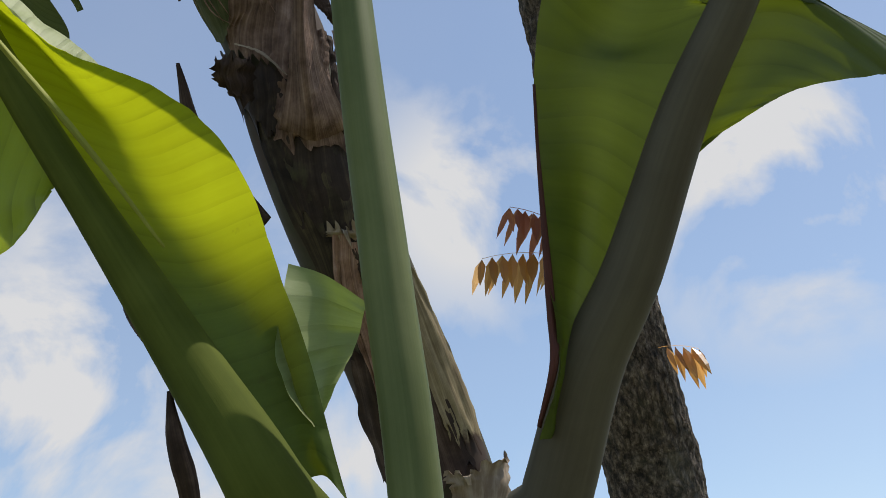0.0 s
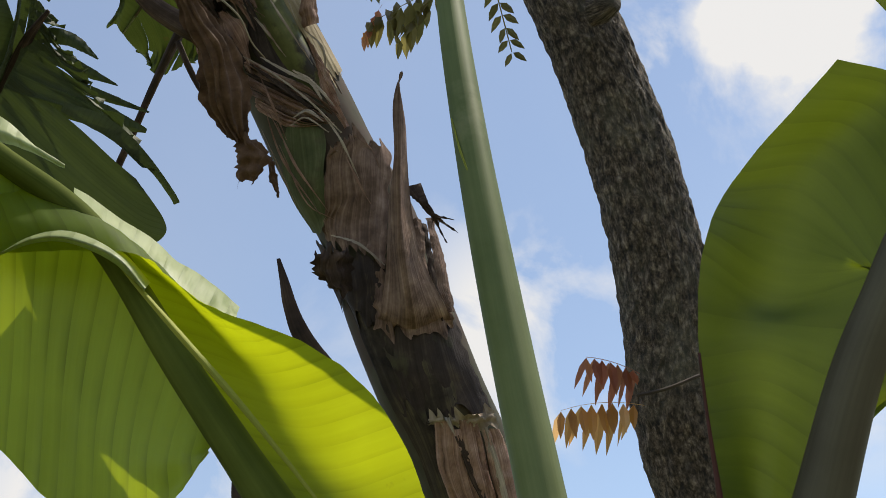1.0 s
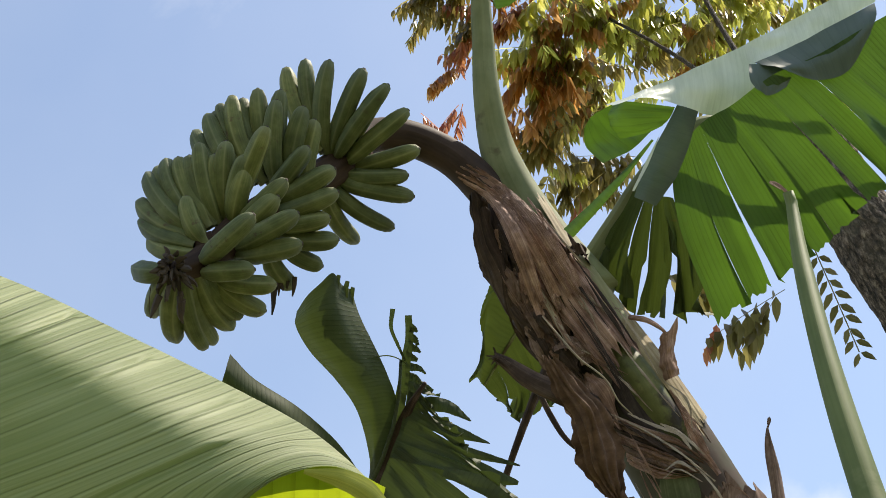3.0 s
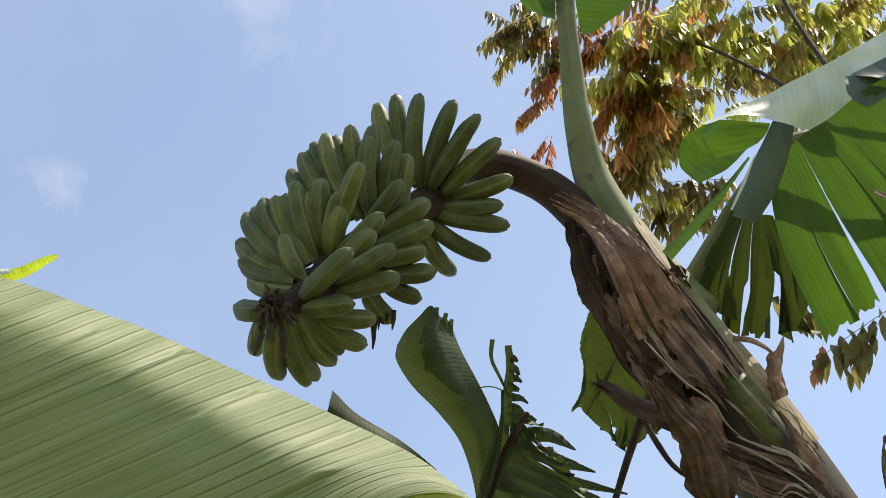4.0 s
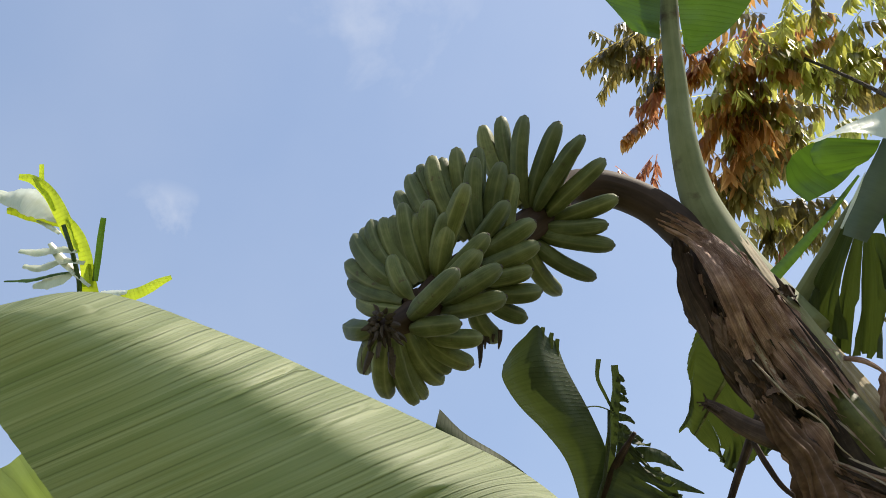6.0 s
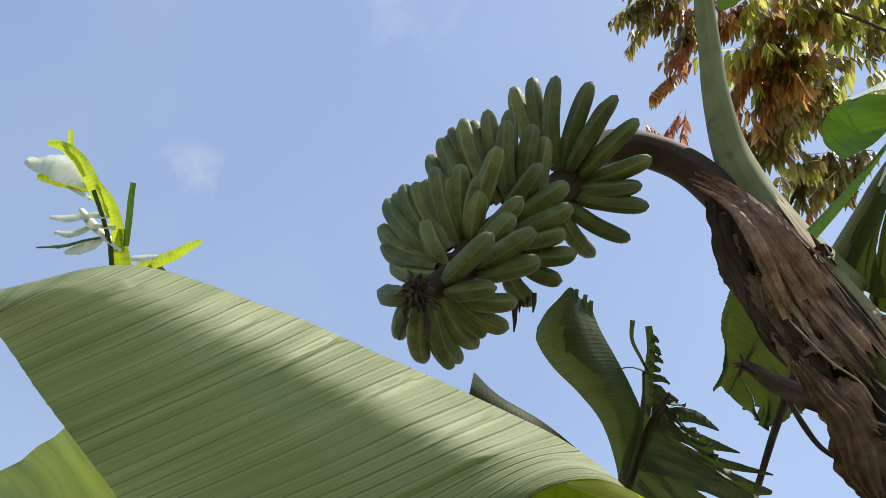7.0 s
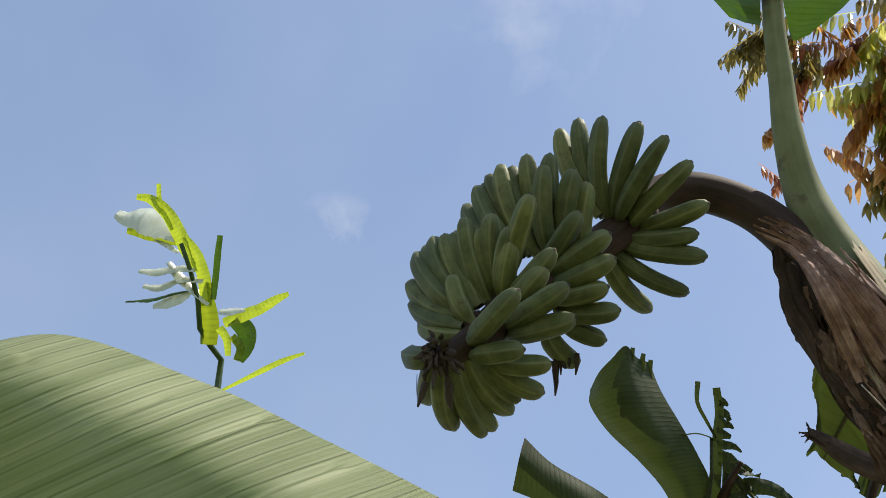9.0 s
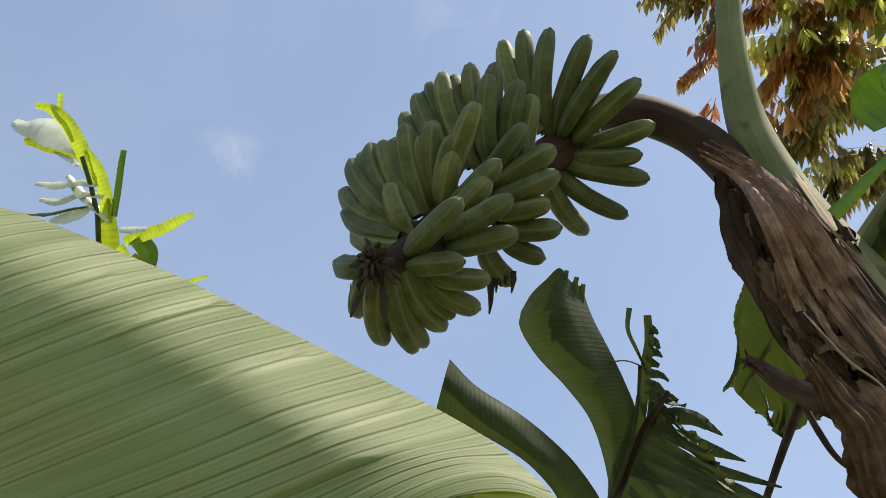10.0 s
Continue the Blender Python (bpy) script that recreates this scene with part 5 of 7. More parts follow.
def fruit(parent, base, tip, thick, seed):
    """One banana: a curved, bluntly five-sided fruit on a short neck, with a small dark tip."""
    rnd = random.Random(seed)
    n, sides = 17, 20
    long_ = np.linalg.norm(tip - base)
    bow = (base + tip) / 2 + DISTAL * long_ * rnd.uniform(0.13, 0.22) + np.array([rnd.uniform(-1, 1) for _ in range(3)]) * 0.006
    u = np.linspace(0, 1, n)[:, None]
    c = base * (1 - u) ** 2 + bow * 2 * u * (1 - u) + tip * u ** 2
    prof = [0.50, 0.55, 0.66, 0.80, 0.91, 0.97, 1.0, 1.0, 1.0, 1.0, 1.0, 0.99, 0.98, 0.96, 0.91, 0.80, 0.54]
    t, b, nn = frames_along(c, AWAY + 0.01)
    verts, uvs, faces = [], [], []
    turn, corner = rnd.random() * 6, rnd.uniform(0.10, 0.17)
    for i in range(n):
        for k in range(sides + 1):
            a = 2 * math.pi * k / sides
            rr = thick * prof[i] * (0.93 + corner * (1 - abs(math.sin(2.5 * a + turn))) ** 1.4 + 0.03 * math.cos(2 * a + turn))
            verts.append(c[i] + nn[i] * math.cos(a) * rr + b[i] * math.sin(a) * rr)
            uvs.append(((2.5 * a + turn) / math.pi, i / (n - 1)))
    w = sides + 1
    for i in range(n - 1):
        for k in range(sides):
            faces.append((i * w + k, i * w + k + 1, (i + 1) * w + k + 1, (i + 1) * w + k))
    # blunt end and the withered remnant of the flower on it
    nub = len(verts)
    for f_, r_ in ((0.20, 0.22), (0.30, 0.15)):
        for k in range(sides + 1):
            a = 2 * math.pi * k / sides
            verts.append(c[-1] + t[-1] * thick * f_ + (nn[-1] * math.cos(a) + b[-1] * math.sin(a)) * thick * r_)
            uvs.append((k / sides, 1.02))
    verts.append(c[-1] + t[-1] * thick * 0.31)
    uvs.append((0.5, 1.04))
    for k in range(sides):
        q = (n - 1) * w
        faces.append((q + k, q + k + 1, nub + k + 1, nub + k))
    for k in range(sides):
        faces.append((nub + k, nub + k + 1, nub + w + k + 1, nub + w + k))
    for k in range(sides):
        faces.append((nub + w + k, nub + w + k + 1, len(verts) - 1))
    ob = mesh_object("banana", verts, faces, uvs, MAT_FINGER, parent)
    ob.data.materials.append(MAT_TIP)
    for f_ in ob.data.polygons[-2 * sides:]:
        f_.material_index = 1
    return ob


def hand_of_fruit(a, b):
    """The woody cushion by which a hand of bananas sits on the stem."""
    a, b = np.array(a), np.array(b)
    return tube("cushion", [a, (a + b) / 2 + DISTAL * 0.006, b], [0.012, 0.017, 0.012], MAT_PEDUNCLE, bunch, n=12, wob=0.25)


def fan(hand_, a, b, thick, seed, fingers):
    """A row of bananas whose feet stand between a and b; each has an angle (0: RIGHT, 90: UP) and a reach in that plane, and
    rises from the stem so that it leans back towards the stalk."""
    a, b = np.array(a), np.array(b)
    rnd = random.Random(seed)
    ax = DISTAL / np.linalg.norm(DISTAL)
    for k, (angle, reach) in enumerate(fingers):
        base = a + (b - a) * k / max(1, len(fingers) - 1) + AWAY * rnd.uniform(-0.004, 0.006) * (1 + k % 2)
        way = RIGHT * math.cos(radians(angle)) + UP * math.sin(radians(angle))
        long_, deep = max(reach, 0.12), 0.0
        for _ in range(8):
            deep = 0.5 * deep + 0.5 * (-0.38 * long_ - reach * (way @ ax)) / (AWAY @ ax)
            deep = max(-0.075, min(0.10, deep))
            long_ = math.hypot(reach, deep)
        fruit(hand_, base, base + way * (reach + thick * 0.12) + AWAY * deep, thick * rnd.uniform(1.02, 1.16), seed * 50 + k)


HAND_FIRST = hand_of_fruit(RACHIS[1] + AWAY * 0.0, np.array(RACHIS[1]) + RIGHT * 0.01 - UP * 0.03)
HAND_SECOND = hand_of_fruit(RACHIS[2] + UP * 0.015 - RIGHT * 0.03, np.array(RACHIS[2]) - UP * 0.03)
HAND_THIRD = hand_of_fruit(RACHIS[3] + UP * 0.015 - RIGHT * 0.03, np.array(RACHIS[3]) - UP * 0.03)
HAND_FOURTH = hand_of_fruit(RACHIS[4] + RIGHT * 0.02, np.array(RACHIS[4]) - UP * 0.02 - RIGHT * 0.03)
tube("cushion", [(-0.935, 1.102, 3.133), (-0.935, 1.122, 3.116), (-0.937, 1.145, 3.096)], [0.016, 0.022, 0.018], MAT_PEDUNCLE, bunch, n=16, sides=16, wob=0.3, seed=6)
fan(HAND_THIRD, (-0.928, 1.113, 3.113), (-0.930, 1.134, 3.087), 0.0160, 12,
    [(118, 0.085), (140, 0.090), (160, 0.092), (176, 0.085), (190, 0.078)])
fan(HAND_FIRST, (-0.784, 1.229, 3.422), (-0.756, 1.274, 3.421), 0.0168, 1,
    [(115, 0.170), (104, 0.179), (92, 0.175), (73, 0.171), (58, 0.165), (63, 0.154), (43, 0.153)])
fan(HAND_FIRST, (-0.761, 1.293, 3.426), (-0.795, 1.269, 3.371), 0.0165, 2,
    [(19, 0.142), (2, 0.126), (-10, 0.152), (-32, 0.151), (-55, 0.125)])
fan(HAND_SECOND, (-0.839, 1.201, 3.322), (-0.894, 1.130, 3.275), 0.0168, 3,
    [(95, 0.166), (105, 0.173), (112, 0.161), (114, 0.166), (120, 0.158), (122, 0.144), (123, 0.139), (135, 0.122)])
fan(HAND_SECOND, (-0.839, 1.173, 3.287), (-0.807, 1.214, 3.314), 0.0180, 4,
    [(93, 0.149), (83, 0.141), (83, 0.119)])
fan(HAND_SECOND, (-0.853, 1.175, 3.269), (-0.846, 1.226, 3.193), 0.0172, 5,
    [(54, 0.106), (33, 0.124), (23, 0.115), (11, 0.090), (-2, 0.100), (-27, 0.078)])
fan(HAND_SECOND, (-0.873, 1.229, 3.185), (-0.869, 1.235, 3.188), 0.0165, 6,
    [(-54, 0.075)])
fan(HAND_THIRD, (-0.945, 1.104, 3.138), (-0.911, 1.141, 3.193), 0.0168, 7,
    [(136, 0.135), (131, 0.135), (125, 0.138), (119, 0.130), (114, 0.125), (107, 0.140), (100, 0.113), (93, 0.132)])
fan(HAND_THIRD, (-0.943, 1.110, 3.130), (-0.949, 1.112, 3.099), 0.0172, 8,
    [(154, 0.124), (161, 0.107), (169, 0.082)])
fan(HAND_THIRD, (-0.893, 1.127, 3.205), (-0.900, 1.156, 3.119), 0.0175, 9,
    [(70, 0.145), (81, 0.101), (80, 0.095), (47, 0.122), (47, 0.102), (31, 0.121), (13, 0.114)])
fan(HAND_FOURTH, (-0.931, 1.109, 3.073), (-0.930, 1.119, 3.055), 0.0172, 10,
    [(44, 0.113), (7, 0.080)])
fan(HAND_FOURTH, (-0.929, 1.158, 3.086), (-0.981, 1.082, 3.040), 0.0168, 11,
    [(-7, 0.098), (-34, 0.108), (-51, 0.094), (-60, 0.109), (-74, 0.127), (-77, 0.135), (-93, 0.120), (-116, 0.087), (-177, 0.052)])
# withered flower scraps and bracts at the free end, and under the second hand
rw = random.Random(5)
END = np.array((-0.967, 1.078, 3.031))
for k_ in range(46):
    q = RIGHT * rw.gauss(0, 0.011) + UP * rw.gauss(0, 0.012) + AWAY * rw.uniform(-0.012, 0.012)
    hang_ = np.array((0, 0, -1)) * rw.uniform(0.004, 0.020) + q * rw.uniform(0.2, 0.9)
    tube("flower_scrap", [END + q, END + q + hang_ * 0.6, END + q + hang_ + RIGHT * rw.uniform(-0.006, 0.006)], [0.005, 0.0042, 0.0012], MAT_TIP, bunch, n=8, sides=6, wob=0.8, seed=k_)
for k_ in range(9):
    q = RIGHT * (0.018 + 0.004 * rw.random()) + UP * (-0.030 - 0.004 * k_)
    tube("flower_scrap", [END + q, END + q + UP * -0.012, END + q + UP * -0.022 + RIGHT * 0.004], [0.005, 0.004, 0.001], MAT_TIP, bunch, n=8, sides=6, wob=0.9, seed=k_ + 50)
SCRAP = np.array((-0.879, 1.280, 3.168))
for k_, (dx, dy, run) in enumerate(((0, 0, 0.05), (0.006, 0.004, 0.036), (-0.004, -0.008, 0.030), (0.014, -0.002, 0.020), (0.022, -0.004, 0.016), (0.034, 0.004, 0.036), (-0.002, -0.022, 0.045))):
    p0 = SCRAP + RIGHT * dx + UP * dy
    tube("flower_scrap", [p0, p0 - UP * run * 0.5 + RIGHT * rw.uniform(-0.004, 0.006), p0 - UP * run + RIGHT * rw.uniform(-0.006, 0.004)], [0.0045, 0.004, 0.0012], MAT_TIP, bunch, n=12, sides=6, wob=1.0, seed=k_ + 20)
tube("fibre", [END + UP * -0.026 - RIGHT * 0.03, END + UP * -0.05 - RIGHT * 0.031, END + UP * -0.07 - RIGHT * 0.03], [0.0006, 0.0006, 0.0004], MAT_TIP, bunch, n=8, sides=5)

# ---------- young banana plant in front ----------
young = thing("young_banana_plant", "young banana plant with broad light green leaves", "banana plant")
tube("pseudostem", [(0.0, 0.84, 0.0), (0.0, 0.83, 0.7), (0.0, 0.82, 1.30)], [0.075, 0.065, 0.045], MAT_PETIOLE, young, n=30)
rolled = tube("rolled_leaf", [(0.0, 0.82, 1.20), (-0.001, 0.822, 1.65), (-0.010, 0.835, 1.85), (-0.020, 0.856, 2.05), (-0.026, 0.884, 2.25), (-0.026, 0.922, 2.45), (-0.017, 0.968, 2.65), (-0.008, 0.990, 2.75), (-0.005, 0.994, 2.782), (-0.006, 0.987, 2.791)],
     [0.022, 0.0190, 0.0188, 0.0186, 0.0180, 0.0172, 0.0158, 0.0138, 0.0114, 0.0070], MAT_SPEAR, young, "pale green rolled new leaf standing upright", n=110, sides=44, wob=0.03)
ribbon("dry_strip", [(-0.007, 0.987, 2.791), (-0.016, 0.978, 2.801), (-0.025, 0.975, 2.805), (-0.014, 0.976, 2.788)], [0.006, 0.005, 0.004, 0.002], MAT_DRY, rolled, (0, -1, 0.2), nv=16)

# left leaf
left_leaf = tube("leaf", [(-0.02, 0.82, 1.20), (-0.073, 0.856, 1.626), (-0.103, 0.842, 1.709), (-0.171, 0.877, 1.833), (-0.288, 0.882, 2.040), (-0.378, 0.896, 2.202), (-0.480, 0.882, 2.300), (-0.591, 0.823, 2.423)],
     [0.030, 0.036, 0.033, 0.024, 0.016, 0.013, 0.012, 0.010], MAT_PETIOLE, young, "broad leaf with a thick green midrib", n=90, sides=44)
tube("midrib_edge", [(-0.365, 0.868, 2.179), (-0.326, 0.863, 2.119), (-0.288, 0.860, 2.065), (-0.246, 0.855, 2.006), (-0.207, 0.849, 1.948), (-0.173, 0.846, 1.895)], [0.001, 0.002, 0.003, 0.003, 0.002, 0.001], MAT_RIDGE, left_leaf, "yellow edge of the midrib", n=60, sides=8)
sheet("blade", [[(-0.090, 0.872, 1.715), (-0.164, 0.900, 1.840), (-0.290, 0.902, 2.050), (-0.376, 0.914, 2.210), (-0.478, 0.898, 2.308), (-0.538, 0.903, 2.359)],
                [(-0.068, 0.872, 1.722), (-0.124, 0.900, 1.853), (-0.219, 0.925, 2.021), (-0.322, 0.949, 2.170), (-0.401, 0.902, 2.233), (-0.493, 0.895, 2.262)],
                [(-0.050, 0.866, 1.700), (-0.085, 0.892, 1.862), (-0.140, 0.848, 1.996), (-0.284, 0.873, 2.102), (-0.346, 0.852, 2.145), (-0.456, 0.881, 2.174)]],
      MAT_BASE_SHADED, left_leaf, "sunlit yellow-green underside of a half blade", nu=24, nv=90, ripple=0.0012, waves=14, rough=0.012, seed=2)
sheet("blade", [[(-0.265, 0.878, 1.980), (-0.301, 0.892, 2.045), (-0.382, 0.898, 2.200), (-0.480, 0.882, 2.300), (-0.623, 0.815, 2.413), (-0.697, 0.763, 2.423), (-0.849, 0.725, 2.509)],
                [(-0.267, 0.873, 1.968), (-0.315, 0.908, 1.987), (-0.399, 0.920, 2.080), (-0.471, 0.903, 2.160), (-0.627, 0.840, 2.267), (-0.688, 0.789, 2.274), (-0.837, 0.766, 2.344)],
                [(-0.267, 0.864, 1.962), (-0.325, 0.923, 1.932), (-0.410, 0.943, 1.960), (-0.480, 0.929, 2.031), (-0.637, 0.854, 2.135), (-0.684, 0.823, 2.131), (-0.825, 0.810, 2.177)]],
      MAT_YOUNG, left_leaf, "half blade, partly in shadow", nu=24, nv=120, ripple=0.0012, waves=14, rough=0.008, seed=5)
sheet("blade", [[(-0.318, 0.886, 2.130), (-0.340, 0.869, 2.155), (-0.383, 0.866, 2.179), (-0.422, 0.874, 2.184), (-0.460, 0.891, 2.178)],
                [(-0.314, 0.854, 2.106), (-0.335, 0.838, 2.131), (-0.375, 0.835, 2.153), (-0.409, 0.842, 2.160), (-0.452, 0.874, 2.168)],
                [(-0.320, 0.873, 2.113), (-0.343, 0.857, 2.137), (-0.381, 0.855, 2.160), (-0.415, 0.862, 2.168), (-0.455, 0.883, 2.172)]], MAT_CURL, left_leaf, nu=8, nv=40)
# where the outer half rolls over and shows its pale upper face
sheet("blade", [[(-0.436, 1.019, 2.328), (-0.373, 1.028, 2.278), (-0.321, 1.036, 2.229), (-0.268, 1.035, 2.176)],
                [(-0.415, 0.966, 2.281), (-0.361, 0.976, 2.229), (-0.315, 0.982, 2.184), (-0.263, 0.987, 2.140)],
                [(-0.395, 0.926, 2.233), (-0.353, 0.936, 2.182), (-0.312, 0.947, 2.147), (-0.261, 0.955, 2.116)]], MAT_CURL, left_leaf, nu=12, nv=50, ripple=0.001, waves=16, rough=0.004)
sheet("blade", [[(-0.585, 0.830, 2.235), (-0.533, 0.780, 2.288), (-0.491, 0.774, 2.300), (-0.431, 0.777, 2.254), (-0.364, 0.782, 2.189)],
                [(-0.584, 0.817, 2.204), (-0.540, 0.777, 2.227), (-0.490, 0.760, 2.237), (-0.425, 0.760, 2.227), (-0.360, 0.774, 2.183)],
                [(-0.601, 0.821, 2.181), (-0.545, 0.787, 2.181), (-0.482, 0.768, 2.194), (-0.420, 0.762, 2.209), (-0.360, 0.775, 2.182)]], MAT_CURL, left_leaf, "rolled-over pale half blade", nu=20, nv=60, ripple=0.001, waves=16, rough=0.004, seed=6)
sheet("leaf_tip", [[(-0.088, 0.918, 1.906), (-0.097, 0.884, 1.812), (-0.071, 0.874, 1.756)],
                   [(-0.059, 0.932, 1.897), (-0.067, 0.937, 1.837), (-0.071, 0.912, 1.769)],
                   [(-0.029, 0.931, 1.872), (-0.040, 0.935, 1.838), (-0.069, 0.902, 1.767)]], MAT_CURL, left_leaf, "curled pale leaf tip", nu=14, nv=36, ripple=0.0006, waves=10, rough=0.003)
# the part of that leaf that droops over, upper face to the path
FOLD_TOP = [(-1.088, 0.427, 2.533), (-0.957, 0.472, 2.563), (-0.819, 0.564, 2.522), (-0.698, 0.639, 2.463), (-0.576, 0.708, 2.397), (-0.504, 0.738, 2.340), (-0.463, 0.756, 2.283)]
FOLD_HIGH = [(-1.021, 0.373, 2.459), (-0.902, 0.406, 2.472), (-0.785, 0.483, 2.424), (-0.682, 0.548, 2.366), (-0.579, 0.613, 2.307), (-0.517, 0.671, 2.306), (-0.466, 0.704, 2.280)]
FOLD_MID = [(-1.003, 0.356, 2.426), (-0.900, 0.379, 2.432), (-0.802, 0.450, 2.380), (-0.715, 0.516, 2.325), (-0.625, 0.577, 2.264), (-0.551, 0.624, 2.261), (-0.479, 0.659, 2.267)]
FOLD_LOW = [(-1.005, 0.359, 2.408), (-0.933, 0.367, 2.411), (-0.853, 0.434, 2.352), (-0.782, 0.497, 2.292), (-0.707, 0.554, 2.226), (-0.605, 0.614, 2.215), (-0.515, 0.636, 2.255)]
FOLD_HEM = [(-1.022, 0.372, 2.402), (-1.002, 0.367, 2.403), (-0.959, 0.435, 2.338), (-0.916, 0.502, 2.274), (-0.853, 0.551, 2.194), (-0.688, 0.649, 2.128), (-0.567, 0.627, 2.238)]
sheet("drooping_blade", [FOLD_TOP, FOLD_HIGH, FOLD_MID, FOLD_LOW, FOLD_HEM], MAT_PALE, left_leaf, "drooping half blade with its pale ribbed upper face", nu=70, nv=640, ripple=0.0006, waves=30, rough=0.004, seed=8,
      creases=((0.425, 0.005, 0.03, 0.60, -0.0045), (0.53, 0.005, 0.06, 0.5, -0.0045), (0.34, 0.006, 0.15, 0.8, -0.002), (0.20, 0.010, 0.3, 0.9, 0.003), (0.63, 0.006, 0.05, 0.7, -0.002), (0.70, 0.012, 0.3, 0.9, 0.003)))
ribbon("midrib", [(-0.498, 0.634, 2.253), (-0.475, 0.666, 2.260), (-0.463, 0.704, 2.266), (-0.455, 0.746, 2.266)], [0.004, 0.018, 0.022, 0.010], MAT_RIDGE, left_leaf, (0.2, -0.8, -0.5), "yellow midrib at the fold", nv=30, nu=8)
sheet("blade", [[(-0.475, 0.777, 2.320), (-0.484, 0.696, 2.292), (-0.511, 0.665, 2.283), (-0.565, 0.659, 2.274), (-0.617, 0.664, 2.250)],
                [(-0.503, 0.842, 2.327), (-0.518, 0.783, 2.313), (-0.551, 0.754, 2.306), (-0.610, 0.745, 2.296), (-0.665, 0.737, 2.275)],
                [(-0.548, 0.951, 2.337), (-0.568, 0.910, 2.333), (-0.606, 0.875, 2.329), (-0.671, 0.850, 2.316), (-0.730, 0.839, 2.295)]], MAT_YOUNG, left_leaf, "glowing underside at the fold", nu=16, nv=40, rough=0.004, seed=10)
sheet("blade", [[(-1.128, 0.499, 2.336), (-1.087, 0.511, 2.347), (-1.049, 0.512, 2.366), (-1.007, 0.507, 2.378)],
                [(-1.121, 0.507, 2.304), (-1.064, 0.522, 2.321), (-1.021, 0.527, 2.340), (-0.988, 0.521, 2.348)],
                [(-1.116, 0.518, 2.269), (-1.049, 0.539, 2.286), (-1.000, 0.556, 2.297), (-0.951, 0.568, 2.299)]], MAT_CURL, left_leaf, nu=10, nv=30, rough=0.004, seed=9)

# right leaf
right_leaf = tube("leaf", [(0.03, 0.82, 1.25), (0.063, 0.820, 1.619), (0.089, 0.805, 1.676), (0.117, 0.766, 1.749), (0.148, 0.737, 1.801), (0.189, 0.695, 1.890), (0.227, 0.666, 1.953), (0.276, 0.629, 2.041), (0.304, 0.546, 2.164)],
     [0.026, 0.028, 0.028, 0.0245, 0.022, 0.018, 0.015, 0.009, 0.006], MAT_PETIOLE_RED, young, "broad leaf with a dusky reddish midrib", n=90, sides=44)
sheet("blade", [[(0.091, 0.779, 1.710), (0.103, 0.764, 1.743), (0.141, 0.737, 1.801), (0.185, 0.695, 1.890), (0.223, 0.666, 1.953), (0.220, 0.664, 1.940), (0.268, 0.634, 2.032)],
                [(0.086, 0.770, 1.706), (0.098, 0.752, 1.746), (0.120, 0.746, 1.831), (0.147, 0.722, 1.931), (0.163, 0.717, 1.967), (0.201, 0.697, 2.042), (0.273, 0.665, 2.098)],
                [(0.079, 0.761, 1.702), (0.092, 0.741, 1.746), (0.094, 0.725, 1.832), (0.097, 0.705, 1.925), (0.112, 0.690, 1.995), (0.143, 0.686, 2.043), (0.227, 0.656, 2.114)]],
      MAT_DIM, right_leaf, "dark half blade against the light", ripple=0.001, waves=10, rough=0.004, seed=11)
sheet("blade", [[(0.171, 0.715, 1.848), (0.196, 0.694, 1.893), (0.227, 0.666, 1.953), (0.228, 0.657, 1.952)],
                [(0.179, 0.710, 1.858), (0.233, 0.691, 1.896), (0.277, 0.683, 1.960), (0.273, 0.677, 1.957)],
                [(0.182, 0.709, 1.861), (0.258, 0.690, 1.896), (0.340, 0.701, 1.914), (0.342, 0.716, 1.945)]],
      MAT_DIM, right_leaf, ripple=0.001, waves=8, rough=0.004, seed=12)
sheet("blade", [[(0.252, 0.587, 2.067), (0.289, 0.545, 2.166)], [(0.219, 0.595, 2.164), (0.257, 0.536, 2.251)], [(0.199, 0.584, 2.217), (0.238, 0.558, 2.254)]], MAT_DIM, right_leaf, nv=20, rough=0.004, seed=14)

MAT_MARGIN = fibre_material("red_margin", [(0.3, (0.05, 0.016, 0.012)), (0.7, (0.12, 0.035, 0.025))], (4, 4, 1), 0.7, 0.2)
tube("leaf_margin", [(0.079, 0.762, 1.711), (0.091, 0.742, 1.745), (0.093, 0.739, 1.776), (0.094, 0.725, 1.832), (0.095, 0.715, 1.880), (0.097, 0.705, 1.925)], [0.0015, 0.003, 0.003, 0.002, 0.0012, 0.001], MAT_MARGIN, right_leaf, "dull red leaf margin", n=40, sides=8)
tube("leaf_seam", [(-0.041, 0.879, 2.261), (-0.036, 0.864, 2.207), (-0.026, 0.860, 2.167), (-0.013, 0.863, 2.140)], [0.0008, 0.0012, 0.0012, 0.0006], MAT_RIDGE, rolled, "pale overlapping edge of the rolled leaf", n=24, sides=6)

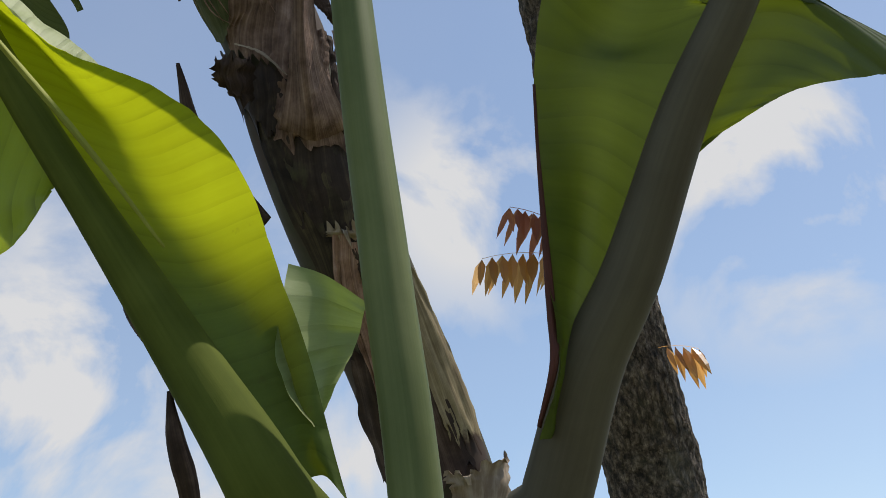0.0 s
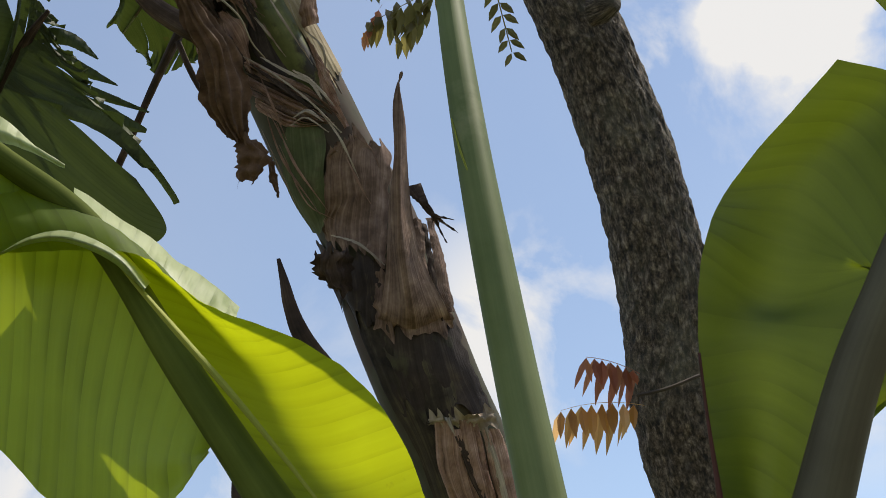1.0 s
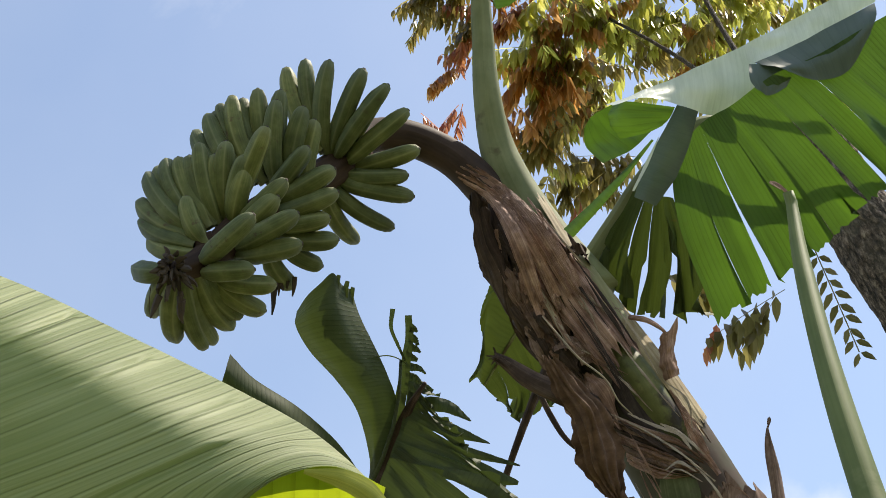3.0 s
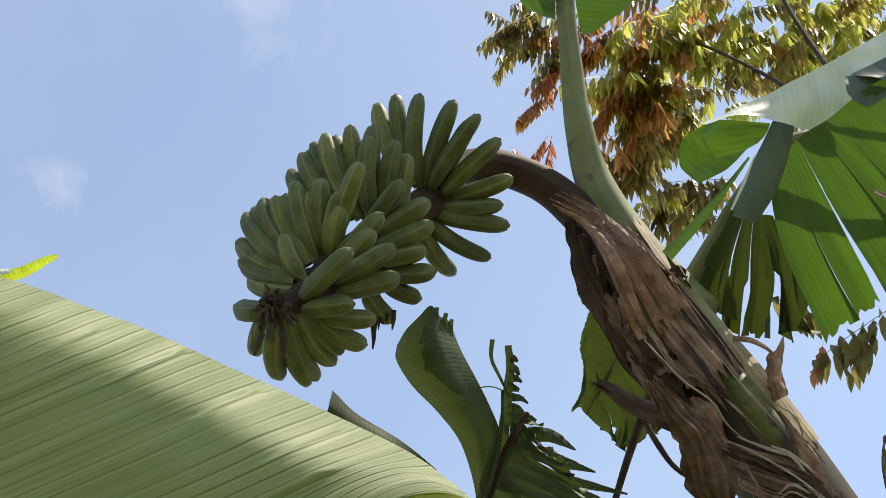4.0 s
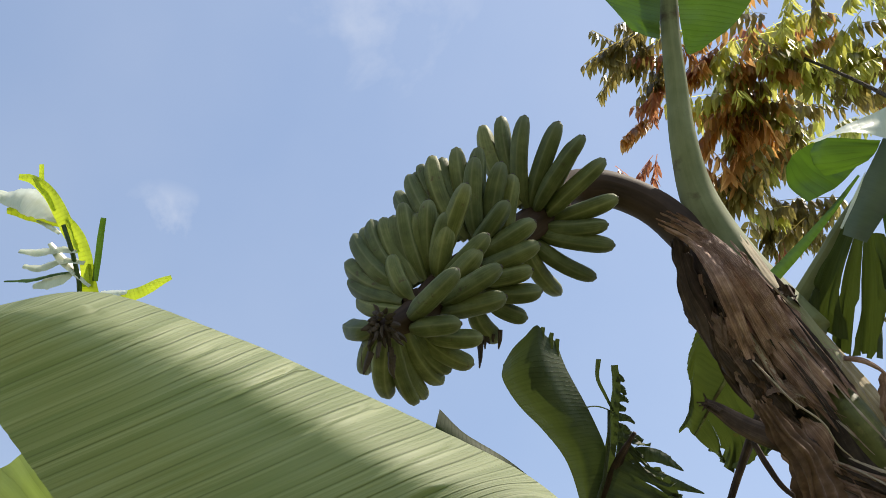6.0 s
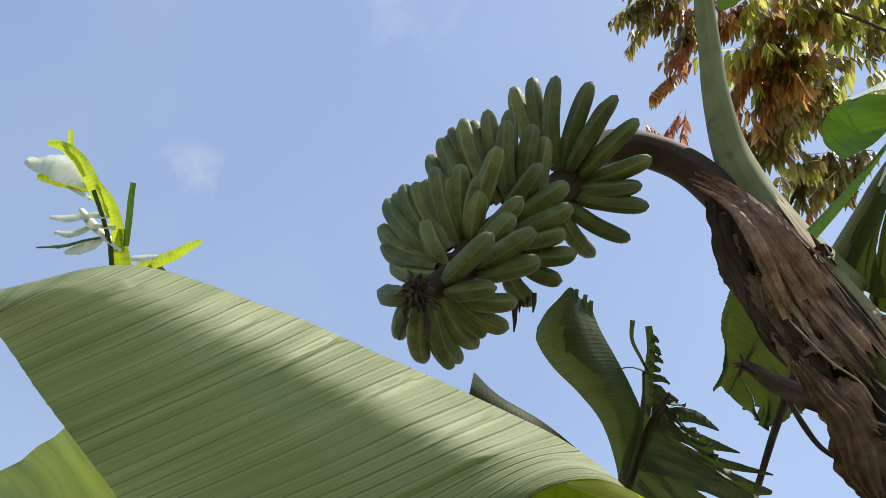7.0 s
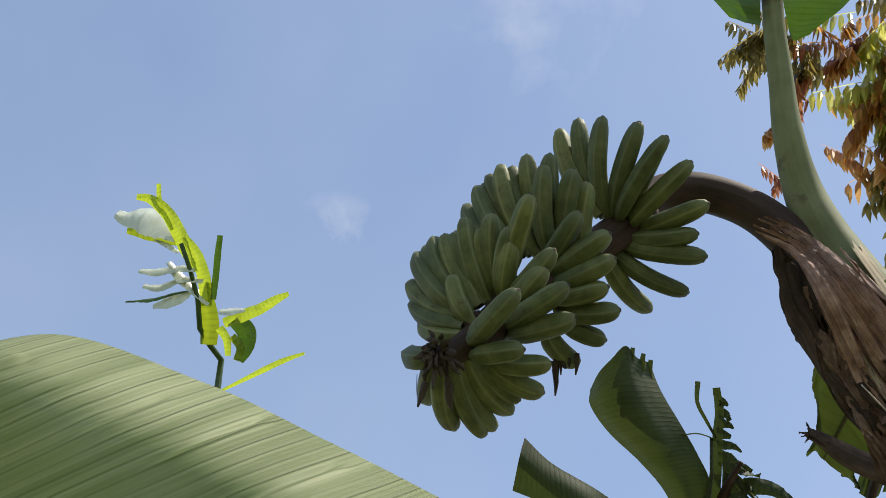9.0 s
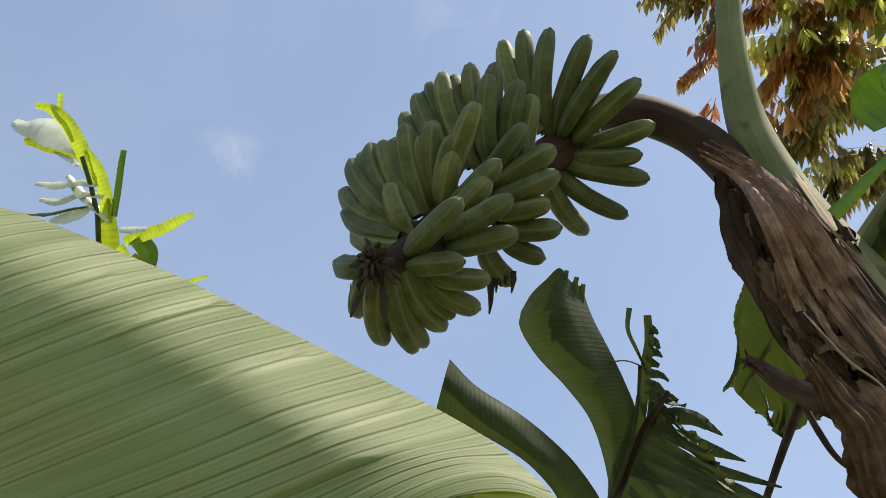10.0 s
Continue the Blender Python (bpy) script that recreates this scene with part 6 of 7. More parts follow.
# ---------- dark torn leaf behind ----------
shady = thing("shaded_banana_leaf", "dark green torn banana leaf in the shade", "banana leaf")
shady.location = (-0.038, -0.018, 0.009)
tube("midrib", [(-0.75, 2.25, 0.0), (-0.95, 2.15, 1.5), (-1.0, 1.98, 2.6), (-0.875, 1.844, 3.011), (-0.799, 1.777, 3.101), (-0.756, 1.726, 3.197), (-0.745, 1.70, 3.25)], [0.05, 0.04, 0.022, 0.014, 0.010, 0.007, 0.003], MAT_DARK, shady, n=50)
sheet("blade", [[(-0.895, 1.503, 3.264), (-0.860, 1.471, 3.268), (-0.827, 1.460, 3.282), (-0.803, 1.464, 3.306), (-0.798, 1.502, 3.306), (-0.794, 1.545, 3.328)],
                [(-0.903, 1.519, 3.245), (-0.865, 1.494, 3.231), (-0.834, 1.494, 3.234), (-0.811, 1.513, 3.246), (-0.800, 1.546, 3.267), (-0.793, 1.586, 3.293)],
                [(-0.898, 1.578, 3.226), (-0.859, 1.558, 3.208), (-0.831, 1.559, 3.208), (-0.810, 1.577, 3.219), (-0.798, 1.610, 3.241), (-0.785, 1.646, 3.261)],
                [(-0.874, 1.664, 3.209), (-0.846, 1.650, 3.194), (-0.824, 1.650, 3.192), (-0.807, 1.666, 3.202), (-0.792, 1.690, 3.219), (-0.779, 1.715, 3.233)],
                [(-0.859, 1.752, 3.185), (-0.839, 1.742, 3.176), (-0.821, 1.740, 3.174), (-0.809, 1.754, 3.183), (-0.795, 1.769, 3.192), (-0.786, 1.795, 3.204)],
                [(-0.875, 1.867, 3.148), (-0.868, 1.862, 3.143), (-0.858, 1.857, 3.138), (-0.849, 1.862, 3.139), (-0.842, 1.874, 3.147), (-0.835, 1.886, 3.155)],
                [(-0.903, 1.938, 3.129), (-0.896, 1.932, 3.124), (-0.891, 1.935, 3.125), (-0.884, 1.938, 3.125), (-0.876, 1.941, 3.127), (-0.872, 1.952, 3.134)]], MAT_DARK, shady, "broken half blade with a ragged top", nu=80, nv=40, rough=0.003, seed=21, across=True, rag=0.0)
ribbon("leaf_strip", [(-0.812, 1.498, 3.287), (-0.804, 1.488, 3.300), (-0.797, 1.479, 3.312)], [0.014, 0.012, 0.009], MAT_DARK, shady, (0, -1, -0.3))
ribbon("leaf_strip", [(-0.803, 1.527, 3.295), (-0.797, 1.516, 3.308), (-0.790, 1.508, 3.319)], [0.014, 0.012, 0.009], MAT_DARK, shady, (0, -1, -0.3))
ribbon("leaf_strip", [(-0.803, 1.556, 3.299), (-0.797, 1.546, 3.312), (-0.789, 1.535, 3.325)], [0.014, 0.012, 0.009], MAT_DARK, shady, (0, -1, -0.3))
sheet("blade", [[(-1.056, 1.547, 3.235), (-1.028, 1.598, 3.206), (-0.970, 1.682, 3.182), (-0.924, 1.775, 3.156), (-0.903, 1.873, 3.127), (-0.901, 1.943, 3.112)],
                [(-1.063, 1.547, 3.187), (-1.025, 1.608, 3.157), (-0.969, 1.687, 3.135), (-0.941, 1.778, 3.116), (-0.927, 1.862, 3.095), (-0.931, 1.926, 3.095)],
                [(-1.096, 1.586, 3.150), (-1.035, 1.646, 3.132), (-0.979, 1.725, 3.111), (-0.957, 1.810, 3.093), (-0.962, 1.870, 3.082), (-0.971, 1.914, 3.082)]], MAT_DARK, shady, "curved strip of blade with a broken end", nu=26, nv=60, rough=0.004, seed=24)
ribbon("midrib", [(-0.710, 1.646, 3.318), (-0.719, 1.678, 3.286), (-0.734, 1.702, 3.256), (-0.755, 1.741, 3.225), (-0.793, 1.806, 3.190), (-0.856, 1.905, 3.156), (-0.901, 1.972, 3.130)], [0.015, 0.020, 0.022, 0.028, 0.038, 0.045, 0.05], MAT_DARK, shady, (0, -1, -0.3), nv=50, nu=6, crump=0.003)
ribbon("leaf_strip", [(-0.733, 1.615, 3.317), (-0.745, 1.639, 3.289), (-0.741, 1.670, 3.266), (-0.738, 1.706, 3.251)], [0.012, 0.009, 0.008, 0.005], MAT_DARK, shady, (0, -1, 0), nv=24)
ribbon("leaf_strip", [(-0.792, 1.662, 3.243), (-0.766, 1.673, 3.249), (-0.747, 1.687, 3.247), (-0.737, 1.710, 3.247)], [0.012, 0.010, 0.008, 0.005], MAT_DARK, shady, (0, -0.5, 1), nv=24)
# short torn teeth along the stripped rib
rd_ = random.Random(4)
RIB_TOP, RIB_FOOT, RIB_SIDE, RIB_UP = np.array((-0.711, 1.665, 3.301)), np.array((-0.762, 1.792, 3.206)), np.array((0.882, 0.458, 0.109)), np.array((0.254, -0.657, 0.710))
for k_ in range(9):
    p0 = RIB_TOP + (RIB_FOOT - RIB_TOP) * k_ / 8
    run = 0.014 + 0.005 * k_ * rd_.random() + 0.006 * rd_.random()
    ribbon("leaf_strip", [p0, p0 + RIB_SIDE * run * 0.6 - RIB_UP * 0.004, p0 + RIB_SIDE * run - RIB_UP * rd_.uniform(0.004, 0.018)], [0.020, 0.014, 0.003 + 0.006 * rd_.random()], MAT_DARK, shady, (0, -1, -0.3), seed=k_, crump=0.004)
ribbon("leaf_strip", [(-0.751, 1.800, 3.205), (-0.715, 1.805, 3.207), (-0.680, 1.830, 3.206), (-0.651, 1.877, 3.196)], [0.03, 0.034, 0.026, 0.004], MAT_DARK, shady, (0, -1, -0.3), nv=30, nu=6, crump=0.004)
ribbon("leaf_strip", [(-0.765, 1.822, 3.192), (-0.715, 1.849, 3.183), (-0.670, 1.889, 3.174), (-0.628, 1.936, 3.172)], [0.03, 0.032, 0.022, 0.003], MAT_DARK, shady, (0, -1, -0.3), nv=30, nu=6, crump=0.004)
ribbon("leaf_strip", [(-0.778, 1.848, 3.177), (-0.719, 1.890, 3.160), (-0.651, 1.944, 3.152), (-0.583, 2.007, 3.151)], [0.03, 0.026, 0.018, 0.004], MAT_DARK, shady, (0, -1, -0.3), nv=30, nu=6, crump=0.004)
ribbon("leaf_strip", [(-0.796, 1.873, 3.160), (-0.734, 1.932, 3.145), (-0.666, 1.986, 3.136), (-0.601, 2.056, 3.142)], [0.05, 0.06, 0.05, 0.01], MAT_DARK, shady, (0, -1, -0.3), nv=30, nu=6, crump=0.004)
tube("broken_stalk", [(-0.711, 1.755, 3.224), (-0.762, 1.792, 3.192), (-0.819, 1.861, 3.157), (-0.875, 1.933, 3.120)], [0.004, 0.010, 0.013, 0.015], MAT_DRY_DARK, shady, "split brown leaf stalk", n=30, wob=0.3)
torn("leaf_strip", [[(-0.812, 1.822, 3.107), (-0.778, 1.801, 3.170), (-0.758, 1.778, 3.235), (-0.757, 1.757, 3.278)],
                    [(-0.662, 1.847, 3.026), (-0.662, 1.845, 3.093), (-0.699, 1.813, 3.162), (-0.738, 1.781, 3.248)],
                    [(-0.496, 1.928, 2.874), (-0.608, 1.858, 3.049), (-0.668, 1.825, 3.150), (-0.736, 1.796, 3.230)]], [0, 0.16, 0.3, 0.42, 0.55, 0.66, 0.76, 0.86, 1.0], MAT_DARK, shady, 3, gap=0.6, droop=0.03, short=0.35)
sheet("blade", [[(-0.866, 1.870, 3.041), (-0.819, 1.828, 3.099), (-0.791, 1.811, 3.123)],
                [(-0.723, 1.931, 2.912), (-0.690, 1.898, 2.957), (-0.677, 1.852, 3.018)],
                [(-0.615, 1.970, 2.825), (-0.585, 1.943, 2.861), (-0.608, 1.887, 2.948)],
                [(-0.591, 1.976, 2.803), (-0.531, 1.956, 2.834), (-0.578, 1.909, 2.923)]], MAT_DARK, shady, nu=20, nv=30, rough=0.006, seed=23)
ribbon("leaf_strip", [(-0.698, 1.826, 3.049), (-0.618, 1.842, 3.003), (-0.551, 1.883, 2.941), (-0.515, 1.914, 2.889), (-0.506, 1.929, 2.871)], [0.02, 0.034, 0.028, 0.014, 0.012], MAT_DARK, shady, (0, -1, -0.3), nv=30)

# ---------- torn leaf of the fruiting plant ----------
torn_leaf = tube("leaf", [(-0.400, 1.658, 3.317), (-0.295, 1.584, 3.392), (-0.208, 1.516, 3.441), (-0.097, 1.470, 3.495), (0.083, 1.560, 3.560), (0.305, 1.600, 3.640), (0.519, 1.620, 3.680)], [0.03, 0.022, 0.018, 0.015, 0.013, 0.011, 0.008], MAT_STALK, plant, "torn green leaf with a sunlit waxy fold", n=40)
torn("leaf_strip", [[(-0.156, 1.419, 3.362), (-0.086, 1.390, 3.410), (-0.022, 1.383, 3.432), (0.060, 1.367, 3.466), (0.149, 1.365, 3.488), (0.252, 1.354, 3.521), (0.366, 1.346, 3.554)],
                    [(-0.170, 1.510, 3.251), (-0.055, 1.495, 3.292), (0.049, 1.481, 3.329), (0.143, 1.465, 3.367), (0.238, 1.460, 3.393), (0.326, 1.460, 3.411), (0.438, 1.441, 3.456)],
                    [(-0.145, 1.670, 3.146), (-0.017, 1.644, 3.179), (0.112, 1.599, 3.233), (0.217, 1.559, 3.278), (0.303, 1.541, 3.293), (0.378, 1.531, 3.297), (0.487, 1.491, 3.342)]], [0, 0.09, 0.16, 0.26, 0.33, 0.44, 0.52, 0.60, 0.70, 0.78, 0.88, 1.0], MAT_BROAD, torn_leaf, 5, gap=0.14, droop=0.03, short=0.05, root=0.22, nu=14, per=9)
sheet("blade", [[(-0.241, 1.263, 3.382), (-0.171, 1.301, 3.440), (-0.094, 1.338, 3.503), (-0.024, 1.373, 3.565), (0.044, 1.407, 3.627)],
                [(-0.232, 1.252, 3.366), (-0.167, 1.294, 3.417), (-0.096, 1.344, 3.460), (-0.032, 1.390, 3.506), (0.043, 1.424, 3.567)],
                [(-0.225, 1.248, 3.358), (-0.163, 1.291, 3.402), (-0.106, 1.354, 3.426), (-0.053, 1.414, 3.451), (0.029, 1.448, 3.511)]], MAT_WAXY_SUNLIT, torn_leaf, "sunlit pale folded edge", nu=16, nv=40, rough=0.004, seed=31)
sheet("blade", [[(0.039, 1.407, 3.626), (0.126, 1.446, 3.704), (0.220, 1.484, 3.785), (0.338, 1.522, 3.875)],
                [(0.033, 1.419, 3.569), (0.123, 1.460, 3.641), (0.215, 1.496, 3.720), (0.325, 1.531, 3.805)]], MAT_WAXY_SUNLIT, torn_leaf, nu=10, nv=40, rough=0.004, seed=34)
# rolled-under part of the fold, its shade painted by the darker material
sheet("blade", [[(0.027, 1.362, 3.508), (0.065, 1.371, 3.511), (0.106, 1.383, 3.511)],
                [(0.021, 1.359, 3.466), (0.055, 1.373, 3.463), (0.098, 1.379, 3.469)],
                [(0.027, 1.370, 3.443), (0.048, 1.385, 3.434), (0.081, 1.385, 3.444)]], MAT_WAXY_SHADED, torn_leaf, "shaded underside of the fold", nu=12, nv=20, rough=0.003, seed=35)
sheet("blade", [[(0.038, 1.370, 3.518), (0.111, 1.372, 3.538), (0.192, 1.369, 3.565), (0.281, 1.366, 3.595)],
                [(0.073, 1.354, 3.472), (0.130, 1.367, 3.477), (0.196, 1.368, 3.495), (0.271, 1.350, 3.536)],
                [(0.090, 1.359, 3.458), (0.136, 1.387, 3.445), (0.196, 1.394, 3.456), (0.250, 1.361, 3.504)]], MAT_WAXY_SHADED, torn_leaf, nu=12, nv=36, rough=0.003, seed=36)
sheet("blade", [[(-0.239, 1.357, 3.490), (-0.276, 1.359, 3.478), (-0.299, 1.371, 3.459)],
                [(-0.213, 1.400, 3.485), (-0.260, 1.403, 3.467), (-0.306, 1.408, 3.449)],
                [(-0.169, 1.412, 3.458), (-0.225, 1.426, 3.427), (-0.281, 1.425, 3.411)]], MAT_BROAD, torn_leaf, "rounded lobe at the end of the fold", nu=16, nv=24, rough=0.003, seed=32)
sheet("blade", [[(-0.233, 1.344, 3.477), (-0.249, 1.356, 3.460), (-0.246, 1.376, 3.441), (-0.237, 1.392, 3.428)],
                [(-0.205, 1.330, 3.455), (-0.216, 1.344, 3.439), (-0.207, 1.367, 3.418), (-0.188, 1.380, 3.412)],
                [(-0.124, 1.358, 3.438), (-0.134, 1.366, 3.427), (-0.145, 1.371, 3.419), (-0.155, 1.374, 3.413)]], MAT_BROAD, torn_leaf, nu=14, nv=30, rough=0.003, seed=33)
ribbon("leaf_strip", [(-0.103, 1.345, 3.414), (-0.141, 1.378, 3.370), (-0.185, 1.410, 3.326), (-0.218, 1.434, 3.292)], [0.042, 0.058, 0.067, 0.046], MAT_WAXY_SHADED, torn_leaf, (0, -1, -0.3), nv=30, nu=8)
ribbon("leaf_strip", [(-0.165, 1.358, 3.368), (-0.195, 1.381, 3.337), (-0.233, 1.408, 3.298)], [0.002, 0.010, 0.006], MAT_WAXY_SUNLIT, torn_leaf, (0, -1, 0.3), nv=20)
ribbon("leaf_strip", [(-0.178, 1.385, 3.395), (-0.243, 1.411, 3.351), (-0.310, 1.433, 3.309), (-0.369, 1.450, 3.274)], [0.005, 0.013, 0.021, 0.027], MAT_SHADE, torn_leaf, (0, -1, -0.3), nv=30, nu=6)
torn("leaf_strip", [[(-0.238, 1.512, 3.410), (-0.201, 1.533, 3.401), (-0.169, 1.547, 3.396)],
                    [(-0.312, 1.550, 3.337), (-0.238, 1.598, 3.311), (-0.155, 1.621, 3.313)],
                    [(-0.357, 1.591, 3.297), (-0.298, 1.708, 3.200), (-0.179, 1.735, 3.209)]], [0, 0.28, 0.46, 0.72, 1.0], MAT_AGED_SHADED, torn_leaf, 12, gap=0.10, droop=0.03, short=0.22, root=0.35, nu=18, per=10, ripple=0.005)
# blade of the upright leaf stalk, widened unseen above to shade the bunch
sheet("blade", [[(-0.310, 0.956, 4.472), (-0.421, 1.147, 4.116), (-0.468, 1.245, 3.945), (-0.487, 1.278, 3.882)],
                [(-0.492, 0.857, 4.501), (-0.550, 1.081, 4.154), (-0.519, 1.218, 3.973), (-0.515, 1.266, 3.894)],
                [(-0.695, 0.733, 4.566), (-0.721, 0.999, 4.199), (-0.592, 1.174, 4.003), (-0.538, 1.253, 3.908)]], MAT_SHADE, stalk, nu=12, nv=40, rough=0.008, seed=35)
sheet("blade", [[(-0.330, 1.044, 4.310), (-0.397, 1.183, 4.083), (-0.433, 1.262, 3.947), (-0.445, 1.321, 3.866)],
                [(-0.237, 1.088, 4.314), (-0.322, 1.219, 4.087), (-0.384, 1.286, 3.949), (-0.436, 1.330, 3.862)],
                [(-0.077, 1.175, 4.341), (-0.206, 1.286, 4.110), (-0.312, 1.342, 3.962), (-0.415, 1.339, 3.878)]], MAT_SHADE, stalk, nu=12, nv=40, rough=0.008, seed=36)
# older leaf behind the stem
old_leaf = tube("leaf", [(-0.532, 2.065, 3.746), (-0.605, 2.126, 3.695), (-0.684, 2.189, 3.653), (-0.761, 2.256, 3.609)], [0.008, 0.006, 0.005, 0.003], MAT_STALK, plant, "ragged shaded leaf behind the stem", n=24)
sheet("blade", [[(-0.532, 2.065, 3.746), (-0.605, 2.126, 3.695), (-0.684, 2.189, 3.653), (-0.761, 2.256, 3.609)],
                [(-0.555, 2.035, 3.744), (-0.630, 2.077, 3.694), (-0.705, 2.151, 3.645), (-0.765, 2.240, 3.606)],
                [(-0.599, 2.013, 3.738), (-0.666, 2.039, 3.707), (-0.721, 2.128, 3.656), (-0.775, 2.233, 3.621)],
                [(-0.659, 2.005, 3.739), (-0.717, 2.082, 3.684), (-0.735, 2.187, 3.640), (-0.797, 2.250, 3.623)]], MAT_AGED_SHADED, old_leaf, "ragged shaded leaf behind the stem", nu=26, nv=60, rough=0.010, ripple=0.003, waves=5, seed=37, rag=0.9)
torn("leaf_strip", [[(-0.532, 2.065, 3.746), (-0.605, 2.126, 3.695), (-0.684, 2.189, 3.653), (-0.761, 2.256, 3.609)],
                [(-0.537, 2.150, 3.685), (-0.601, 2.210, 3.653), (-0.672, 2.258, 3.629), (-0.754, 2.298, 3.606)],
                [(-0.541, 2.254, 3.622), (-0.599, 2.299, 3.607), (-0.672, 2.327, 3.598), (-0.752, 2.338, 3.601)],
                [(-0.564, 2.324, 3.576), (-0.630, 2.353, 3.571), (-0.721, 2.405, 3.561), (-0.759, 2.347, 3.618)]], [0, 0.18, 0.34, 0.5, 0.66, 0.82, 1.0], MAT_AGED_SHADED, old_leaf, 8, gap=0.12, droop=0.02, short=0.12, root=0.45, nu=16)
tube("dead_stalk", [(-0.541, 2.010, 3.428), (-0.581, 2.039, 3.381), (-0.640, 2.102, 3.322), (-0.699, 2.167, 3.261), (-0.816, 2.308, 3.159)], [0.012, 0.009, 0.008, 0.008, 0.008], MAT_DRY_DARK, plant, n=30, wob=0.2)
tube("dead_stalk", [(-0.572, 2.025, 3.369), (-0.555, 2.060, 3.320), (-0.531, 2.096, 3.274), (-0.485, 2.133, 3.240)], [0.006, 0.007, 0.006, 0.006], MAT_DRY_DARK, plant, n=24, wob=0.2)

# ---------- far sprout ----------
sprout = thing("banana_sprout", "sunlit yellow-green torn top of a distant banana leaf", "banana leaf")
sprout.location = (0.05, 0.0, 0.0)
tube("midrib", [(-3.0, 2.6, 0.0), (-3.05, 2.45, 2.6), (-3.036, 2.283, 4.568), (-3.026, 2.130, 4.702), (-2.995, 2.038, 4.797), (-2.985, 1.943, 4.882), (-2.986, 1.859, 4.952)], [0.07, 0.06, 0.030, 0.028, 0.022, 0.014, 0.008], MAT_SHADE, sprout, n=50)
ribbon("leaf_strip", [(-2.970, 1.951, 4.883), (-2.981, 1.845, 4.967), (-3.000, 1.760, 5.028), (-3.027, 1.689, 5.045), (-3.064, 1.654, 5.041)], [0.021, 0.054, 0.054, 0.046, 0.021], MAT_SHOOT, sprout, (0.45, -0.65, -0.5), seed=1, crump=0.005, nu=6)
ribbon("leaf_strip", [(-2.999, 1.810, 4.986), (-3.013, 1.728, 5.048), (-2.996, 1.674, 5.103)], [0.017, 0.019, 0.017], MAT_SHOOT, sprout, (0.45, -0.65, -0.5), seed=2, crump=0.002, nu=6)
ribbon("leaf_strip", [(-2.996, 1.861, 4.974), (-3.033, 1.791, 5.013), (-3.088, 1.733, 5.032), (-3.152, 1.699, 5.026), (-3.180, 1.675, 5.032)], [0.028, 0.146, 0.185, 0.135, 0.045], MAT_WAXY_SUNLIT, sprout, (0.6, -0.75, 0.25), seed=3, crump=0.01, nu=6)
ribbon("leaf_strip", [(-3.017, 1.881, 4.987), (-3.070, 1.819, 5.011), (-3.132, 1.778, 5.013), (-3.188, 1.749, 5.008)], [0.021, 0.083, 0.071, 0.021], MAT_YOUNG, sprout, (0.45, -0.65, -0.5), seed=16, crump=0.006, nu=6)
ribbon("leaf_strip", [(-3.004, 1.874, 4.929), (-3.033, 1.837, 4.945), (-3.068, 1.802, 4.956)], [0.022, 0.032, 0.013], MAT_WAXY_SUNLIT, sprout, (0.6, -0.75, 0.25), seed=4, crump=0.003, nu=6)
ribbon("leaf_strip", [(-2.967, 1.944, 4.890), (-3.020, 1.911, 4.890), (-3.097, 1.879, 4.876), (-3.155, 1.846, 4.872)], [0.037, 0.054, 0.062, 0.026], MAT_WAXY_SUNLIT, sprout, (0.6, -0.75, 0.25), seed=5, crump=0.004, nu=6)
ribbon("leaf_strip", [(-2.952, 1.986, 4.864), (-3.023, 1.943, 4.862), (-3.104, 1.922, 4.836), (-3.158, 1.890, 4.834)], [0.037, 0.045, 0.062, 0.026], MAT_WAXY_SUNLIT, sprout, (0.6, -0.75, 0.25), seed=6, crump=0.004, nu=6)
ribbon("leaf_strip", [(-2.992, 1.990, 4.839), (-3.041, 1.984, 4.818), (-3.091, 1.970, 4.802), (-3.148, 1.956, 4.783)], [0.026, 0.072, 0.080, 0.026], MAT_WAXY_SUNLIT, sprout, (0.6, -0.75, 0.25), seed=7, crump=0.004, nu=6)
ribbon("leaf_strip", [(-2.989, 1.994, 4.836), (-3.079, 1.973, 4.835), (-3.158, 1.947, 4.814), (-3.248, 1.905, 4.801)], [0.012, 0.025, 0.033, 0.010], MAT_SHADE, sprout, (0.6, -0.75, 0.25), seed=8, crump=0.004, nu=6)
ribbon("leaf_strip", [(-2.959, 2.054, 4.803), (-2.997, 1.987, 4.839), (-3.028, 1.928, 4.871), (-3.046, 1.881, 4.902)], [0.026, 0.042, 0.054, 0.026], MAT_WAXY_SUNLIT, sprout, (0.6, -0.75, 0.25), seed=9, crump=0.004, nu=6)
ribbon("leaf_strip", [(-2.969, 2.052, 4.799), (-2.949, 1.979, 4.871), (-2.950, 1.903, 4.934), (-2.967, 1.849, 4.971)], [0.046, 0.050, 0.046, 0.021], MAT_SHOOT, sprout, (0.45, -0.65, -0.5), seed=10, crump=0.004, nu=6)
ribbon("leaf_strip", [(-3.007, 2.148, 4.697), (-2.978, 2.097, 4.756), (-2.959, 2.040, 4.814), (-2.936, 2.002, 4.858)], [0.062, 0.071, 0.054, 0.025], MAT_YOUNG, sprout, (0.45, -0.65, -0.5), seed=11, crump=0.006, nu=6)
ribbon("leaf_strip", [(-2.941, 2.050, 4.815), (-2.901, 1.988, 4.889), (-2.873, 1.944, 4.941), (-2.849, 1.910, 4.983)], [0.021, 0.025, 0.025, 0.021], MAT_SHADE, sprout, (0.45, -0.65, -0.5), seed=12, crump=0.002, nu=6)
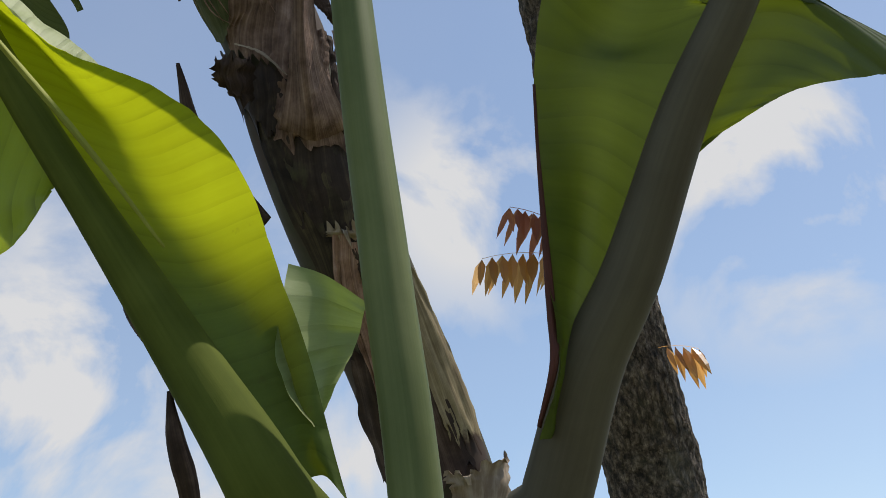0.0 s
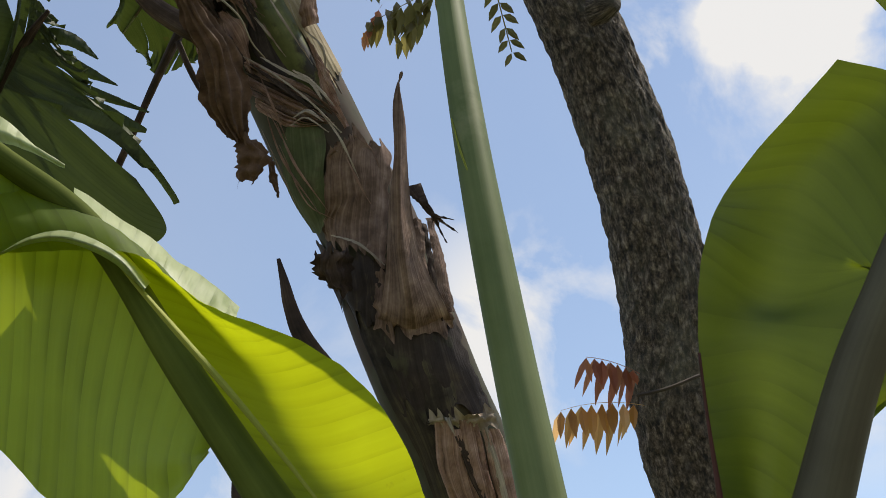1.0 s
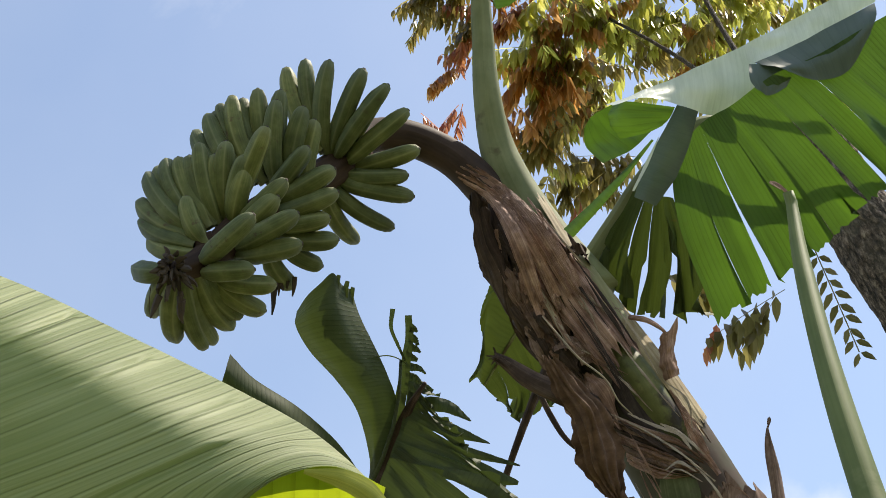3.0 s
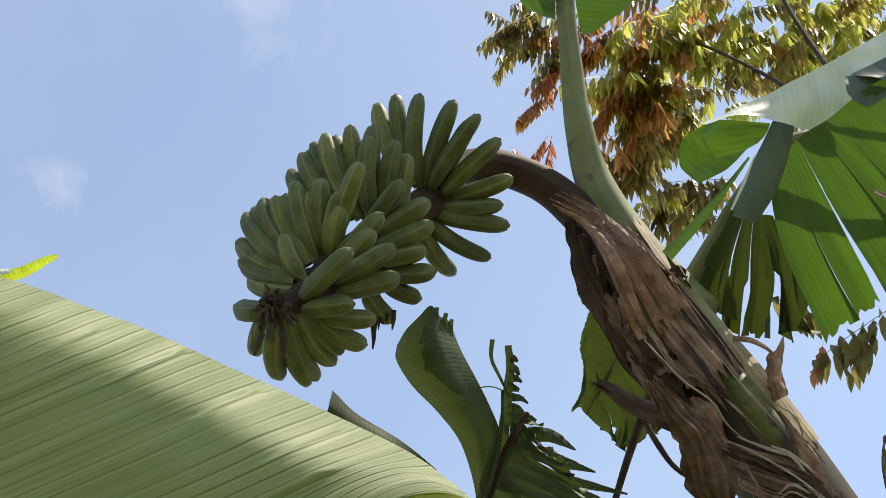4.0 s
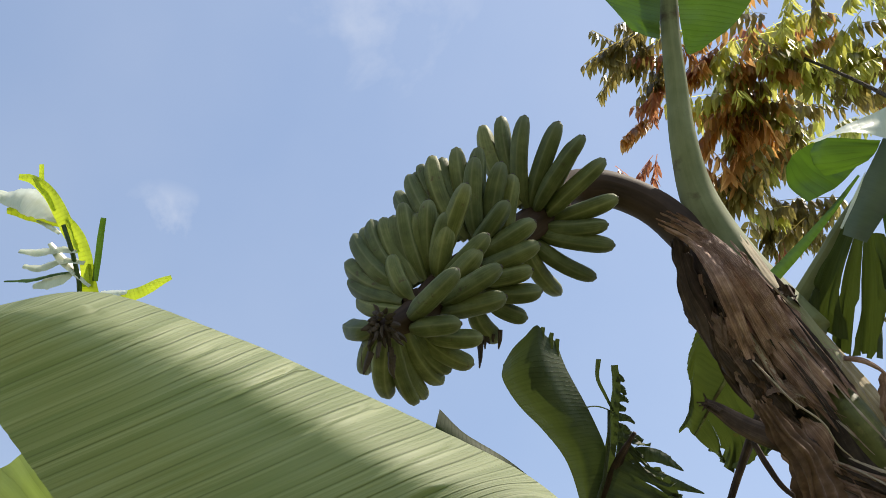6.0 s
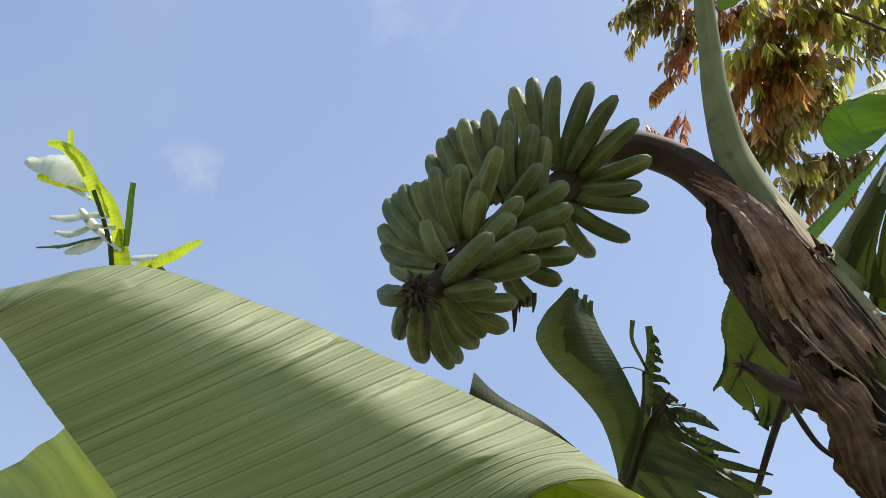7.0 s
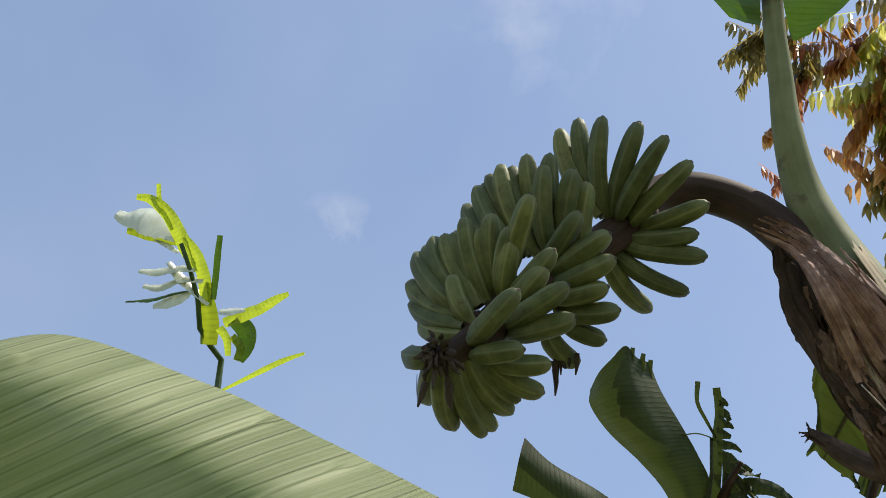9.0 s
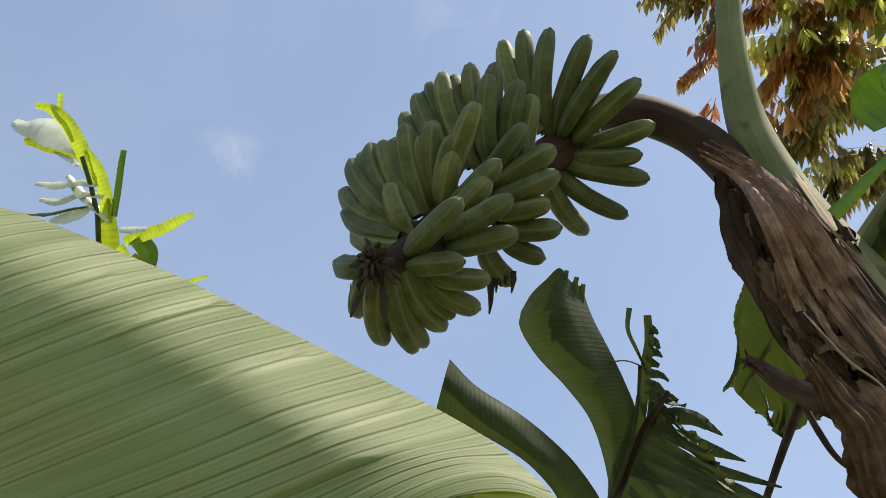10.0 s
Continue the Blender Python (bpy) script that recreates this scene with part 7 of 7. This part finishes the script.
ribbon("leaf_strip", [(-2.935, 2.087, 4.788), (-2.902, 2.104, 4.791), (-2.846, 2.130, 4.798)], [0.037, 0.054, 0.026], MAT_WAXY_SUNLIT, sprout, (0.6, -0.75, 0.25), seed=13, crump=0.003, nu=6)
ribbon("leaf_strip", [(-2.933, 2.124, 4.757), (-2.871, 2.137, 4.779), (-2.800, 2.155, 4.803), (-2.736, 2.162, 4.831), (-2.688, 2.171, 4.849)], [0.037, 0.050, 0.042, 0.037, 0.017], MAT_SHOOT, sprout, (0.45, -0.65, -0.5), seed=14, crump=0.004, nu=6)
ribbon("leaf_strip", [(-2.889, 2.136, 4.771), (-2.879, 2.200, 4.751), (-2.904, 2.237, 4.706), (-2.934, 2.254, 4.675)], [0.062, 0.071, 0.062, 0.029], MAT_SHADE, sprout, (0.45, -0.65, -0.5), seed=15, crump=0.008, nu=6)
ribbon("leaf_strip", [(-2.952, 2.127, 4.744), (-2.940, 2.167, 4.717), (-2.953, 2.210, 4.674)], [0.033, 0.029, 0.021], MAT_SHOOT, sprout, (0.45, -0.65, -0.5), seed=17, crump=0.004, nu=6)
ribbon("leaf_strip", [(-2.919, 2.170, 4.726), (-2.903, 2.212, 4.699), (-2.932, 2.235, 4.664)], [0.029, 0.033, 0.021], MAT_YOUNG, sprout, (0.45, -0.65, -0.5), seed=18, crump=0.006, nu=6)
ribbon("leaf_strip", [(-3.037, 2.295, 4.599), (-2.940, 2.304, 4.629), (-2.837, 2.308, 4.653), (-2.771, 2.320, 4.678), (-2.700, 2.339, 4.700)], [0.010, 0.015, 0.021, 0.021, 0.010], MAT_SHOOT, sprout, (0.45, -0.65, -0.5), seed=19, crump=0.002, nu=6)

# ---------- tree ----------
tree = thing("tree", "leaning rough-barked tree with bronze and green feathery leaves", "tree")
TRUNK = [(1.12, 5.1, -0.05), (0.98, 4.75, 1.2), (0.86, 4.45, 2.4), (0.785, 4.255, 2.8), (0.708, 4.077, 3.2), (0.713, 3.90, 3.6), (0.665, 3.73, 4.0), (0.572, 3.567, 4.4), (0.462, 3.45, 4.75), (0.385, 3.40, 5.1), (0.35, 3.38, 5.6)]
tube("trunk", TRUNK, [0.26, 0.21, 0.172, 0.170, 0.170, 0.166, 0.164, 0.158, 0.146, 0.13, 0.11], MAT_BARK, tree, "rough grey-brown bark", n=700, sides=150, wob=0.05, bark=0.0075)
tube("knot", [(0.560, 3.300, 4.385), (0.605, 3.262, 4.368), (0.626, 3.242, 4.362)], [0.06, 0.05, 0.028], MAT_BARK, tree, n=16, sides=20, wob=0.3, bark=0.006)
tube("wire", [(0.515, 3.698, 3.119), (0.604, 3.655, 3.113), (0.702, 3.660, 3.143), (0.774, 3.708, 3.181)], [0.006, 0.006, 0.006, 0.006], MAT_TIP, tree, "old wire round the trunk", n=20, sides=8)


def compound_leaf(base, way, length, pairs, leaflet, mat, seed, parent, droop=0.6, hang=1.0, face=None, broad=0.13):
    """A feathery leaf: a thin stalk with pairs of pointed, folded leaflets that hang from it."""
    rnd = random.Random(seed)
    way = np.array(way, float) / np.linalg.norm(way)
    verts, faces = [], []
    n = pairs + 2
    p, spine, d = np.array(base, float), [], way.copy()
    for i in range(n):
        spine.append(p.copy())
        d = d + np.array((0, 0, -droop / n))
        d /= np.linalg.norm(d)
        p = p + d * length / n
    spine = np.array(spine)
    tg = np.gradient(spine, axis=0)
    tg /= np.linalg.norm(tg, axis=1)[:, None]
    for i in range(n - 1):
        side = np.cross(tg[i], (0.02, 0.01, 1) if abs(tg[i][2]) < 0.9 else (0.1, -1, 0))
        side /= np.linalg.norm(side) + 1e-9
        q = len(verts)
        for e in (0, 1):
            for s_ in (-1, 1):
                verts.append(spine[i + e] + side * s_ * 0.0022)
        faces.append((q, q + 1, q + 3, q + 2))
    for i in range(1, n):
        side = np.cross(tg[i], (0.02, 0.01, 1) if abs(tg[i][2]) < 0.9 else (0.1, -1, 0))
        side /= np.linalg.norm(side) + 1e-9
        f = i / n
        size = leaflet * (0.65 + 0.75 * math.sin(math.pi * min(1, f * 0.8 + 0.12))) * rnd.uniform(0.85, 1.12)
        for s_ in (-1, 1):
            lw = side * s_ * rnd.uniform(0.4, 0.9) + tg[i] * rnd.uniform(0.2, 0.5) + np.array((0, 0, -rnd.uniform(0.7, 1.7) * hang))
            lw /= np.linalg.norm(lw)
            wd = np.cross(lw, side * s_ * 0.4 + np.array((rnd.uniform(-.4, .4), rnd.uniform(-.4, .4), 1)))
            if face is not None:
                wd = np.cross(lw, np.array(face) + np.array([rnd.uniform(-.5, .5) for _ in range(3)]))
            wd /= np.linalg.norm(wd) + 1e-9
            nr = np.cross(lw, wd)
            b0 = spine[i] + lw * 0.004
            q = len(verts)
            bend = np.array((0, 0, -1)) * size * 0.16
            half = size * broad
            verts += [b0, b0 + lw * size * 0.35, b0 + lw * size * 0.72 + bend * 0.4, b0 + lw * size + bend]
            for e in (-1, 1):
                verts += [b0 + lw * size * 0.30 + wd * e * half + nr * half * 0.35, b0 + lw * size * 0.68 + wd * e * half * 0.8 + nr * half * 0.3 + bend * 0.3]
            for e in (4, 6):
                fs = [(q, q + e, q + 1), (q + 1, q + e, q + e + 1, q + 2), (q + 2, q + e + 1, q + 3)]
                faces += fs if e == 4 else [f_[::-1] for f_ in fs]
    return mesh_object("compound_leaf", verts, faces, None, mat, parent, smooth=False)


boughs = []
for p0, p1, p2, r0 in (((0.50, 3.50, 4.6), (0.75, 3.45, 5.3), (1.25, 3.9, 6.2), 0.016), ((0.36, 3.42, 5.0), (0.0, 3.50, 6.1), (-0.55, 3.6, 7.1), 0.018), ((0.32, 3.40, 5.2), (0.1, 3.45, 6.6), (0.05, 3.5, 7.8), 0.018)):
    boughs.append(tube("limb", [p0, p1, p2], [r0, r0 * 0.6, r0 * 0.3], MAT_BARK, tree, n=20, sides=10, wob=0.1))
rt = random.Random(7)
# leaf sprays of the crown: where, reach, number, share of bronze, of red, of shade-darkened, length of a leaflet
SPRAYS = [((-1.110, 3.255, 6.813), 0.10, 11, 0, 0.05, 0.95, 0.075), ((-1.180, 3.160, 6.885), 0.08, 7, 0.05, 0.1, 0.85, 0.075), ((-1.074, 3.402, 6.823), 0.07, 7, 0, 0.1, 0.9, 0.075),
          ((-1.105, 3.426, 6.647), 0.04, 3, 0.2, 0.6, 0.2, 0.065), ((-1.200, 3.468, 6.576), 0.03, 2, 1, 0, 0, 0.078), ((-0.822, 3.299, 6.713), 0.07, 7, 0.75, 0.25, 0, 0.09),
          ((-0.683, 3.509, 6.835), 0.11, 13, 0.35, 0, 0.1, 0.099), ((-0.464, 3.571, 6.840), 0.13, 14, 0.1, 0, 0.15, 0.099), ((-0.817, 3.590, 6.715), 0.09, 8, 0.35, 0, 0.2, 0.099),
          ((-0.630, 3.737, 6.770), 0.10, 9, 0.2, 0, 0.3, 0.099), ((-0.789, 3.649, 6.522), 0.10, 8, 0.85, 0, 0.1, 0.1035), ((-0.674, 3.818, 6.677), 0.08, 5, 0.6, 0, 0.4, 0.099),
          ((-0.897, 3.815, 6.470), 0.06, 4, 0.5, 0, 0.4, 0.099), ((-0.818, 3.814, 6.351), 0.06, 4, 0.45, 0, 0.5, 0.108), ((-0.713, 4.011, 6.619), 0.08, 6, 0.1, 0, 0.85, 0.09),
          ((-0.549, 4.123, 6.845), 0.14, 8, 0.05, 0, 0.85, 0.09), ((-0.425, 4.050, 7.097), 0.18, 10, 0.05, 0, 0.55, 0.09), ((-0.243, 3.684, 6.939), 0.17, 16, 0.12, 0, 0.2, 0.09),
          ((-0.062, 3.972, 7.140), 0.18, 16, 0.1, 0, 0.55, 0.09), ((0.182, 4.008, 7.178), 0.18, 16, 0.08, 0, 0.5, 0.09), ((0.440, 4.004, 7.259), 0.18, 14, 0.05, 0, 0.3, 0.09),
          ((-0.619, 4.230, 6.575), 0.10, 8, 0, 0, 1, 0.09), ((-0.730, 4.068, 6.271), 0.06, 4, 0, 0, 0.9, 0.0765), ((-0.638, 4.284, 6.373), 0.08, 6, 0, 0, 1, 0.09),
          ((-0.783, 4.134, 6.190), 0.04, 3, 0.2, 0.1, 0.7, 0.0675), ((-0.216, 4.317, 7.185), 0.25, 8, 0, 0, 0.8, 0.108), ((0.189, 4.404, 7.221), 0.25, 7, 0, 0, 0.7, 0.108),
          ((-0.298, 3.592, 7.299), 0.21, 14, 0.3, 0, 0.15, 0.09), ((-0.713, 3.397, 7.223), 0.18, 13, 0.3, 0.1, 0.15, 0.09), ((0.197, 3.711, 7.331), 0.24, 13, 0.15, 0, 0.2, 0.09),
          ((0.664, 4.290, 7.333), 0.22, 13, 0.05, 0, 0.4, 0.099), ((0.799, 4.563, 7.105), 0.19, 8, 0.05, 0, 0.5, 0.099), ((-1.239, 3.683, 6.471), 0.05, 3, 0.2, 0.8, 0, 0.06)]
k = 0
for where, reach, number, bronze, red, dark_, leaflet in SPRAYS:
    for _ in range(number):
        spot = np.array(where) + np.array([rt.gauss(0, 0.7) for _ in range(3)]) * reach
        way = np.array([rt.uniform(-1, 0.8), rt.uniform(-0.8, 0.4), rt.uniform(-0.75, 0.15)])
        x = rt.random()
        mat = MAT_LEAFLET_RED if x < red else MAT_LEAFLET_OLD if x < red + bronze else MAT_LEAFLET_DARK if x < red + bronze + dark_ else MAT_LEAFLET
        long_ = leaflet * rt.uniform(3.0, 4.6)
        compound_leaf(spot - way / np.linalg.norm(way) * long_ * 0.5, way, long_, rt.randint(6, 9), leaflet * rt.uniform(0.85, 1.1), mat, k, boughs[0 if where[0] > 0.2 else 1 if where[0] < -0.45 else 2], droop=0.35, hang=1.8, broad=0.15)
        k += 1
compound_leaf((0.555, 3.848, 3.142), (-0.9, -0.2, 0.25), 0.33, 7, 0.105, MAT_LEAFLET_OLD, 901, tree)
compound_leaf((0.554, 3.805, 3.238), (-0.7, -0.2, 0.5), 0.22, 6, 0.095, MAT_LEAFLET_RED, 902, tree)
compound_leaf((0.843, 3.971, 2.838), (0.9, -0.2, 0.1), 0.16, 4, 0.09, MAT_LEAFLET_OLD, 903, tree)


def leaf_from(a, b, pairs, leaflet, mat, seed, droop=0.15, hang=1.0):
    """A feathery leaf whose stalk runs from a to about b."""
    a, b = np.array(a), np.array(b)
    return compound_leaf(a, b - a + np.array((0, 0, droop * 0.4)) * np.linalg.norm(b - a), np.linalg.norm(b - a), pairs, leaflet, mat, seed, tree, droop, hang, (0, -0.7, -0.7), 0.20)


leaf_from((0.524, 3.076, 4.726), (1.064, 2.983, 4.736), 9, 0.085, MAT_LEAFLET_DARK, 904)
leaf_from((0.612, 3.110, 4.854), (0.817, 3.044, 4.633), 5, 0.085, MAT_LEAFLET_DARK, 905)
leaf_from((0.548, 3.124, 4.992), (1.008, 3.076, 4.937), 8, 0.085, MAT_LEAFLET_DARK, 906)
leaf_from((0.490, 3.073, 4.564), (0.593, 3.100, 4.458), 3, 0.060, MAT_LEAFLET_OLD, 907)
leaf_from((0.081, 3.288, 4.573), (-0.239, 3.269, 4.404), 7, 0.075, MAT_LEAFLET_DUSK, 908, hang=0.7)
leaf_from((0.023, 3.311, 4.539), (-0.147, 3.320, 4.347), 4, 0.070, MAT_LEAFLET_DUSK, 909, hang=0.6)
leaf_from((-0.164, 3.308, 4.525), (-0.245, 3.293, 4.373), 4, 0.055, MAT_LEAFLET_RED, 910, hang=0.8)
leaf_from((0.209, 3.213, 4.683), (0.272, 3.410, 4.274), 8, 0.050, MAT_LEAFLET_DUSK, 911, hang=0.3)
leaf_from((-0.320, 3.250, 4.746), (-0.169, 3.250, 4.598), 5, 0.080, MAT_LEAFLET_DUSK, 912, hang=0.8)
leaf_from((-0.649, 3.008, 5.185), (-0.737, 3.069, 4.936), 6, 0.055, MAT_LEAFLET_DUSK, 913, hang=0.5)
